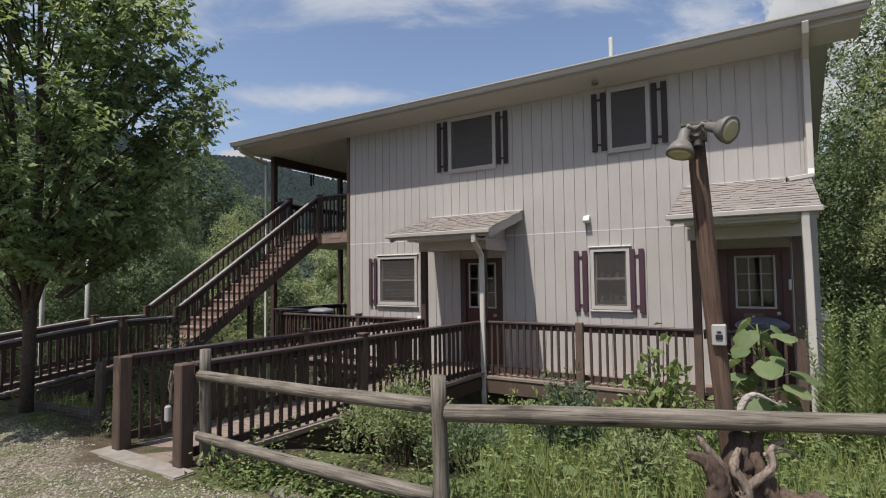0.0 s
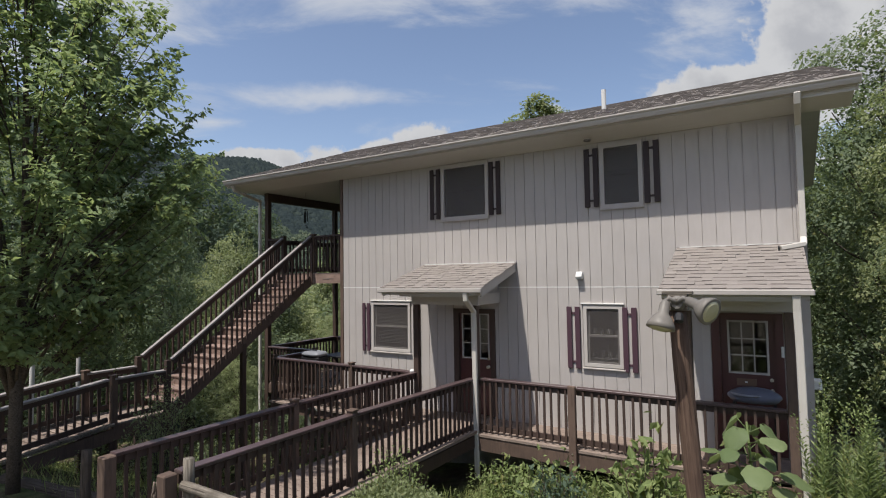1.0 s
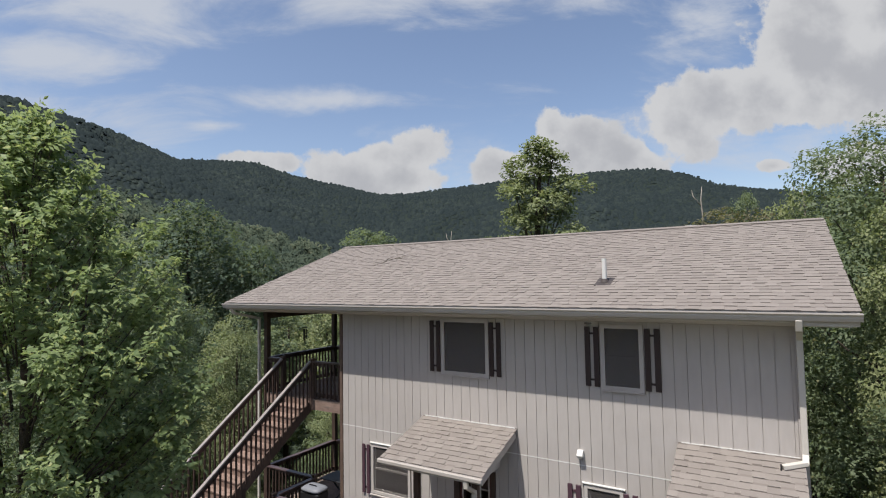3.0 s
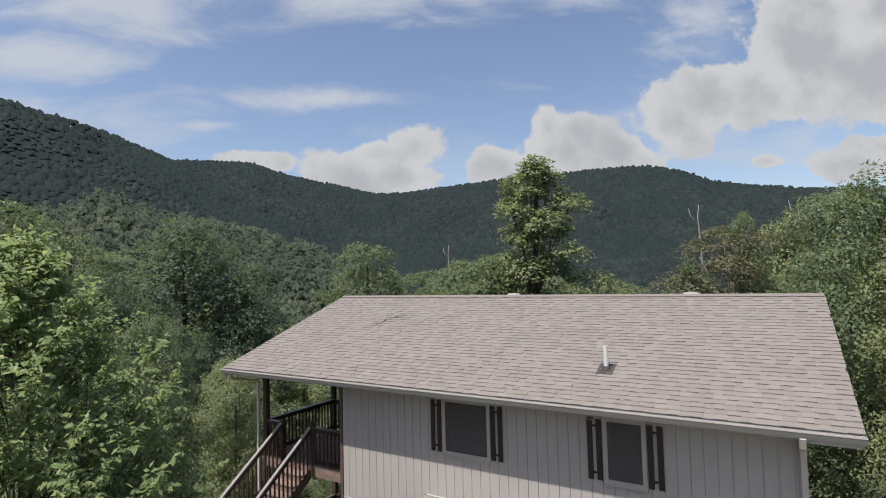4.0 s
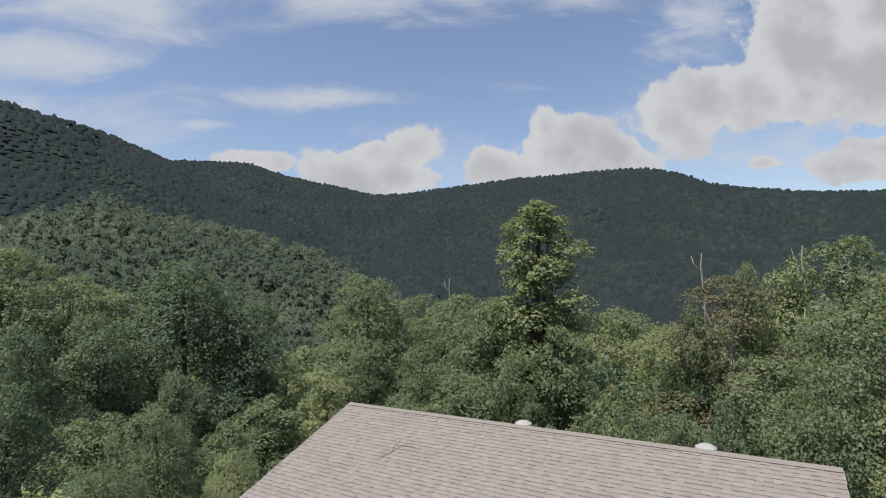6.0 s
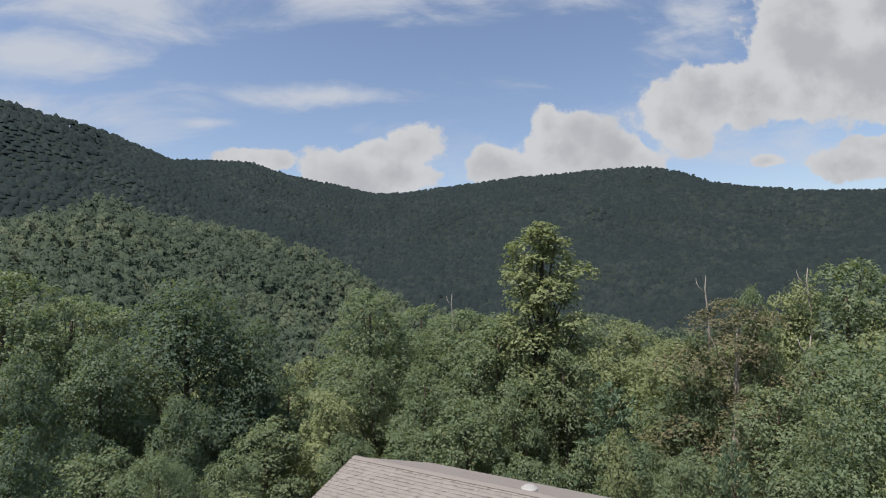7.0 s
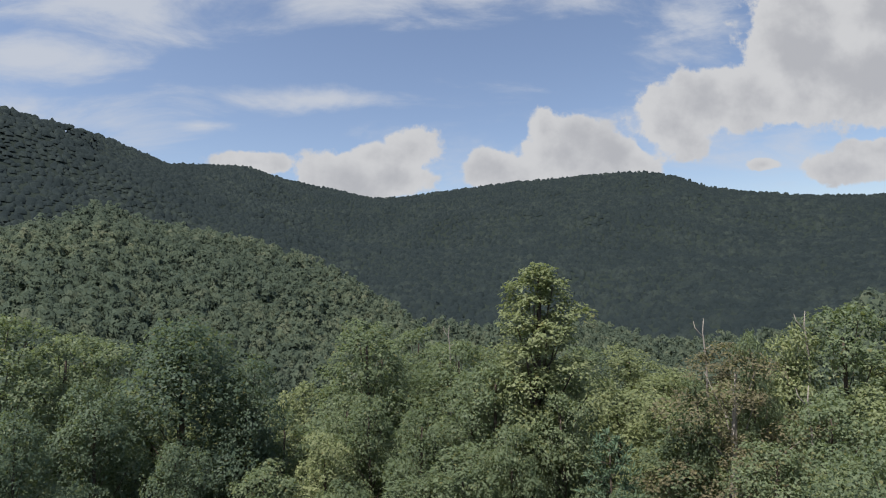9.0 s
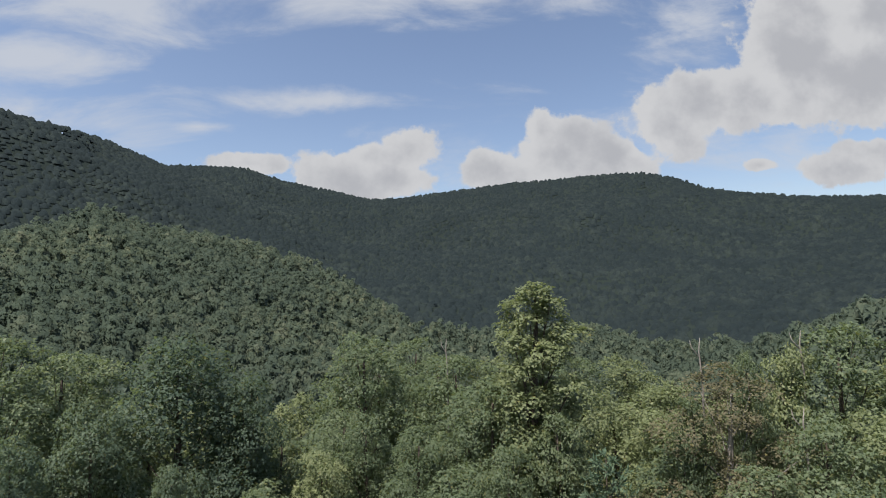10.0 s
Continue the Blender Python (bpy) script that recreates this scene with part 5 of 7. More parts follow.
for z, hx, hy in prof:
    ring = []
    for j in range(24):
        a = 2 * math.pi * j / 24
        c, s_ = math.cos(a), math.sin(a)
        ring.append(bm.verts.new((gx + math.copysign(abs(c) ** 0.5, c) * hx, gy + math.copysign(abs(s_) ** 0.5, s_) * hy, 0.93 + z)))
    rings.append(ring)
for a, b in zip(rings, rings[1:]):
    for j in range(24):
        bm.faces.new((a[j], a[(j + 1) % 24], b[(j + 1) % 24], b[j]))
bm.faces.new(rings[0][::-1])
bm.faces.new(rings[-1])
lid = part("lid", bm, GREY_LID, g, "rounded grey lid", smooth=True)
part("lid_handle", tube(bmesh.new(), [(gx - 0.12, gy - 0.05, 1.03), (gx - 0.10, gy - 0.05, 1.065), (gx + 0.10, gy - 0.05, 1.065), (gx + 0.12, gy - 0.05, 1.03)], [0.012] * 4, 8), BLACK, lid)
part("firebox", boxes((gx - 0.29, gx + 0.29, gy - 0.19, gy + 0.19, 0.70, 0.925), bevel=0.03), BLACK, g)
for dx in (-0.25, 0.25):
    for dy in (-0.16, 0.16):
        part("leg", boxes((gx + dx - 0.02, gx + dx + 0.02, gy + dy - 0.02, gy + dy + 0.02, 0.0, 0.70)), BLACK, g)
part("bottom_shelf", boxes((gx - 0.26, gx + 0.26, gy - 0.17, gy + 0.17, 0.18, 0.20)), BLACK, g)

t = thing("folding_table", -1.0, 1.2, 0, "dark rectangular table on the side deck", "table")
part("tabletop", boxes((-1.55, -0.25, 0.85, 1.5, 0.72, 0.75), bevel=0.008), BLACK, t)
for y in (0.95, 1.4):
    part("leg", timber((-1.4, y, 0.0), (-0.6, y, 0.72), 0.03, 0.03), BLACK, t)
    part("leg", timber((-0.4, y, 0.0), (-1.2, y, 0.72), 0.03, 0.03), BLACK, t)
part("brace", boxes((-0.93, -0.90, 0.93, 1.42, 0.34, 0.37)), BLACK, t)

c = thing("wind_chime", -2.14, 0.9, TOP, "dark wind chime hanging from the porch ceiling", "wind chime")
part("cord", tube(bmesh.new(), [(-2.14, 0.9, TOP + 0.02), (-2.14, 0.9, 4.66)], [0.004] * 2, 6), BLACK, c)
part("disc", lathe(bmesh.new(), [(0.06, 0), (0.06, 0.02)], 14, (-2.14, 0.9, 4.65)), BLACK, c)
for i in range(5):
    a = i * 1.257
    part("chime_tube", lathe(bmesh.new(), [(0.011, 0), (0.011, 0.26 + 0.02 * i)], 8, (-2.14 + 0.045 * math.cos(a), 0.9 + 0.045 * math.sin(a), 4.36 - 0.02 * i)), BLACK, c)
part("clapper", lathe(bmesh.new(), [(0.02, 0), (0.02, 0.02)], 10, (-2.14, 0.9, 4.22)), BLACK, c)
part("clapper_cord", tube(bmesh.new(), [(-2.14, 0.9, 4.65), (-2.14, 0.9, 4.23)], [0.003] * 2, 6), BLACK, c)

h = thing("garden_hose", 0.2, -1.05, -0.1, "coiled garden hose hanging under the walkway", "hose")
bm = bmesh.new()
for i in range(4):
    ring = [(0.12 + (0.15 + 0.012 * i) * math.cos(a), -1.05 - 0.012 * i, -0.22 + (0.20 + 0.012 * i) * math.sin(a)) for a in np.linspace(0, 2 * math.pi, 22)]
    tube(bm, ring, [0.012] * 22, 7, cap=False)
part("coil", bm, HOSE, h, smooth=True)

tb = thing("storage_tub", 8.4, -0.55, 0, "slate-blue covered tub on a stand behind the porch railing", "tub")
bm = bmesh.new()
rings = []
for z, f in ((0.0, 0.86), (0.05, 1.0), (0.085, 1.0), (0.12, 0.9), (0.17, 0.6), (0.19, 0.25)):
    rings.append([bm.verts.new((8.38 + 0.34 * f * math.cos(a), -0.55 + 0.24 * f * math.sin(a), 0.93 + z)) for a in np.linspace(0, 2 * math.pi, 25)[:-1]])
for a, b in zip(rings, rings[1:]):
    for j in range(24):
        bm.faces.new((a[j], a[(j + 1) % 24], b[(j + 1) % 24], b[j]))
bm.faces.new(rings[0][::-1])
bm.faces.new(rings[-1])
part("cover", bm, BLUE_TUB, tb, smooth=True)
part("rim", lathe(bmesh.new(), [(0.20, 0.0), (0.215, 0.01), (0.20, 0.02)], 20, (8.30, -0.63, 1.03)), GREY_LID, tb)
for dx in (-0.25, 0.25):
    for dy in (-0.15, 0.15):
        part("leg", boxes((8.38 + dx - 0.018, 8.38 + dx + 0.018, -0.55 + dy - 0.018, -0.55 + dy + 0.018, 0.0, 0.935)), BLACK, tb)

lan = thing("garden_lantern", -4.6, -4.2, -0.5, "slim white lamp post with a dark lantern", "lamp post")
lx, ly = -3.4, -4.9
part("post", lathe(bmesh.new(), [(0.045, -1.2), (0.04, 1.65), (0.05, 1.67), (0.05, 1.70)], 12, (lx, ly, 0)), WHITE, lan)
part("lantern", lathe(bmesh.new(), [(0.05, 1.70), (0.085, 1.74), (0.11, 1.98), (0.12, 2.0), (0.03, 2.10), (0.01, 2.16)], 6, (lx, ly, 0)), BLACK, lan)

cups = thing("mug_row", 6.1, 0.18, 1.68, "pale mugs and jars on the window shelf", "mugs")
rng = random.Random(12)
for z in (1.68, 1.29):
    for i in range(4):
        x = LOW_2[0] + 0.08 + i * 0.14 + rng.uniform(-0.01, 0.01)
        r, hgt = rng.uniform(0.035, 0.05), rng.uniform(0.08, 0.14)
        part("mug", lathe(bmesh.new(), [(r * 0.8, 0), (r, 0.02), (r, hgt), (r * 0.85, hgt), (r * 0.8, 0.02)], 12, (x, 0.18, z)), CHINA, cups)

# ---------------------------------------------------------------- plants


def leaf_mesh(name, centres, dirs, ups, lengths, widths, mat, parent, label="", fold=0.18, round_off=None, soft=0.82):
    """Many pointed leaves in one mesh: each two triangles folded along the midrib."""
    c, d, u = (np.asarray(a, float) for a in (centres, dirs, ups))
    d /= np.linalg.norm(d, axis=1)[:, None] + 1e-9
    s = np.cross(d, u)
    s /= np.linalg.norm(s, axis=1)[:, None] + 1e-9
    n = np.cross(s, d)
    L, Wd = np.asarray(lengths)[:, None], np.asarray(widths)[:, None]
    v = np.empty((len(c), 4, 3))
    v[:, 0] = c
    v[:, 1] = c + d * L * 0.45 + s * Wd * 0.5 + n * Wd * fold
    v[:, 2] = c + d * L
    v[:, 3] = c + d * L * 0.45 - s * Wd * 0.5 + n * Wd * fold
    if round_off is not None:
        # each leaf shows its upper face outwards
        turned = (n * np.asarray(round_off, float)).sum(1) < 0
        v[turned] = v[turned][:, [0, 3, 2, 1]]
    k = np.arange(len(c))[:, None] * 4
    f = np.concatenate([k + [0, 1, 2], k + [0, 2, 3]])
    me = bpy.data.meshes.new(name)
    me.from_pydata(v.reshape(-1, 3).tolist(), [], f.tolist())
    if round_off is not None:
        # foliage is shaded softly, as one rounded mass with some scatter
        m = np.asarray(round_off, float)
        m = m / (np.linalg.norm(m, axis=1)[:, None] + 1e-9)
        own = np.where((n * m).sum(1)[:, None] < 0, -n, n)
        m = m * soft + own * (1 - soft)
        m /= np.linalg.norm(m, axis=1)[:, None]
        me.normals_split_custom_set_from_vertices(np.repeat(m, 4, axis=0).tolist())
    return mesh_part(name, me, mat, parent, label)


def unit(rng, n):
    v = rng.normal(size=(n, 3))
    return v / np.linalg.norm(v, axis=1)[:, None]


def spray_mesh(name, points, outs, sizes, mat, parent, rng):
    """A crown of many small single leaves, shaded partly as one rounded mass."""
    n = len(points)
    out = outs / np.linalg.norm(outs, axis=1)[:, None]
    up_ = out * 0.8 + rng.normal(size=(n, 3)) * 0.5 + np.array([0, 0, 0.35])
    up_ /= np.linalg.norm(up_, axis=1)[:, None]
    d = np.cross(up_, unit(rng, n)) + out * 0.2
    d[:, 2] -= 0.25
    d /= np.linalg.norm(d, axis=1)[:, None]
    s = np.cross(d, up_)
    s /= np.linalg.norm(s, axis=1)[:, None]
    L = sizes[:, None]
    w = L * rng.uniform(0.36, 0.5, (n, 1))
    tri = np.stack([points - s * w, points + d * L, points + s * w], 1)
    own = np.cross(tri[:, 1] - tri[:, 0], tri[:, 2] - tri[:, 0])
    back = (own * out).sum(1) < 0
    tri[back] = tri[back][:, [0, 2, 1]]
    own[back] *= -1
    own /= np.linalg.norm(own, axis=1)[:, None] + 1e-9
    me = bpy.data.meshes.new(name)
    me.from_pydata(tri.reshape(-1, 3).tolist(), [], np.arange(3 * n).reshape(-1, 3).tolist())
    me.polygons.foreach_set("use_smooth", [True] * len(me.polygons))
    m = np.repeat(out * 0.48 + own * 0.52, 3, axis=0)
    me.normals_split_custom_set_from_vertices((m / np.linalg.norm(m, axis=1)[:, None]).tolist())
    return mesh_part(name, me, mat, parent, smooth=True)


def broadleaf(seed, height, spread, start, boughs, per, leaf, mat, label, bark=BARK):
    """A forest tree at the origin: trunk with limbs, and uneven boughs of single leaves with clumps among them."""
    rng = np.random.default_rng(seed)
    t = thing("tree", 0, 0, 0, label, "tree", "woodland trees")
    bm = bmesh.new()
    r0 = height * 0.017
    bend = rng.normal(size=2) * 0.03 * height
    axis = lambda f: np.array([bend[0] * f * f, bend[1] * f * f, height * f])
    tube(bm, [axis(f) - np.array([0, 0, 0.6 if f == 0 else 0]) for f in np.linspace(0, 0.92, 7)], [r0 * (1.25 - 1.1 * f) for f in np.linspace(0, 0.92, 7)], 8)
    pts, outs = [], []
    for i in range(boughs):
        f = start + (1 - start) * ((i + 0.5) / boughs) ** 0.9
        u_ = (f - start) / (1 - start)
        env = math.sqrt(max(0.0, 1 - u_ ** 2.6)) * (0.6 + 0.4 * min(1.0, u_ * 3))
        a = i * 2.399 + rng.uniform(-0.6, 0.6)
        out = spread * env * rng.uniform(0.30, 0.90)
        size = spread * (0.24 + 0.20 * rng.random()) * (0.62 + 0.4 * env)
        c = axis(f) + np.array([math.cos(a) * out, math.sin(a) * out, -0.02 * height])
        b0 = axis(max(0.12, f - 0.20))
        mid = (b0 + c) / 2 + np.array([0, 0, -0.02 * height])
        tube(bm, [b0, mid, c], [r0 * 0.42 * (1.2 - f), r0 * 0.28 * (1.2 - f), r0 * 0.08], 5, cap=False)
        n = int(per * (size / (spread * 0.34)) ** 1.7)
        q = unit(rng, n)
        q[:, 2] = np.where(q[:, 2] < -0.35, -q[:, 2], q[:, 2])
        rad = size * np.where(rng.random(n) < 0.2, rng.uniform(0.5, 0.85, n), rng.uniform(0.86, 1.08, n)) * (1 + 0.30 * np.sin(q[:, 0] * 5 + i) * np.sin(q[:, 1] * 6 + 2 * i))
        p = c + q * rad[:, None] * np.array([1, 1, 0.78])
        # two leaves in five gather in clumps that stand out from the bough
        g = unit(rng, 9)
        g[:, 2] = np.where(g[:, 2] < -0.2, -g[:, 2], g[:, 2])
        which = rng.integers(0, 9, n)
        lump = rng.random(n) < 0.4
        u = unit(rng, n)
        p[lump] = (c + g[which] * size * np.array([1.02, 1.02, 0.8]) + u * size * rng.uniform(0.14, 0.34, (n, 1)) * np.array([1, 1, 0.8]))[lump]
        q[lump] = (g[which] * 0.5 + u * 0.6)[lump]
        pts.append(p)
        outs.append(q * 0.8 + 0.5 * (p - axis(f)) / spread + np.array([0, 0, 0.75]))
    part("trunk", bm, bark, t, smooth=True)
    pts = np.concatenate(pts)
    spray_mesh("crown", pts, np.concatenate(outs), leaf * rng.uniform(0.65, 1.35, len(pts)), mat, t, rng)
    return t


def conifer(seed, height, spread, mat, label):
    rng = np.random.default_rng(seed)
    t = thing("pine_tree", 0, 0, 0, label, "pine tree")
    bm = bmesh.new()
    tube(bm, [(0, 0, -0.5), (0, 0, height * 0.5), (0, 0, height * 0.98)], [height * 0.016, height * 0.01, 0.02], 7)
    cs, ds, us, ls = [], [], [], []
    for i in range(70):
        f = 0.12 + 0.86 * (i / 69)
        a = i * 2.399
        L = spread * (1.04 - f) ** 0.75 * rng.uniform(0.75, 1.1) + 0.25
        end = np.array([math.cos(a) * L, math.sin(a) * L, height * f + L * 0.18])
        b = np.array([0, 0, height * f])
        tube(bm, [b, end], [0.03 * (1.3 - f), 0.008], 4, cap=False)
        n = int(60 * L / spread) + 22
        s = rng.uniform(0.25, 1.05, n)
        cs.append(b + (end - b) * s[:, None] + rng.normal(size=(n, 3)) * 0.10 * (0.4 + L * 0.25))
        d = (end - b) / L + rng.normal(size=(n, 3)) * 0.75
        d[:, 2] += 0.25
        ds.append(d)
        us.append(np.array([0, 0, 1.0]) + rng.normal(size=(n, 3)) * 0.5)
        ls.append(rng.uniform(0.25, 0.5, n))
    part("trunk", bm, BARK, t, smooth=True)
    ls = np.concatenate(ls)
    leaf_mesh("needles", np.concatenate(cs), np.concatenate(ds), np.concatenate(us), ls, ls * 0.22, mat, t)
    return t


def put_tree(proto, x, y, top, turn, wide=1.0, base=None):
    """A copy of a tree that stands on the ground and reaches up to the height top."""
    ob, full = proto
    z = land(x, y) if base is None else base
    s = (top - z) / full
    return copy_thing(ob, Matrix.LocRotScale((x, y, z), Euler((0, 0, turn)), (s * wide, s * wide, s)))


def tree_kind(ob):
    """A tree and the height of its topmost leaf."""
    crown = [c for c in ob.children if c.name.startswith(("crown", "needles"))][0]
    return ob, max(v.co.z for v in crown.data.vertices)


OAK = tree_kind(broadleaf(1, 20, 5.2, 0.22, 28, 640, 0.215, LEAF, "full broadleaf tree with mid-green crown"))
MAPLE = tree_kind(broadleaf(2, 20, 6.4, 0.18, 32, 660, 0.235, LEAF_DEEP, "wide dark-green broadleaf tree"))
POPLAR = tree_kind(broadleaf(3, 24, 3.8, 0.24, 42, 820, 0.18, LEAF_LIME, "tall narrow tulip-shaped broadleaf tree"))
ASH = tree_kind(broadleaf(4, 16, 4.6, 0.14, 26, 600, 0.20, LEAF_LIME, "yellow-green broadleaf tree on the slope"))
BIRCH = tree_kind(broadleaf(5, 14, 3.8, 0.12, 26, 560, 0.175, LEAF, "young broadleaf tree with a loose crown"))
HAZEL = tree_kind(broadleaf(15, 10, 3.4, 0.08, 32, 1050, 0.092, LEAF, "leafy broadleaf tree close to the house"))
LINDEN = tree_kind(broadleaf(16, 10, 3.2, 0.10, 32, 1050, 0.09, LEAF_LIME, "light-green broadleaf tree close to the house"))
RUST = tree_kind(broadleaf(6, 14, 3.2, 0.2, 28, 800, 0.105, LEAF_RUSSET, "half-dead tree with russet leaves", SNAGWOOD))
PINE = tree_kind(conifer(7, 10, 3.4, LEAF_PINE, "blue-green pine in the undergrowth"))
FILL = [tree_kind(broadleaf(8, 20, 5.6, 0.3, 22, 190, 0.40, LEAF, "broadleaf tree deep in the wood")), tree_kind(broadleaf(9, 15, 4.6, 0.2, 20, 190, 0.35, LEAF_LIME, "low yellow-green tree deep in the wood"))]
# the first of each kind stands among the others
ROWS = [
    # kind, x, y, top, width
    (MAPLE, -35.0, 18.6, 13.3, 1.04), (MAPLE, -31.2, 22.0, 9.4, 0.76), (OAK, -41.0, 11.6, 12.2, 0.98), (OAK, -39.8, 7.2, 14.2, 0.98), (MAPLE, -32.8, 10.4, 9.3, 0.76), (OAK, -45.0, 16.0, 11.6, 1.1),
    (OAK, -28.8, 36.2, 11.9, 1.04), (OAK, -33.5, 44.0, 8.6, 1.1), (OAK, -37.0, 57.5, 8.8, 1.1), (OAK, -19.5, 40.6, 9.6, 1.04), (OAK, -24.5, 45.0, 8.6, 0.98), (ASH, -15.0, 44.0, 8.8, 1.1),
    (POPLAR, -8.5, 32.7, 17.1, 1.22), (OAK, -6.2, 32.8, 9.6, 0.73), (OAK, -10.4, 29.0, 9.5, 0.92), (OAK, -4.4, 28.6, 7.6, 0.73), (OAK, -6.8, 24.6, 6.0, 0.76), (OAK, -13.5, 31.0, 7.4, 0.92), (BIRCH, -9.2, 22.6, 4.7, 1.1),
    (OAK, -15.6, 26.2, 5.9, 0.85), (OAK, -21.2, 27.0, 6.2, 0.85), (ASH, -22.2, 22.6, 4.3, 0.92), (OAK, -25.5, 28.5, 5.6, 0.85), (BIRCH, -12.5, 20.5, 2.6, 1.1), (BIRCH, -17.5, 19.0, 1.8, 1.1), (MAPLE, -27.0, 13.0, 5.2, 0.67), (BIRCH, -24.0, 17.5, 2.6, 1.22),
    (ASH, -7.0, 65.0, 6.8, 1.22), (OAK, -14.5, 67.0, 6.0, 1.1), (ASH, -2.0, 55.0, 5.6, 1.22), (ASH, 0.6, 42.6, 5.5, 1.1), (ASH, -4.2, 45.0, 5.4, 1.1), (ASH, 4.0, 50.0, 6.0, 1.22), (BIRCH, 3.0, 34.0, 4.6, 1.22), (BIRCH, 1.4, 24.0, 2.8, 1.1),
    (RUST, 5.9, 32.6, 10.9, 1.25), (BIRCH, 4.0, 33.2, 8.6, 0.5), (OAK, 7.5, 33.6, 12.0, 0.37), (ASH, 9.6, 37.6, 12.2, 0.61), (OAK, 13.4, 39.4, 13.7, 0.88), (ASH, 18.0, 38.0, 12.4, 0.98), (BIRCH, 11.2, 28.0, 9.1, 0.85), (BIRCH, 8.4, 26.5, 6.4, 0.98), (ASH, 14.6, 30.0, 9.4, 0.85),
    (PINE, -0.9, 27.4, 5.5, 0.9), (PINE, 6.9, 15.4, 6.0, 0.5), (PINE, -11.5, 18.0, 0.6, 1.0),
    (ASH, 3.0, 12.6, 6.6, 0.51), (BIRCH, 5.0, 13.8, 5.6, 0.61), (BIRCH, 9.6, 15.2, 6.6, 0.73), (BIRCH, -0.5, 14.2, 4.2, 0.73), (BIRCH, -3.5, 16.0, 3.0, 0.85), (ASH, 12.0, 21.5, 7.0, 0.85), (BIRCH, 4.6, 20.0, 3.8, 0.98), (BIRCH, -7.6, 14.6, 1.4, 0.98),
    # beside the gable end
    (HAZEL, 12.3, 12.4, 11.0, 0.85), (LINDEN, 13.0, 8.8, 9.6, 0.8), (LINDEN, 14.2, 6.2, 9.0, 0.8), (OAK, 16.5, 11.0, 11.0, 0.9), (HAZEL, 14.8, 2.4, 6.0, 1.0), (HAZEL, 12.6, 16.5, 9.0, 0.8), (HAZEL, 12.2, 4.6, 5.0, 1.0),
    # beyond the stairs
    (HAZEL, -9.6, -0.6, 5.4, 0.8), (HAZEL, -7.0, -3.8, 4.2, 1.0), (OAK, -12.0, -4.5, 7.2, 0.75), (MAPLE, -16.0, -1.0, 7.6, 0.7), (HAZEL, -9.0, -8.0, 5.4, 1.0), (OAK, -18.0, -8.0, 8.8, 0.8), (MAPLE, -24.0, -4.0, 9.5, 0.8),
    (LINDEN, -9.4, 4.2, 4.8, 0.8), (HAZEL, -12.2, 2.9, 6.6, 0.75), (HAZEL, -8.6, -1.6, 6.0, 0.8), (LINDEN, -7.6, 8.2, 1.4, 1.0), (OAK, -14.5, 4.6, 5.0, 0.7), (BIRCH, -20.5, 4.0, 4.8, 1.2), (MAPLE, -28.5, 4.0, 9.0, 0.7), (BIRCH, -18.0, 10.0, 3.2, 1.0),
    (LINDEN, -6.6, 2.2, 0.2, 1.1), (HAZEL, -6.4, 5.0, -0.6, 1.2),
]
rng = random.Random(21)
later = {}
for row in ROWS:
    kind, x, y, top, wide = row
    if id(kind) not in later:
        later[id(kind)] = row
    else:
        put_tree(kind, x, y, top, rng.uniform(0, 6.28), wide)


def fill_woods(rng):
    """Fills the slope between the known trees; the tops stay below them."""
    taken = [(r[1], r[2]) for r in ROWS]
    made = 0
    for _ in range(900):
        b, r = radians(rng.uniform(-78, 14)), rng.uniform(26, 82)
        x, y = EYE_X + r * math.sin(b), EYE_Y + r * math.cos(b)
        if any((x - p) ** 2 + (y - q) ** 2 < 26 for p, q in taken) or (-6 < x < 11.5 and y < 13):
            continue
        lim = {0: -4.5, 1: 2.0, 2: 4.5, 3: 3.5}[min(3, int((r - 26) / 14))]
        if r > 68:
            lim = 1.5
        kind = rng.choice(FILL)
        put_tree(kind, x, y, max(land(x, y) + 6, lim + rng.uniform(-1.5, 1.0)), rng.uniform(0, 6.28), rng.uniform(0.8, 1.1))
        taken.append((x, y))
        made += 1
        if made >= 62:
            break


fill_woods(rng)
later["a"], later["b"] = (FILL[0], -34.0, 26.0, 3.0, 1.0), (FILL[1], -2.0, 62.0, 3.0, 1.0)
for kind, x, y, top, wide in later.values():
    z = land(x, y)
    s = (top - z) / kind[1]
    kind[0].location, kind[0].scale = (x, y, z), (s * wide, s * wide, s)

# dead snags
for x, y, top, hgt in ((4.5, 34.4, 12.5, 3.0), (-20.2, 39.0, 11.0, 3.0), (11.0, 38.2, 12.9, 3.0), (10.6, 31.6, 8.6, 3.6)):
    sg = thing("dead_tree", x, y, top - hgt, "bare pale dead trunk among the crowns", "dead tree", "snags")
    bm = tube(bmesh.new(), [(x, y, land(x, y) - 0.3), (x + 0.15, y, top - hgt), (x, y, top - 1), (x + 0.1, y, top)], [0.09, 0.075, 0.045, 0.02], 7)
    tube(bm, [(x, y, top - 1.4), (x - 0.5, y, top - 0.7), (x - 0.6, y, top - 0.2)], [0.05, 0.035, 0.015], 5)
    tube(bm, [(x, y, top - 2.4), (x + 0.6, y + 0.1, top - 1.9)], [0.05, 0.02], 5)
    part("stem", bm, SNAGWOOD, sg, smooth=True)


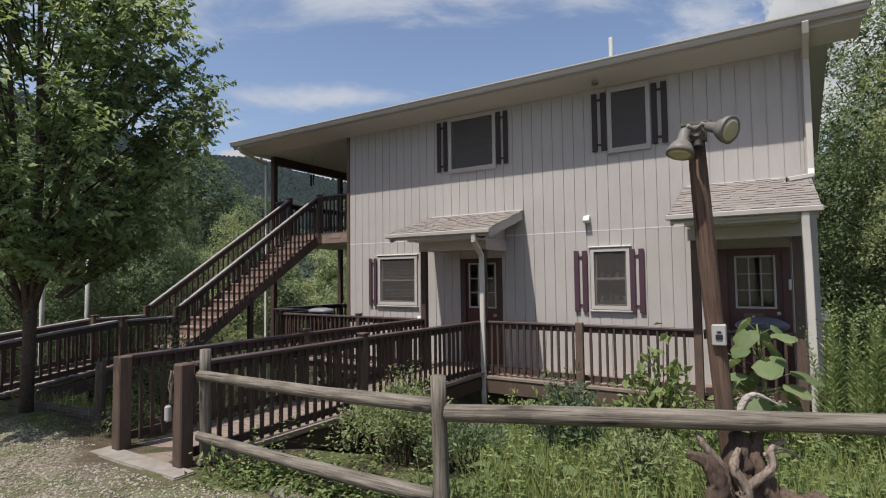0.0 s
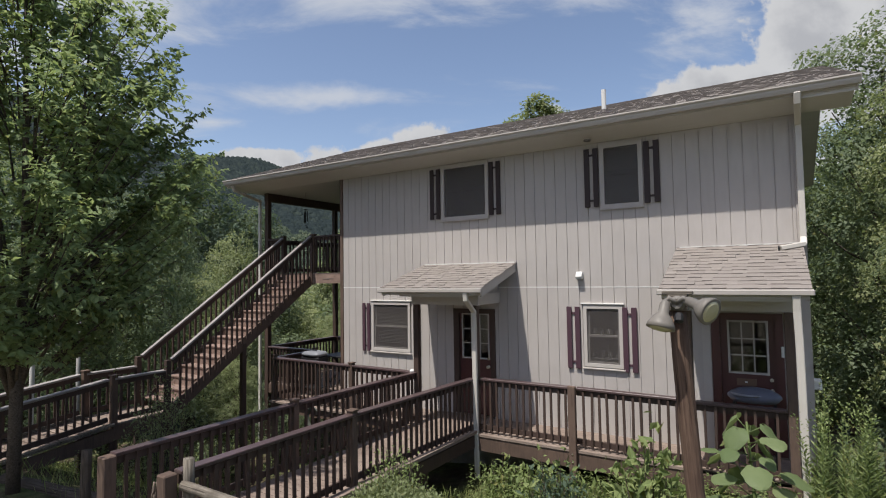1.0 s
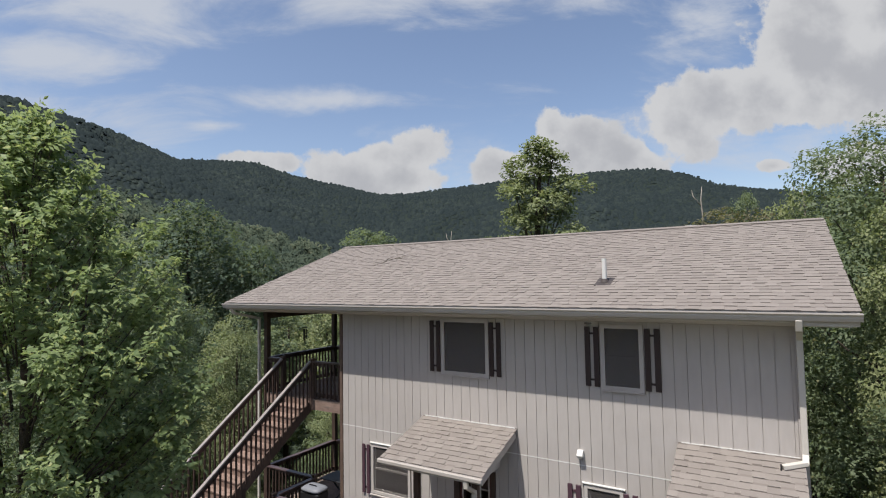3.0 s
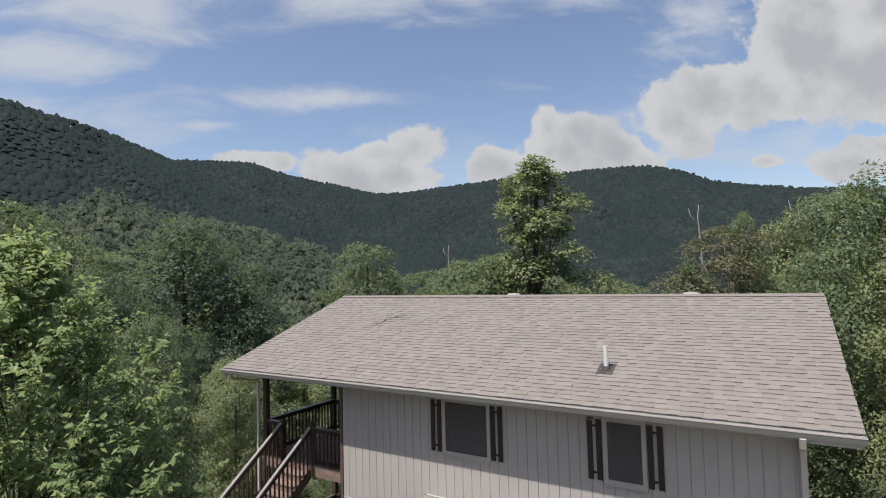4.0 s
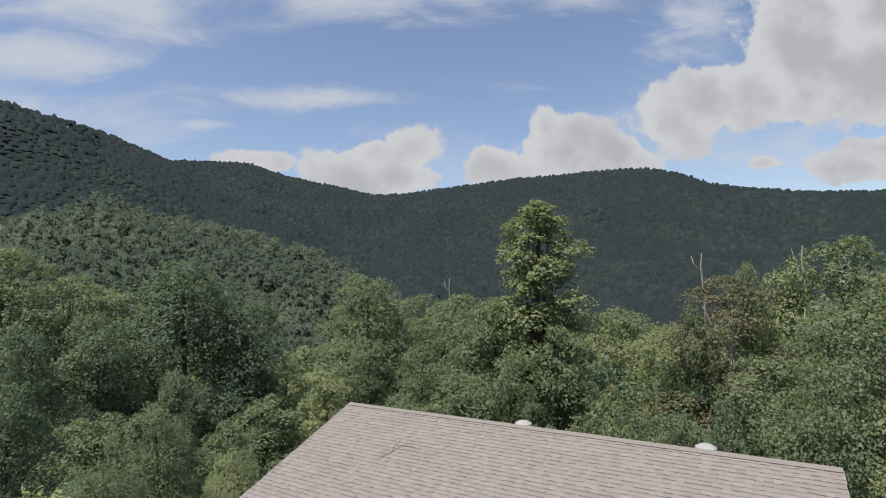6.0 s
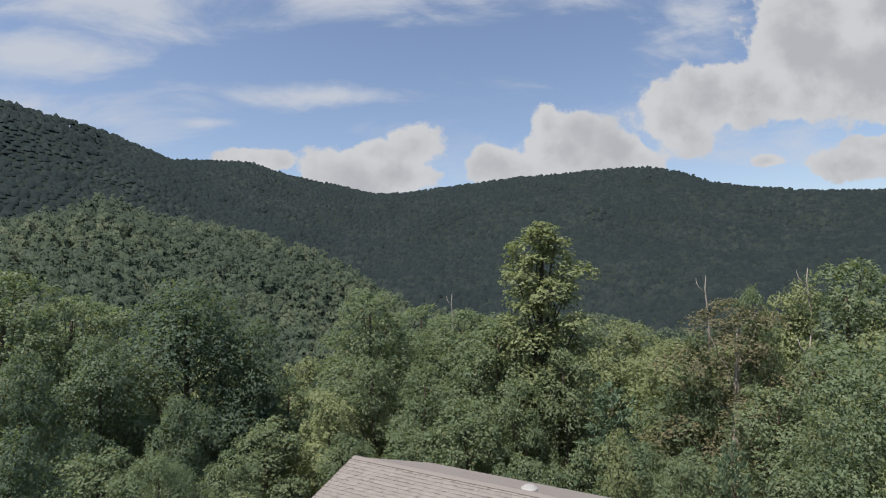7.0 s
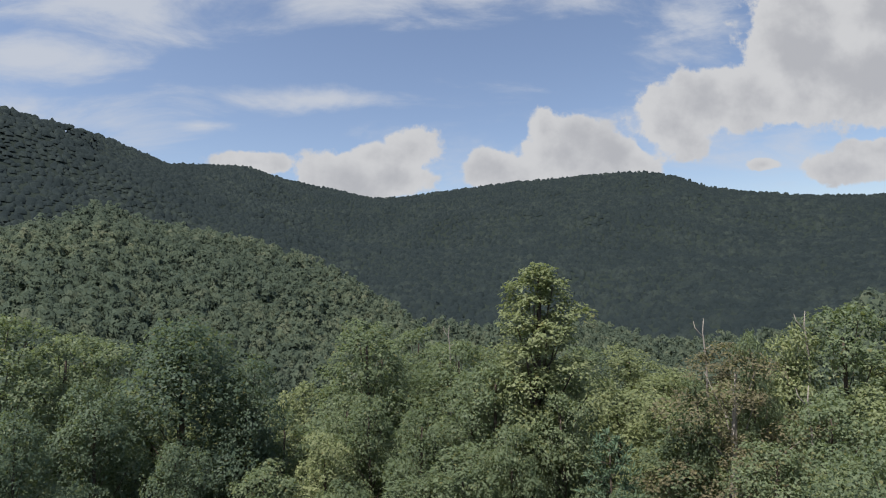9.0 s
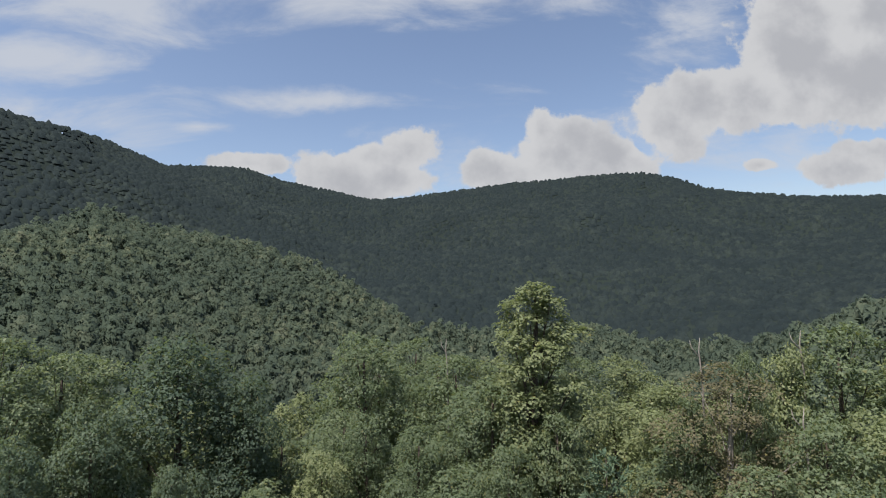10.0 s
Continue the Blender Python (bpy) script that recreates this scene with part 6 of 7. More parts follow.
# ---------------------------------------------------------------- far woods
def sphere(sub):
    bm = bmesh.new()
    bmesh.ops.create_icosphere(bm, subdivisions=sub, radius=1.0)
    dirs = np.array([v.co[:] for v in bm.verts])
    tris = np.array([[v.index for v in f.verts] for f in bm.faces])
    bm.free()
    return dirs, tris[dirs[tris].mean(1)[:, 2] > -0.5]


def dome(seg=7):
    """A rough rounded cap: directions and triangles."""
    v = [(0.0, 0.0, 1.0)]
    for z, r, turn in ((0.62, 0.74, 0.0), (-0.2, 1.0, 0.5)):
        v += [(r * math.cos(2 * math.pi * (j + turn) / seg), r * math.sin(2 * math.pi * (j + turn) / seg), z) for j in range(seg)]
    f = []
    for j in range(seg):
        n = (j + 1) % seg
        f += [(0, 1 + j, 1 + n), (1 + j, 1 + seg + j, 1 + n), (1 + n, 1 + seg + j, 1 + seg + n)]
    return np.array(v), np.array(f)


def crown_spots(rng, r0, r1, gap, grow):
    """Places for trees on the hills, ring by ring: bearing, distance, x, y."""
    r = r0
    while r < r1:
        step = gap * (1 + grow * (r - r0) / (r1 - r0))
        k = int(radians(92) * r / step)
        for j in range(k):
            b = math.degrees(radians(-77) + radians(92) * (j + rng.random()) / k)
            q = r + rng.uniform(-0.6, 0.6) * step
            yield b, q, EYE_X + q * math.sin(radians(b)), EYE_Y + q * math.cos(radians(b))
        r += step * 0.9


def join_woods(name, verts, faces, normals, mat, label):
    me = bpy.data.meshes.new(name)
    me.from_pydata(np.concatenate(verts).tolist(), [], np.concatenate(faces).tolist())
    me.polygons.foreach_set("use_smooth", [True] * len(me.polygons))
    n = np.concatenate(normals)
    me.normals_split_custom_set_from_vertices((n / np.linalg.norm(n, axis=1)[:, None]).tolist())
    tagged(mesh_part(name, me, mat, smooth=True), label, "forest", kind="stuff")


def valley_edge(b):
    """How far the nearer slopes reach, by bearing."""
    return float(np.interp(b, _lb, _lv[:, 3])) + 14


def valley_woods(seed):
    """Trees on the valley slopes: tall uneven crowns of several boughs set with leaf clumps."""
    rng = np.random.default_rng(seed)
    dirs, tris = sphere(1)
    verts, faces, normals, count = [], [], [], 0
    for b, q, x, y in crown_spots(rng, 84, 560, 6.3, 0.3):
        if q > valley_edge(b):
            continue
        g = land(x, y)
        s = rng.uniform(2.3, 4.6) * (1 + 0.15 * q / 400)
        tall = min(9.0, s * rng.uniform(1.2, 2.4))
        c = np.array([x, y, g + tall * 0.45])
        v = c + dirs * (1 + rng.normal(size=len(dirs)) * 0.12)[:, None] * np.array([s, s, tall]) * 0.45
        verts.append(v)
        normals.append(dirs * 0.7 + np.array([0, 0, 0.7]))
        faces.append(tris + count)
        count += len(v)
        boughs, per = 11, (20 if q < 240 else 15)
        bd = unit(rng, boughs)
        bd[:, 2] = np.linspace(-0.1, 1.0, boughs)
        bd[:, :2] *= (1.05 - 0.75 * np.clip(bd[:, 2:], 0, 1) ** 2)
        mid = c + bd * np.array([s, s, tall]) * rng.uniform(0.55, 0.95, (boughs, 1))
        mid = np.repeat(mid, per, axis=0)
        n = len(mid)
        d = unit(rng, n)
        d[:, 2] = np.abs(d[:, 2]) - 0.25
        p = mid + d * s * rng.uniform(0.28, 0.46, n)[:, None]
        w = s * rng.uniform(0.11, 0.23, n)[:, None] * (20 / per) ** 0.5
        e1 = np.cross(d, unit(rng, n)) + rng.normal(size=(n, 3)) * 0.3
        e1 /= np.linalg.norm(e1, axis=1)[:, None]
        e2 = np.cross(d, e1) + rng.normal(size=(n, 3)) * 0.25
        clump = np.stack([p + e1 * w, p - e1 * w * 0.5 + e2 * w, p - (e1 * 0.5 + e2) * w], 1)
        out = d * 0.5 + np.repeat(bd, per, axis=0) * 0.5 + np.array([0, 0, 0.65])
        back = (np.cross(clump[:, 1] - clump[:, 0], clump[:, 2] - clump[:, 0]) * out).sum(1) < 0
        clump[back] = clump[back][:, [0, 2, 1]]
        verts.append(clump.reshape(-1, 3))
        normals.append(np.repeat(out, 3, axis=0))
        faces.append(np.arange(3 * n).reshape(-1, 3) + count)
        count += 3 * n
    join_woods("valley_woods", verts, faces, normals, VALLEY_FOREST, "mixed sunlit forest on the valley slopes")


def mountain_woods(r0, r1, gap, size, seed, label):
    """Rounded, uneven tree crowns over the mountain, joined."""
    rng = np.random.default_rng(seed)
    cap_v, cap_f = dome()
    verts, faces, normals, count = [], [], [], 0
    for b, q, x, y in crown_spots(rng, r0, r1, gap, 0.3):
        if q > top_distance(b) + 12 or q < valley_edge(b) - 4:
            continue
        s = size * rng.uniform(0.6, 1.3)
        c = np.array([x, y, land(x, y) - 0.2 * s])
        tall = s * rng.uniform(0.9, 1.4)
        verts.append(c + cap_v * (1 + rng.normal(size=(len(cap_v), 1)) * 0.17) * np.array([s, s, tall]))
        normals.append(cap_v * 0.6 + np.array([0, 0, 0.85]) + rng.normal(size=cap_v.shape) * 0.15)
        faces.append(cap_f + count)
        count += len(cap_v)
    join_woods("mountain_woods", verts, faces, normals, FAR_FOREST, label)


valley_woods(31)
mountain_woods(270, 760, 5.5, 3.7, 32, "forest covering the mountain flanks, cloud shade in its colour")
mountain_woods(760, 1530, 7.6, 5.0, 33, "forest covering the mountain ridges, cloud shade in its colour")


# ---------------------------------------------------------------- the tree by the path and garden plants
def leafy_tree(x, y, z, seed):
    """A many-stemmed ornamental tree: upright branches set with single pointed leaves."""
    rng = np.random.default_rng(seed)
    t = thing("cherry_tree", x, y, z, "leafy young tree with glossy pointed leaves by the path", "tree")
    bm = bmesh.new()
    tube(bm, [(x, y, z - 0.4), (x + 0.05, y, z + 1.3), (x - 0.05, y + 0.1, z + 3.2), (x, y, z + 7.4)], [0.085, 0.075, 0.055, 0.01], 10, 0.1)
    for a, h in ((0.6, 6.2), (2.6, 6.6), (4.4, 6.0), (5.6, 5.4)):
        o = np.array([math.cos(a), math.sin(a), 0.0])
        tube(bm, [np.array([x, y, z + 1.25]) + o * 0.03, np.array([x, y, z + 2.4]) + o * 0.38, np.array([x, y, z + 4.2]) + o * 0.75, np.array([x, y, z + h]) + o * 0.9], [0.045, 0.04, 0.028, 0.008], 8, 0.1)
    heights, reaches = (2.0, 2.6, 3.3, 4.5, 5.6, 6.5, 7.2, 7.8, 8.2), (1.1, 1.75, 2.1, 2.15, 1.95, 1.55, 1.0, 0.45, 0.1)
    cs, ds, us, ls = [], [], [], []
    for i in range(290):
        zt = 2.0 + 6.2 * (i / 289) ** 0.92
        a = i * 2.399 + rng.uniform(-0.4, 0.4)
        reach = float(np.interp(zt, heights, reaches)) * (rng.uniform(0.45, 1.06) if i % 3 else rng.uniform(0.9, 1.12)) + 0.08
        f = zt / 8.2
        e = np.array([x + math.cos(a) * reach, y + math.sin(a) * reach, z + zt])
        b = np.array([x + math.cos(a) * reach * 0.25, y + math.sin(a) * reach * 0.25, z + max(1.5, zt - (0.2 + 0.9 * f) * (reach + 0.25) * rng.uniform(0.7, 1.2))])
        m = (b + e) / 2 + np.array([0, 0, 0.06 * reach])
        curve = lambda s: b * (1 - s) ** 2 + m * 2 * s * (1 - s) + e * s * s
        tube(bm, [curve(s) for s in (0, 0.35, 0.7, 1.0)], [0.026 * (1.2 - f), 0.016 * (1.2 - f) + 0.003, 0.007, 0.003], 5, cap=False)
        for _ in range(int(6 + 10 * reach)):
            s = 1.0 - 0.75 * rng.random() ** 1.3
            p = curve(s)
            tw = np.array([math.cos(a), math.sin(a), 0.3]) * 0.4 + rng.normal(size=3) * 0.75 + np.array([0, 0, 0.25 + 0.9 * f])
            tw /= np.linalg.norm(tw)
            L = rng.uniform(0.15, 0.58) * (1.1 - 0.4 * s)
            n = int(6 + 15 * L)
            q = np.linspace(0.1, 1.0, n)
            pts = p + tw * (q * L)[:, None]
            pts[:, 2] -= 0.10 * (q * L) ** 2
            side = np.cross(tw, [0, 0, 1.0])
            sg = np.where(np.arange(n) % 2 == 0, 1, -1)[:, None]
            d = side * sg * 0.9 + tw * 0.5 + rng.normal(size=(n, 3)) * 0.3
            d[:, 2] -= 0.55
            cs.append(pts)
            ds.append(d)
            us.append(np.array([-0.1, -0.3, 0.9]) + 0.35 * np.array([math.cos(a), math.sin(a), 0]) + rng.normal(size=(n, 3)) * 0.45)
            ls.append(rng.uniform(0.075, 0.13, n))
    part("trunk", bm, BARK, t, smooth=True)
    ls = np.concatenate(ls)
    leaf_mesh("crown", np.concatenate(cs), np.concatenate(ds), np.concatenate(us), ls, ls * 0.5, LEAF_CHERRY, t, fold=0.12, round_off=(np.concatenate(cs) - np.array([x, y, z + 2.0])) * np.array([0.5, 0.5, 0.15]) + np.array([0, 0, 1.0]), soft=0.68)
    return t


leafy_tree(0.1, -6.4, land(0.1, -6.4), 11)


def big_leaf(bm, at, aim, size, rng):
    """A heart-shaped leaf blade that sags from its stalk."""
    aim = Vector(aim).normalized()
    side = aim.cross(Vector((0, 0, 1))).normalized()
    up_ = side.cross(aim)
    rows = []
    for a, w, back in ((0.0, 0.22, -0.16), (0.12, 0.42, -0.13), (0.28, 0.50, -0.05), (0.46, 0.46, 0.0), (0.62, 0.37, 0.03), (0.76, 0.27, 0.03), (0.90, 0.12, 0.02), (1.0, 0.01, 0.0)):
        row = []
        for b in (-1.0, -0.66, -0.33, 0.0, 0.33, 0.66, 1.0):
            along = a + back * abs(b)
            p = Vector(at) + aim * along * size + side * (b * w * size) + up_ * ((0.10 * abs(b) - 0.16 * b * b - 0.20 * a * a) * size * (0.6 + w)) + up_ * (rng.uniform(-0.02, 0.02) + 0.03 * math.cos(9 * along + 2 * b) * abs(b)) * size + side * (rng.uniform(-0.045, 0.045) * size if abs(b) == 1 else 0)
            row.append(bm.verts.new(p))
        rows.append(row)
    for r, q in zip(rows, rows[1:]):
        for i in range(6):
            bm.faces.new((r[i], r[i + 1], q[i + 1], q[i]))


def big_leaf_plant(x, y, seed, top):
    rng = random.Random(seed)
    z = land(x, y)
    t = thing("large_leaf_plant", x, y, z, "tall weed with broad heart-shaped pale-green leaves", "plant")
    part("stem", tube(bmesh.new(), [(x, y, z - 0.1), (x + 0.05, y, z + 0.6), (x, y, top)], [0.025, 0.02, 0.01], 7), WEED, t, smooth=True)
    for i in range(36):
        f = 0.12 + 0.88 * i / 35
        h = z + (top - z) * f
        a = i * 2.4 + rng.uniform(-0.3, 0.3)
        d = Vector((math.cos(a), math.sin(a), rng.uniform(0.0, 0.3)))
        st = (0.20 + 0.34 * (1 - f)) * rng.uniform(0.5, 1.5)
        e = Vector((x, y, h)) + d * st
        bm = bmesh.new()
        tube(bm, [(x, y, h - 0.08), e], [0.007, 0.004], 5)
        big_leaf(bm, e, d * 0.75 + Vector((0.05, -0.25, rng.uniform(-1.1, -0.05))), rng.uniform(0.15, 0.31) * (1.1 - 0.2 * f), rng)
        part("leaf", bm, BIG_LEAF, t, smooth=True)


big_leaf_plant(8.38, -3.0, 5, 1.22)


def goldenrod(x, y, seed, hgt):
    rng = np.random.default_rng(seed)
    z = land(x, y)
    t = thing("goldenrod", x, y, z, "tall green stalk with narrow leaves and a budding tip", "plant", "tall stalks")
    lean = rng.normal(size=2) * 0.08
    ax = lambda f: np.array([x + lean[0] * f * f, y + lean[1] * f * f, z + hgt * f])
    part("stem", tube(bmesh.new(), [ax(f) for f in np.linspace(0, 1, 5)], [0.006, 0.005, 0.004, 0.003, 0.002], 5), WEED, t)
    n = 120
    f = np.linspace(0.08, 1.0, n)
    a = np.arange(n) * 2.4
    tip = f > 0.78
    c = np.array([ax(v) for v in f])
    d = np.stack([np.cos(a), np.sin(a), np.full(n, 0.85)], 1)
    c = c + d * np.where(tip, rng.uniform(0, 0.07, n), 0)[:, None]
    l = np.where(tip, 0.035, 0.13 * (1.15 - 0.6 * f))
    leaf_mesh("leaves", c, d, np.tile([0, 0, 1.0], (n, 1)) + rng.normal(size=(n, 3)) * 0.3, l, l * np.where(tip, 0.7, 0.22), WEED, t)


rng = random.Random(17)
for i in range(34):
    x, y = rng.uniform(8.95, 10.8), rng.uniform(-3.4, -1.6)
    goldenrod(x, y, 100 + i, rng.uniform(1.1, 1.85))
for i in range(14):
    goldenrod(rng.uniform(8.95, 9.7), rng.uniform(-3.2, -2.4), 150 + i, rng.uniform(1.3, 1.75))


def shrub(x, y, seed, rad, hgt, leaf, mat, label, count=1500):
    rng = np.random.default_rng(seed)
    z = land(x, y)
    t = thing("shrub", x, y, z, label, "shrub", "shrubs")
    bm = bmesh.new()
    cs, ds, us, ls = [], [], [], []
    stems = min(34, max(9, count // 40))
    for i in range(stems):
        a, out = i * 2.4, rad * math.sqrt((i + 0.5) / stems)
        e = np.array([x + math.cos(a) * out, y + math.sin(a) * out, z + hgt * (1.05 - 0.5 * (out / rad) ** 2) * rng.uniform(0.75, 1.1)])
        b = np.array([x + math.cos(a) * out * 0.35, y + math.sin(a) * out * 0.35, z])
        tube(bm, [b, e], [0.012 * min(1.0, hgt), 0.003], 4, cap=False)
        n = count // stems
        s = rng.uniform(0.15, 1.0, n)
        cs.append(b + (e - b) * s[:, None] + rng.normal(size=(n, 3)) * 0.07)
        d = rng.normal(size=(n, 3))
        ds.append(d + np.array([0, 0, 0.4]))
        us.append(np.array([0, 0, 1.0]) + rng.normal(size=(n, 3)) * 0.6)
        ls.append(leaf * rng.uniform(0.6, 1.3, n))
    part("stalk", bm, BARK, t)
    ls = np.concatenate(ls)
    leaf_mesh("foliage", np.concatenate(cs), np.concatenate(ds), np.concatenate(us), ls, ls * 0.5, mat, t)


def dome_shrub(x, y, seed, rad, hgt, leaf, mat, label, count):
    """A rounded shrub: many small leaves over uneven humps, dark and twiggy inside."""
    rng = np.random.default_rng(seed)
    z = land(x, y)
    t = thing("shrub", x, y, z, label, "shrub", "shrubs")
    bm = bmesh.new()
    cs, ns = [], []
    humps = 16
    for i in range(humps):
        a, out = i * 2.4, rad * 0.78 * math.sqrt((i + 0.3) / humps)
        c = np.array([x + math.cos(a) * out, y + math.sin(a) * out, z + hgt * (0.78 - 0.5 * (out / rad) ** 2) * rng.uniform(0.85, 1.15)])
        tube(bm, [(x + math.cos(a) * out * 0.3, y + math.sin(a) * out * 0.3, z - 0.05), c], [0.014, 0.004], 4, cap=False)
        q = unit(rng, count // humps)
        q[:, 2] = np.where(q[:, 2] < -0.3, -q[:, 2], q[:, 2])
        cs.append(c + q * rad * 0.34 * rng.uniform(0.6, 1.15, (len(q), 1)) * np.array([1, 1, 0.8]))
        ns.append(q)
    c, q = np.concatenate(cs), np.concatenate(ns)
    n = len(c)
    part("stalk", bm, BARK, t)
    l = leaf * rng.uniform(0.6, 1.3, n)
    leaf_mesh("foliage", c, np.cross(q, unit(rng, n)) + q * 0.5 + np.array([0, 0, 0.3]), q + np.array([0, 0, 0.6]) + rng.normal(size=(n, 3)) * 0.5, l, l * 0.55, mat, t)


def dock(x, y, seed, size):
    """A rosette of long wavy leaves."""
    rng = random.Random(seed)
    z = land(x, y)
    t = thing("dock_plant", x, y, z, "low weed with long wavy leaves in the garden", "plant", "dock plants")
    for i in range(9):
        a = i * 2.4 + rng.uniform(-0.3, 0.3)
        d = Vector((math.cos(a), math.sin(a), 0.0))
        s = size * rng.uniform(0.7, 1.15)
        rise = rng.uniform(0.5, 1.1)
        bm = bmesh.new()
        side = d.cross(Vector((0, 0, 1)))
        rows = []
        for f in (0.0, 0.2, 0.4, 0.6, 0.8, 1.0):
            w = s * 0.17 * math.sin(math.pi * min(1, 0.08 + f * 0.92)) ** 0.7 + 0.004
            mid = Vector((x, y, z + 0.05)) + d * s * f + Vector((0, 0, s * (rise * f - 0.85 * f * f)))
            rows.append([bm.verts.new(mid + side * w * b + Vector((0, 0, (0.3 * abs(b)) * w + rng.uniform(-0.1, 0.1) * w))) for b in (-1, 0, 1)])
        for r, q in zip(rows, rows[1:]):
            for i2 in range(2):
                bm.faces.new((r[i2], r[i2 + 1], q[i2 + 1], q[i2]))
        part("leaf", bm, BIG_LEAF, t, smooth=True)


rng = random.Random(29)
for i in range(26):
    dock(rng.uniform(8.3, 9.9) if i < 12 else rng.uniform(5.9, 9.5), rng.uniform(-5.2, -3.6), 300 + i, rng.uniform(0.24, 0.42))
shrub(4.62, -4.05, 1, 0.42, 1.15, 0.045, WEED, "upright shrub beside the bridge", 2600)
dome_shrub(5.05, -4.75, 2, 0.72, 0.74, 0.045, LEAF_LIME, "dense small-leaved shrub behind the fence", 5200)
dome_shrub(5.75, -4.65, 3, 0.55, 0.52, 0.045, LEAF, "low dark shrub behind the fence", 3600)
shrub(6.55, -3.7, 4, 0.42, 1.0, 0.075, LEAF_DEEP, "dark leafy bush among the garden grass", 1700)
shrub(7.35, -2.9, 31, 0.42, 1.35, 0.15, WEED, "tall broad-leaved weeds beside the pole", 420)
shrub(6.0, -2.6, 32, 0.40, 0.95, 0.11, WEED, "broad-leaved weeds before the walkway", 520)
shrub(7.6, -3.0, 5, 0.5, 0.75, 0.08, WEED, "pale-leaved shrub before the walkway", 900)
shrub(5.0, -1.75, 21, 0.45, 0.62, 0.09, WEED, "broad-leaved weeds before the walkway", 800)
shrub(6.9, -1.9, 22, 0.55, 0.6, 0.09, WEED, "broad-leaved weeds before the walkway", 900)
shrub(5.8, -2.2, 23, 0.5, 0.5, 0.085, WEED, "broad-leaved weeds before the walkway", 800)
shrub(7.5, -4.6, 24, 0.35, 0.6, 0.06, LEAF_LIME, "small leafy bush behind the fence", 1300)
shrub(6.3, -2.3, 6, 0.45, 0.6, 0.07, WEED, "leafy weed clump before the walkway", 900)
shrub(-0.4, -4.1, 7, 0.6, 1.9, 0.06, LEAF_LIME, "shrub at the foot of the stairs", 2800)
shrub(-2.2, -1.8, 8, 0.7, 0.9, 0.07, LEAF, "bush in the shade of the stairs", 1500)
shrub(-3.2, 0.5, 9, 0.4, 2.2, 0.06, LEAF_DEEP, "ivy climbing round the porch post", 2200)
shrub(-1.9, 0.0, 10, 0.7, 0.8, 0.07, LEAF, "bush beside the side deck", 1500)
shrub(9.8, -0.6, 11, 0.6, 0.8, 0.07, LEAF, "bush at the house corner", 1400)
shrub(4.12, -6.42, 13, 0.10, 0.26, 0.075, WEED, "small seedling at the fence post", 60)
shrub(4.45, -6.45, 19, 0.30, 0.13, 0.05, WEED, "low weeds at the fence post", 260)
shrub(5.6, -6.75, 14, 0.5, 0.16, 0.05, WEED, "low weeds before the fence", 420)
shrub(8.0, -3.9, 15, 0.4, 0.75, 0.08, WEED, "leafy weed clump beside the pole", 700)
shrub(2.1, -6.1, 12, 0.35, 0.35, 0.05, WEED, "small weeds at the gate post", 500)


def meadow(name, count, region, hmin, hmax, width, seed, mat, label, keep):
    """Blades or leaves over a stretch of ground, in one mesh."""
    rng = np.random.default_rng(seed)
    x0, x1, y0, y1 = region
    cs, ds, us, ls = [], [], [], []
    while len(cs) < count:
        x, y = rng.uniform(x0, x1), rng.uniform(y0, y1)
        if not keep(x, y) or noise.noise((x * 1.1, y * 1.1, seed)) < rng.uniform(-0.6, 0.25):
            continue
        cs.append((x, y, land(x, y) - 0.02))
        ds.append((rng.normal() * 0.35, rng.normal() * 0.35, 1.0))
        us.append((rng.normal(), rng.normal(), 0.1))
        ls.append(rng.uniform(hmin, hmax) * (0.6 if y > -2.3 else 1.0))
    ls = np.array(ls)
    ob = leaf_mesh(name, cs, ds, us, ls, np.clip(ls * width, 0.006, 0.09), mat, None)
    tagged(ob, label, "grass", kind="stuff")


garden = lambda x, y: not (2.4 < x < 4.1) and y > -6.35 + 0.35 * noise.noise((x, 0, 0)) and not (x < 6.3 and y < -3.9)
meadow("meadow_grass", 26000, (4.1, 12.5, -6.4, -1.1), 0.12, 0.5, 0.03, 41, GRASS, "tall mixed meadow grass in the garden", garden)
meadow("meadow_grass", 9000, (-9, 2.4, -6.2, 4), 0.1, 0.35, 0.035, 42, GRASS, "grass on the shady slope under the stairs", lambda x, y: y < 0.3 or x < -3.3)
meadow("parking_grass", 9000, (0.5, 8.5, -8.4, -6.3), 0.02, 0.06, 0.10, 43, GRASS, "short grass tufts in the gravel", lambda x, y: not (2.3 < x < 4.0 and y > -7.05) and noise.noise((x * 1.3, y * 1.3, 9)) > -0.05)


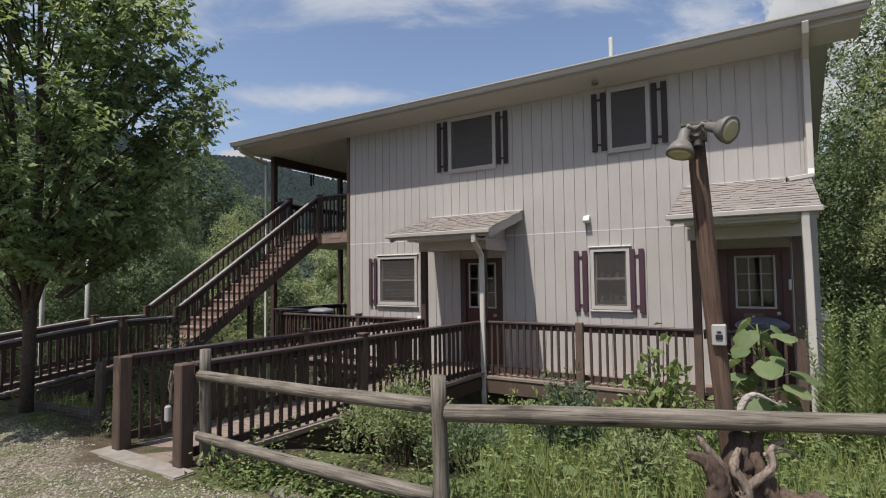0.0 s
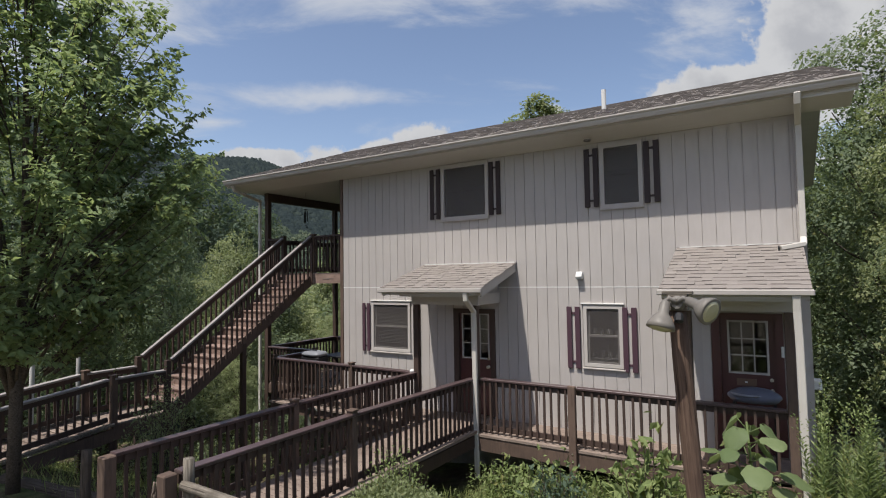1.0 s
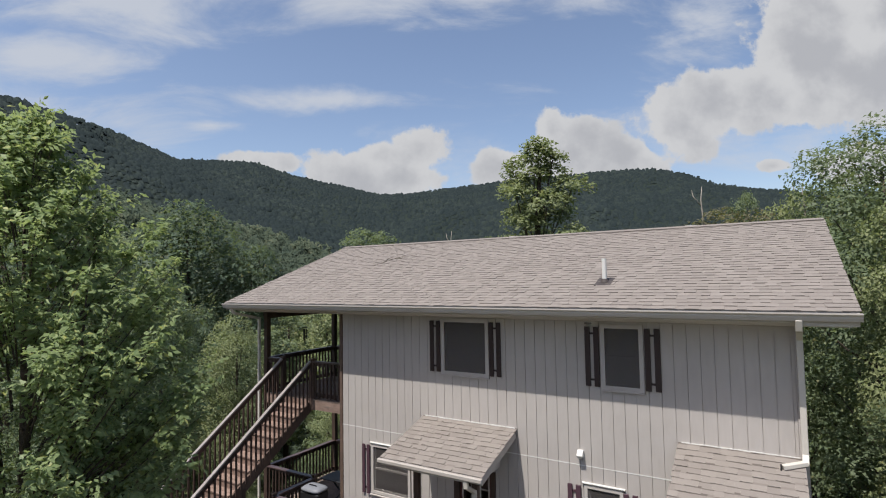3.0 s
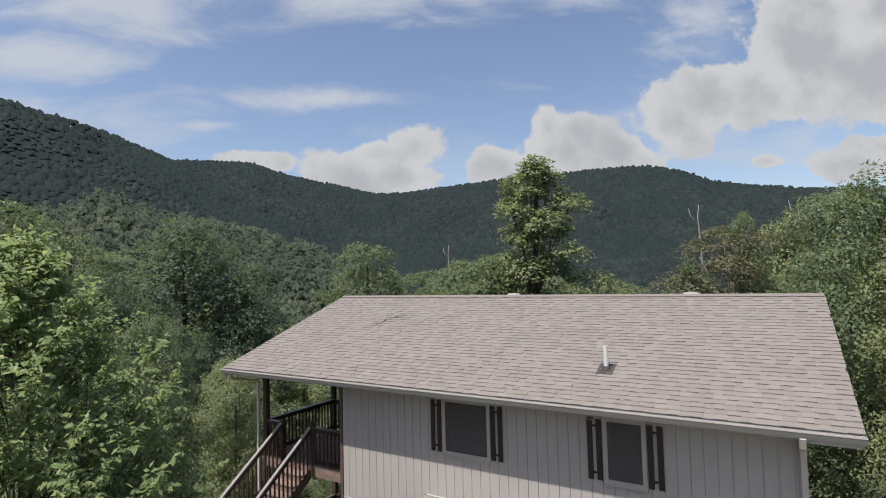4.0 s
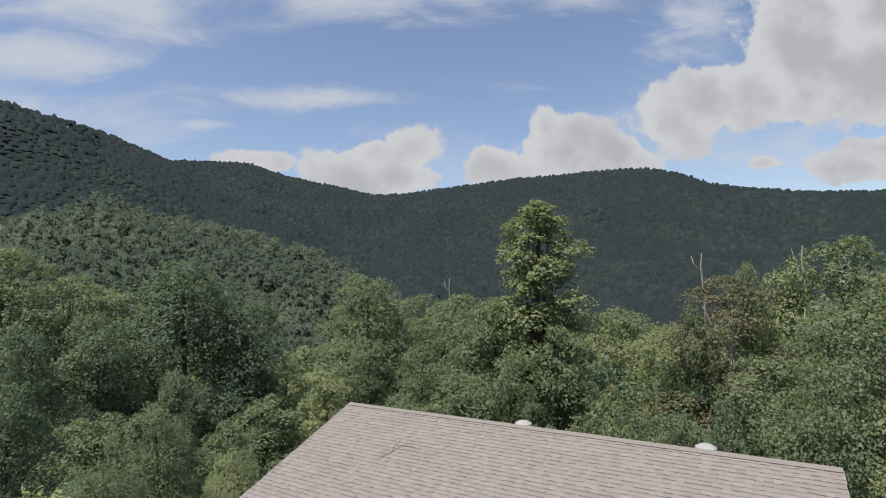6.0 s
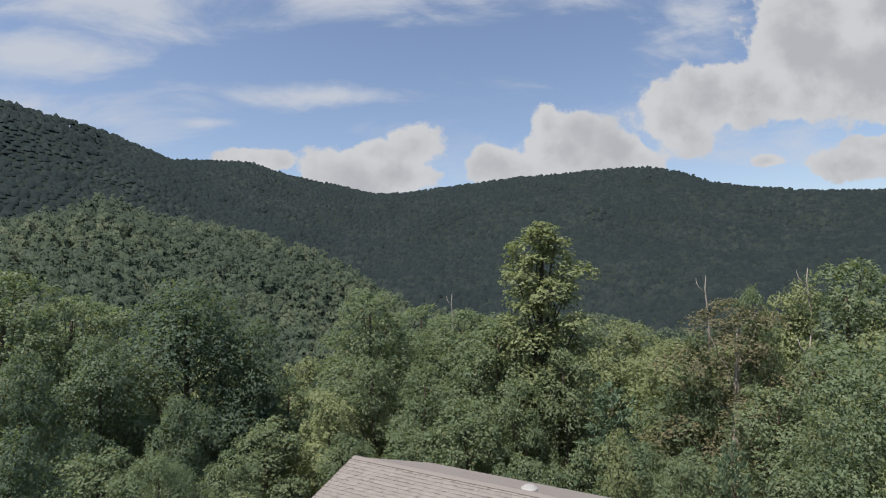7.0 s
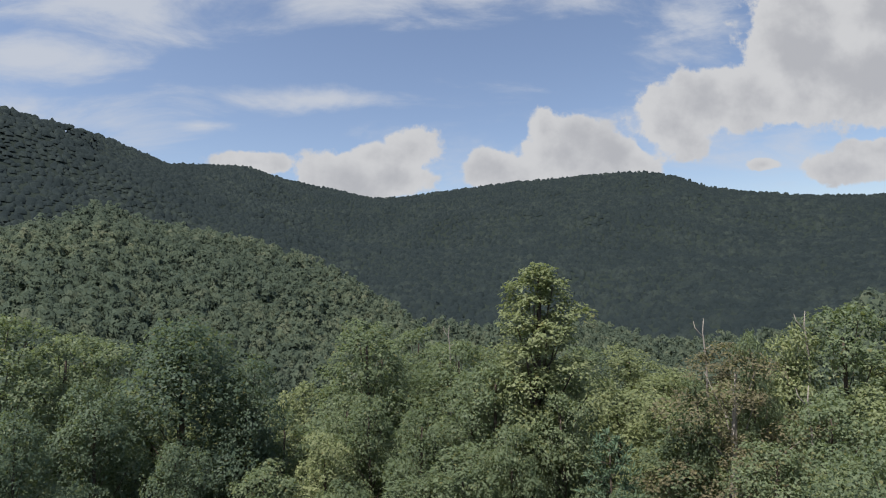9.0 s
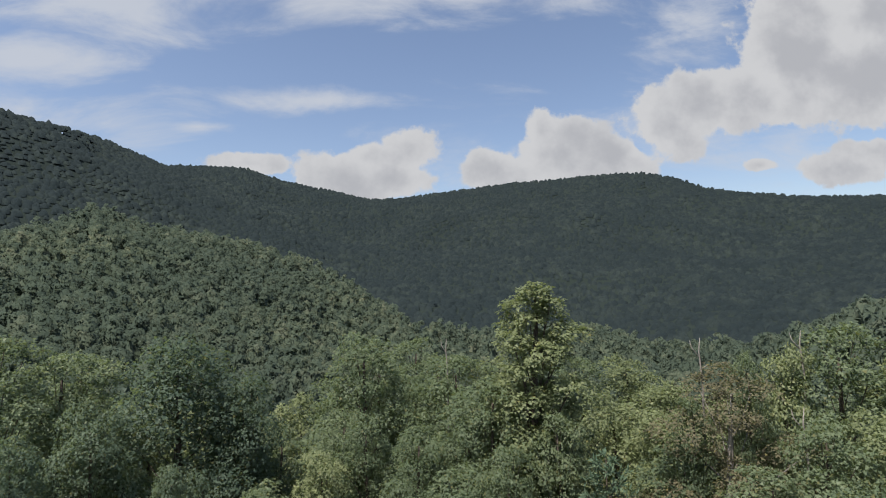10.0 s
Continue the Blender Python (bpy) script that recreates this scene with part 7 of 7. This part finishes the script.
def gravel(count, seed):
    """Loose stones on the parking ground, in one mesh."""
    rng = np.random.default_rng(seed)
    six = np.array([(1, 0, 0), (-1, 0, 0), (0, 1, 0), (0, -1, 0), (0, 0, 1), (0, 0, -1)], float)
    eight = np.array([(0, 2, 4), (2, 1, 4), (1, 3, 4), (3, 0, 4), (2, 0, 5), (1, 2, 5), (3, 1, 5), (0, 3, 5)])
    verts, faces = [], []
    while len(verts) < count:
        x, y = rng.uniform(0.3, 6.2), rng.uniform(-8.1, -6.6)
        if 2.4 < x < 4.05 and y > -6.8:
            continue
        if noise.noise((x * 0.9, y * 0.9, 4)) < rng.uniform(-0.5, 0.1):
            continue
        s = rng.uniform(0.006, 0.019) * np.array([1, rng.uniform(0.6, 1), rng.uniform(0.4, 0.8)])
        v = six * (1 + rng.normal(size=(6, 1)) * 0.2) * s
        a = rng.uniform(0, 6.28)
        v = v @ np.array([(math.cos(a), math.sin(a), 0), (-math.sin(a), math.cos(a), 0), (0, 0, 1)])
        verts.append(v + np.array([x, y, land(x, y) + 0.004]))
        faces.append(eight + 6 * len(faces))
    me = bpy.data.meshes.new("gravel")
    me.from_pydata(np.concatenate(verts).tolist(), [], np.concatenate(faces).tolist())
    tagged(mesh_part("gravel", me, STONE), "loose pale grey-brown gravel on the parking ground", "gravel", kind="stuff")


gravel(7500, 61)


def weeds(name, count, region, seed, label, low=1.0):
    """Leafy weed stems over a stretch of ground, in one mesh."""
    rng = np.random.default_rng(seed)
    x0, x1, y0, y1 = region
    cs, ds, us, ls = [], [], [], []
    for _ in range(count):
        x, y = rng.uniform(x0, x1), rng.uniform(y0, y1)
        if 2.4 < x < 4.15 or (x < 6.3 and -6.0 < y < -4.0 and name[0] == "g"):
            continue
        h = rng.uniform(0.2, 0.6) * (0.95 if y > -2.3 else 1.0) * low
        z = land(x, y)
        n = int(10 + 26 * h)
        f = np.linspace(0.15, 1.0, n)
        a = np.arange(n) * 2.4 + rng.uniform(0, 6)
        cs.append(np.stack([np.full(n, x), np.full(n, y), z + h * f], 1) + rng.normal(size=(n, 3)) * 0.015)
        ds.append(np.stack([np.cos(a), np.sin(a), rng.uniform(-0.2, 0.5, n)], 1))
        us.append(np.tile([0, 0, 1.0], (n, 1)) + rng.normal(size=(n, 3)) * 0.3)
        ls.append(rng.uniform(0.04, 0.085) * (1.2 - 0.6 * f))
    ls = np.concatenate(ls)
    ob = leaf_mesh(name, np.concatenate(cs), np.concatenate(ds), np.concatenate(us), ls, ls * 0.5, WEED, None)
    tagged(ob, label, "weeds", kind="stuff")


weeds("garden_weeds", 950, (4.2, 12.0, -6.3, -1.15), 51, "broad-leaved weeds among the garden grass")
weeds("fence_weeds", 210, (4.2, 6.6, -6.5, -5.85), 53, "low leafy weeds under the fence", 0.38)
weeds("slope_weeds", 500, (-9, 2.3, -5.5, 3.5), 52, "weeds on the slope under the stairs")

# ---------------------------------------------------------------- pieces of walls, roofs and floors
# siding boards of the front wall
holes_out = [(a - 0.066, b + 0.066, c - 0.066, d + 0.066) for a, b, c, d in (UP_1, UP_2, LOW_1, LOW_2)] + [(a - 0.092, b + 0.072, c, d + 0.062) for a, b, c, d in (DOOR_1, DOOR_2)]
GROOVE = 0.2032
first = 0.02 + GROOVE
cols = [0.05] + [first + i * GROOVE for i in range(44) if first + i * GROOVE < W - 0.1] + [W - 0.09]
for a, b in zip(cols, cols[1:]):
    for z0, z1 in ((-0.05, JOINT - 0.003), (JOINT + 0.003, TOP - 0.002)):
        rects = cut(a + 0.0045, b - 0.0045, z0, z1, holes_out)
        for p, q, r, s in rects:
            part("siding_board", boxes((p, q, -0.007, 0.008, r, s)), SIDING, wall_front)


def shingle_field(parent, x0, x1, y0, z0, k, length, single, seed, tab=0.18, show=0.14):
    """Overlapping shingle tabs on a slope that rises towards +y; those that single() names are objects of their own."""
    rng = random.Random(seed)
    s = Vector((0, 1, k)).normalized()
    nrm = Vector((0, -k, 1)).normalized()
    o = Vector((0, y0, z0))
    meshes = {}
    verts, faces = [], []
    rows = int(length / show) + 1

    def wedge(w, hgt, t):
        m = show * 0.885
        k_ = 1 - 0.65 * m / hgt if hgt > m else 0.5
        m = min(m, hgt * 0.9)
        return [(0, 0, t), (w, 0, t), (w, m, t * k_), (0, m, t * k_), (0, 0, 0), (w, 0, 0), (w, hgt, t * 0.35), (0, hgt, t * 0.35)]

    quads = [(0, 1, 2, 3), (4, 5, 1, 0), (4, 0, 3), (5, 2, 1), (3, 2, 6, 7)]
    for i in range(rows):
        hgt = min(show * 1.25, length - i * show)
        if hgt < 0.03:
            break
        x = x0 - rng.uniform(0, tab)
        thick = rng.random() < 0.5
        while x < x1:
            w = tab * rng.choice((0.7, 0.9, 1.0, 1.0, 1.1))
            a, b = max(x, x0), min(x + w, x1)
            x += w
            if b - a < 0.02:
                continue
            thick = not thick if rng.random() < 0.8 else thick
            t = 0.014 if thick else rng.choice((0.004, 0.007))
            base = o + s * (i * show) + Vector((a, 0, 0)) + nrm * 0.003
            gap = 0.0006
            if single(a, i):
                key = (round(b - a - gap, 3), round(hgt, 3), t)
                if key not in meshes:
                    me = bpy.data.meshes.new("shingle")
                    me.from_pydata([Vector((1, 0, 0)) * p + s * q + nrm * r for p, q, r in wedge(*key)], [], quads)
                    me.materials.append(SHINGLE)
                    me.materials.append(SHINGLE_BAND)
                    me.polygons[4].material_index = 1
                    meshes[key] = me
                ob = mesh_part("shingle", meshes[key], SHINGLE, parent)
                ob.location = base
            else:
                n0 = len(verts)
                verts.extend(base + Vector((p, 0, 0)) + s * q + nrm * r for p, q, r in wedge(b - a - gap, hgt, t))
                faces.extend(tuple(n0 + c for c in f) for f in quads)
    if verts:
        me = bpy.data.meshes.new("shingles")
        me.from_pydata(verts, [], faces)
        me.materials.append(SHINGLE)
        me.materials.append(SHINGLE_BAND)
        me.polygons.foreach_set("material_index", [0, 0, 0, 0, 1] * (len(faces) // 5))
        tagged(mesh_part("shingles", me, SHINGLE, parent), kind="stuff")


slope_len = math.hypot(RIDGE_Y - EAVE_Y, RIDGE_Z - EAVE_Z)
shingle_field(roof, ROOF_X0 - 0.02, ROOF_X1 + 0.02, EAVE_Y - 0.02, EAVE_Z, PITCH, slope_len + 0.02, lambda x, i: x > 4.4 and i < 13, 3)
shingle_field(deck_1, 2.33, 4.50, -1.49, 2.575, k1, math.hypot(1.49, k1 * 1.49), lambda x, i: True, 5)
shingle_field(deck_2, 7.35, 9.07, -1.75, 2.565, k2, math.hypot(1.75, k2 * 1.75), lambda x, i: True, 6)

# bridge planks and walkway planks
for i in range(40):
    y = -6.50 + i * 0.14
    f = (y + 6.5) / 5.5
    part("plank", boxes((2.58 + 0.14 * f, 3.80 + 0.22 * f, y, y + 0.132, -0.04, 0.0)), DECK, br)
rng = random.Random(8)
for j in range(7):
    y = -0.962 + j * 0.137
    x = 0.0
    while x < 8.98:
        e = min(x + rng.uniform(2.4, 3.6), 8.98)
        part("plank", boxes((x, e - 0.004, y, y + 0.13, -0.04, 0.0 if j else 0.001)), DECK, wk_walk)
        x = e
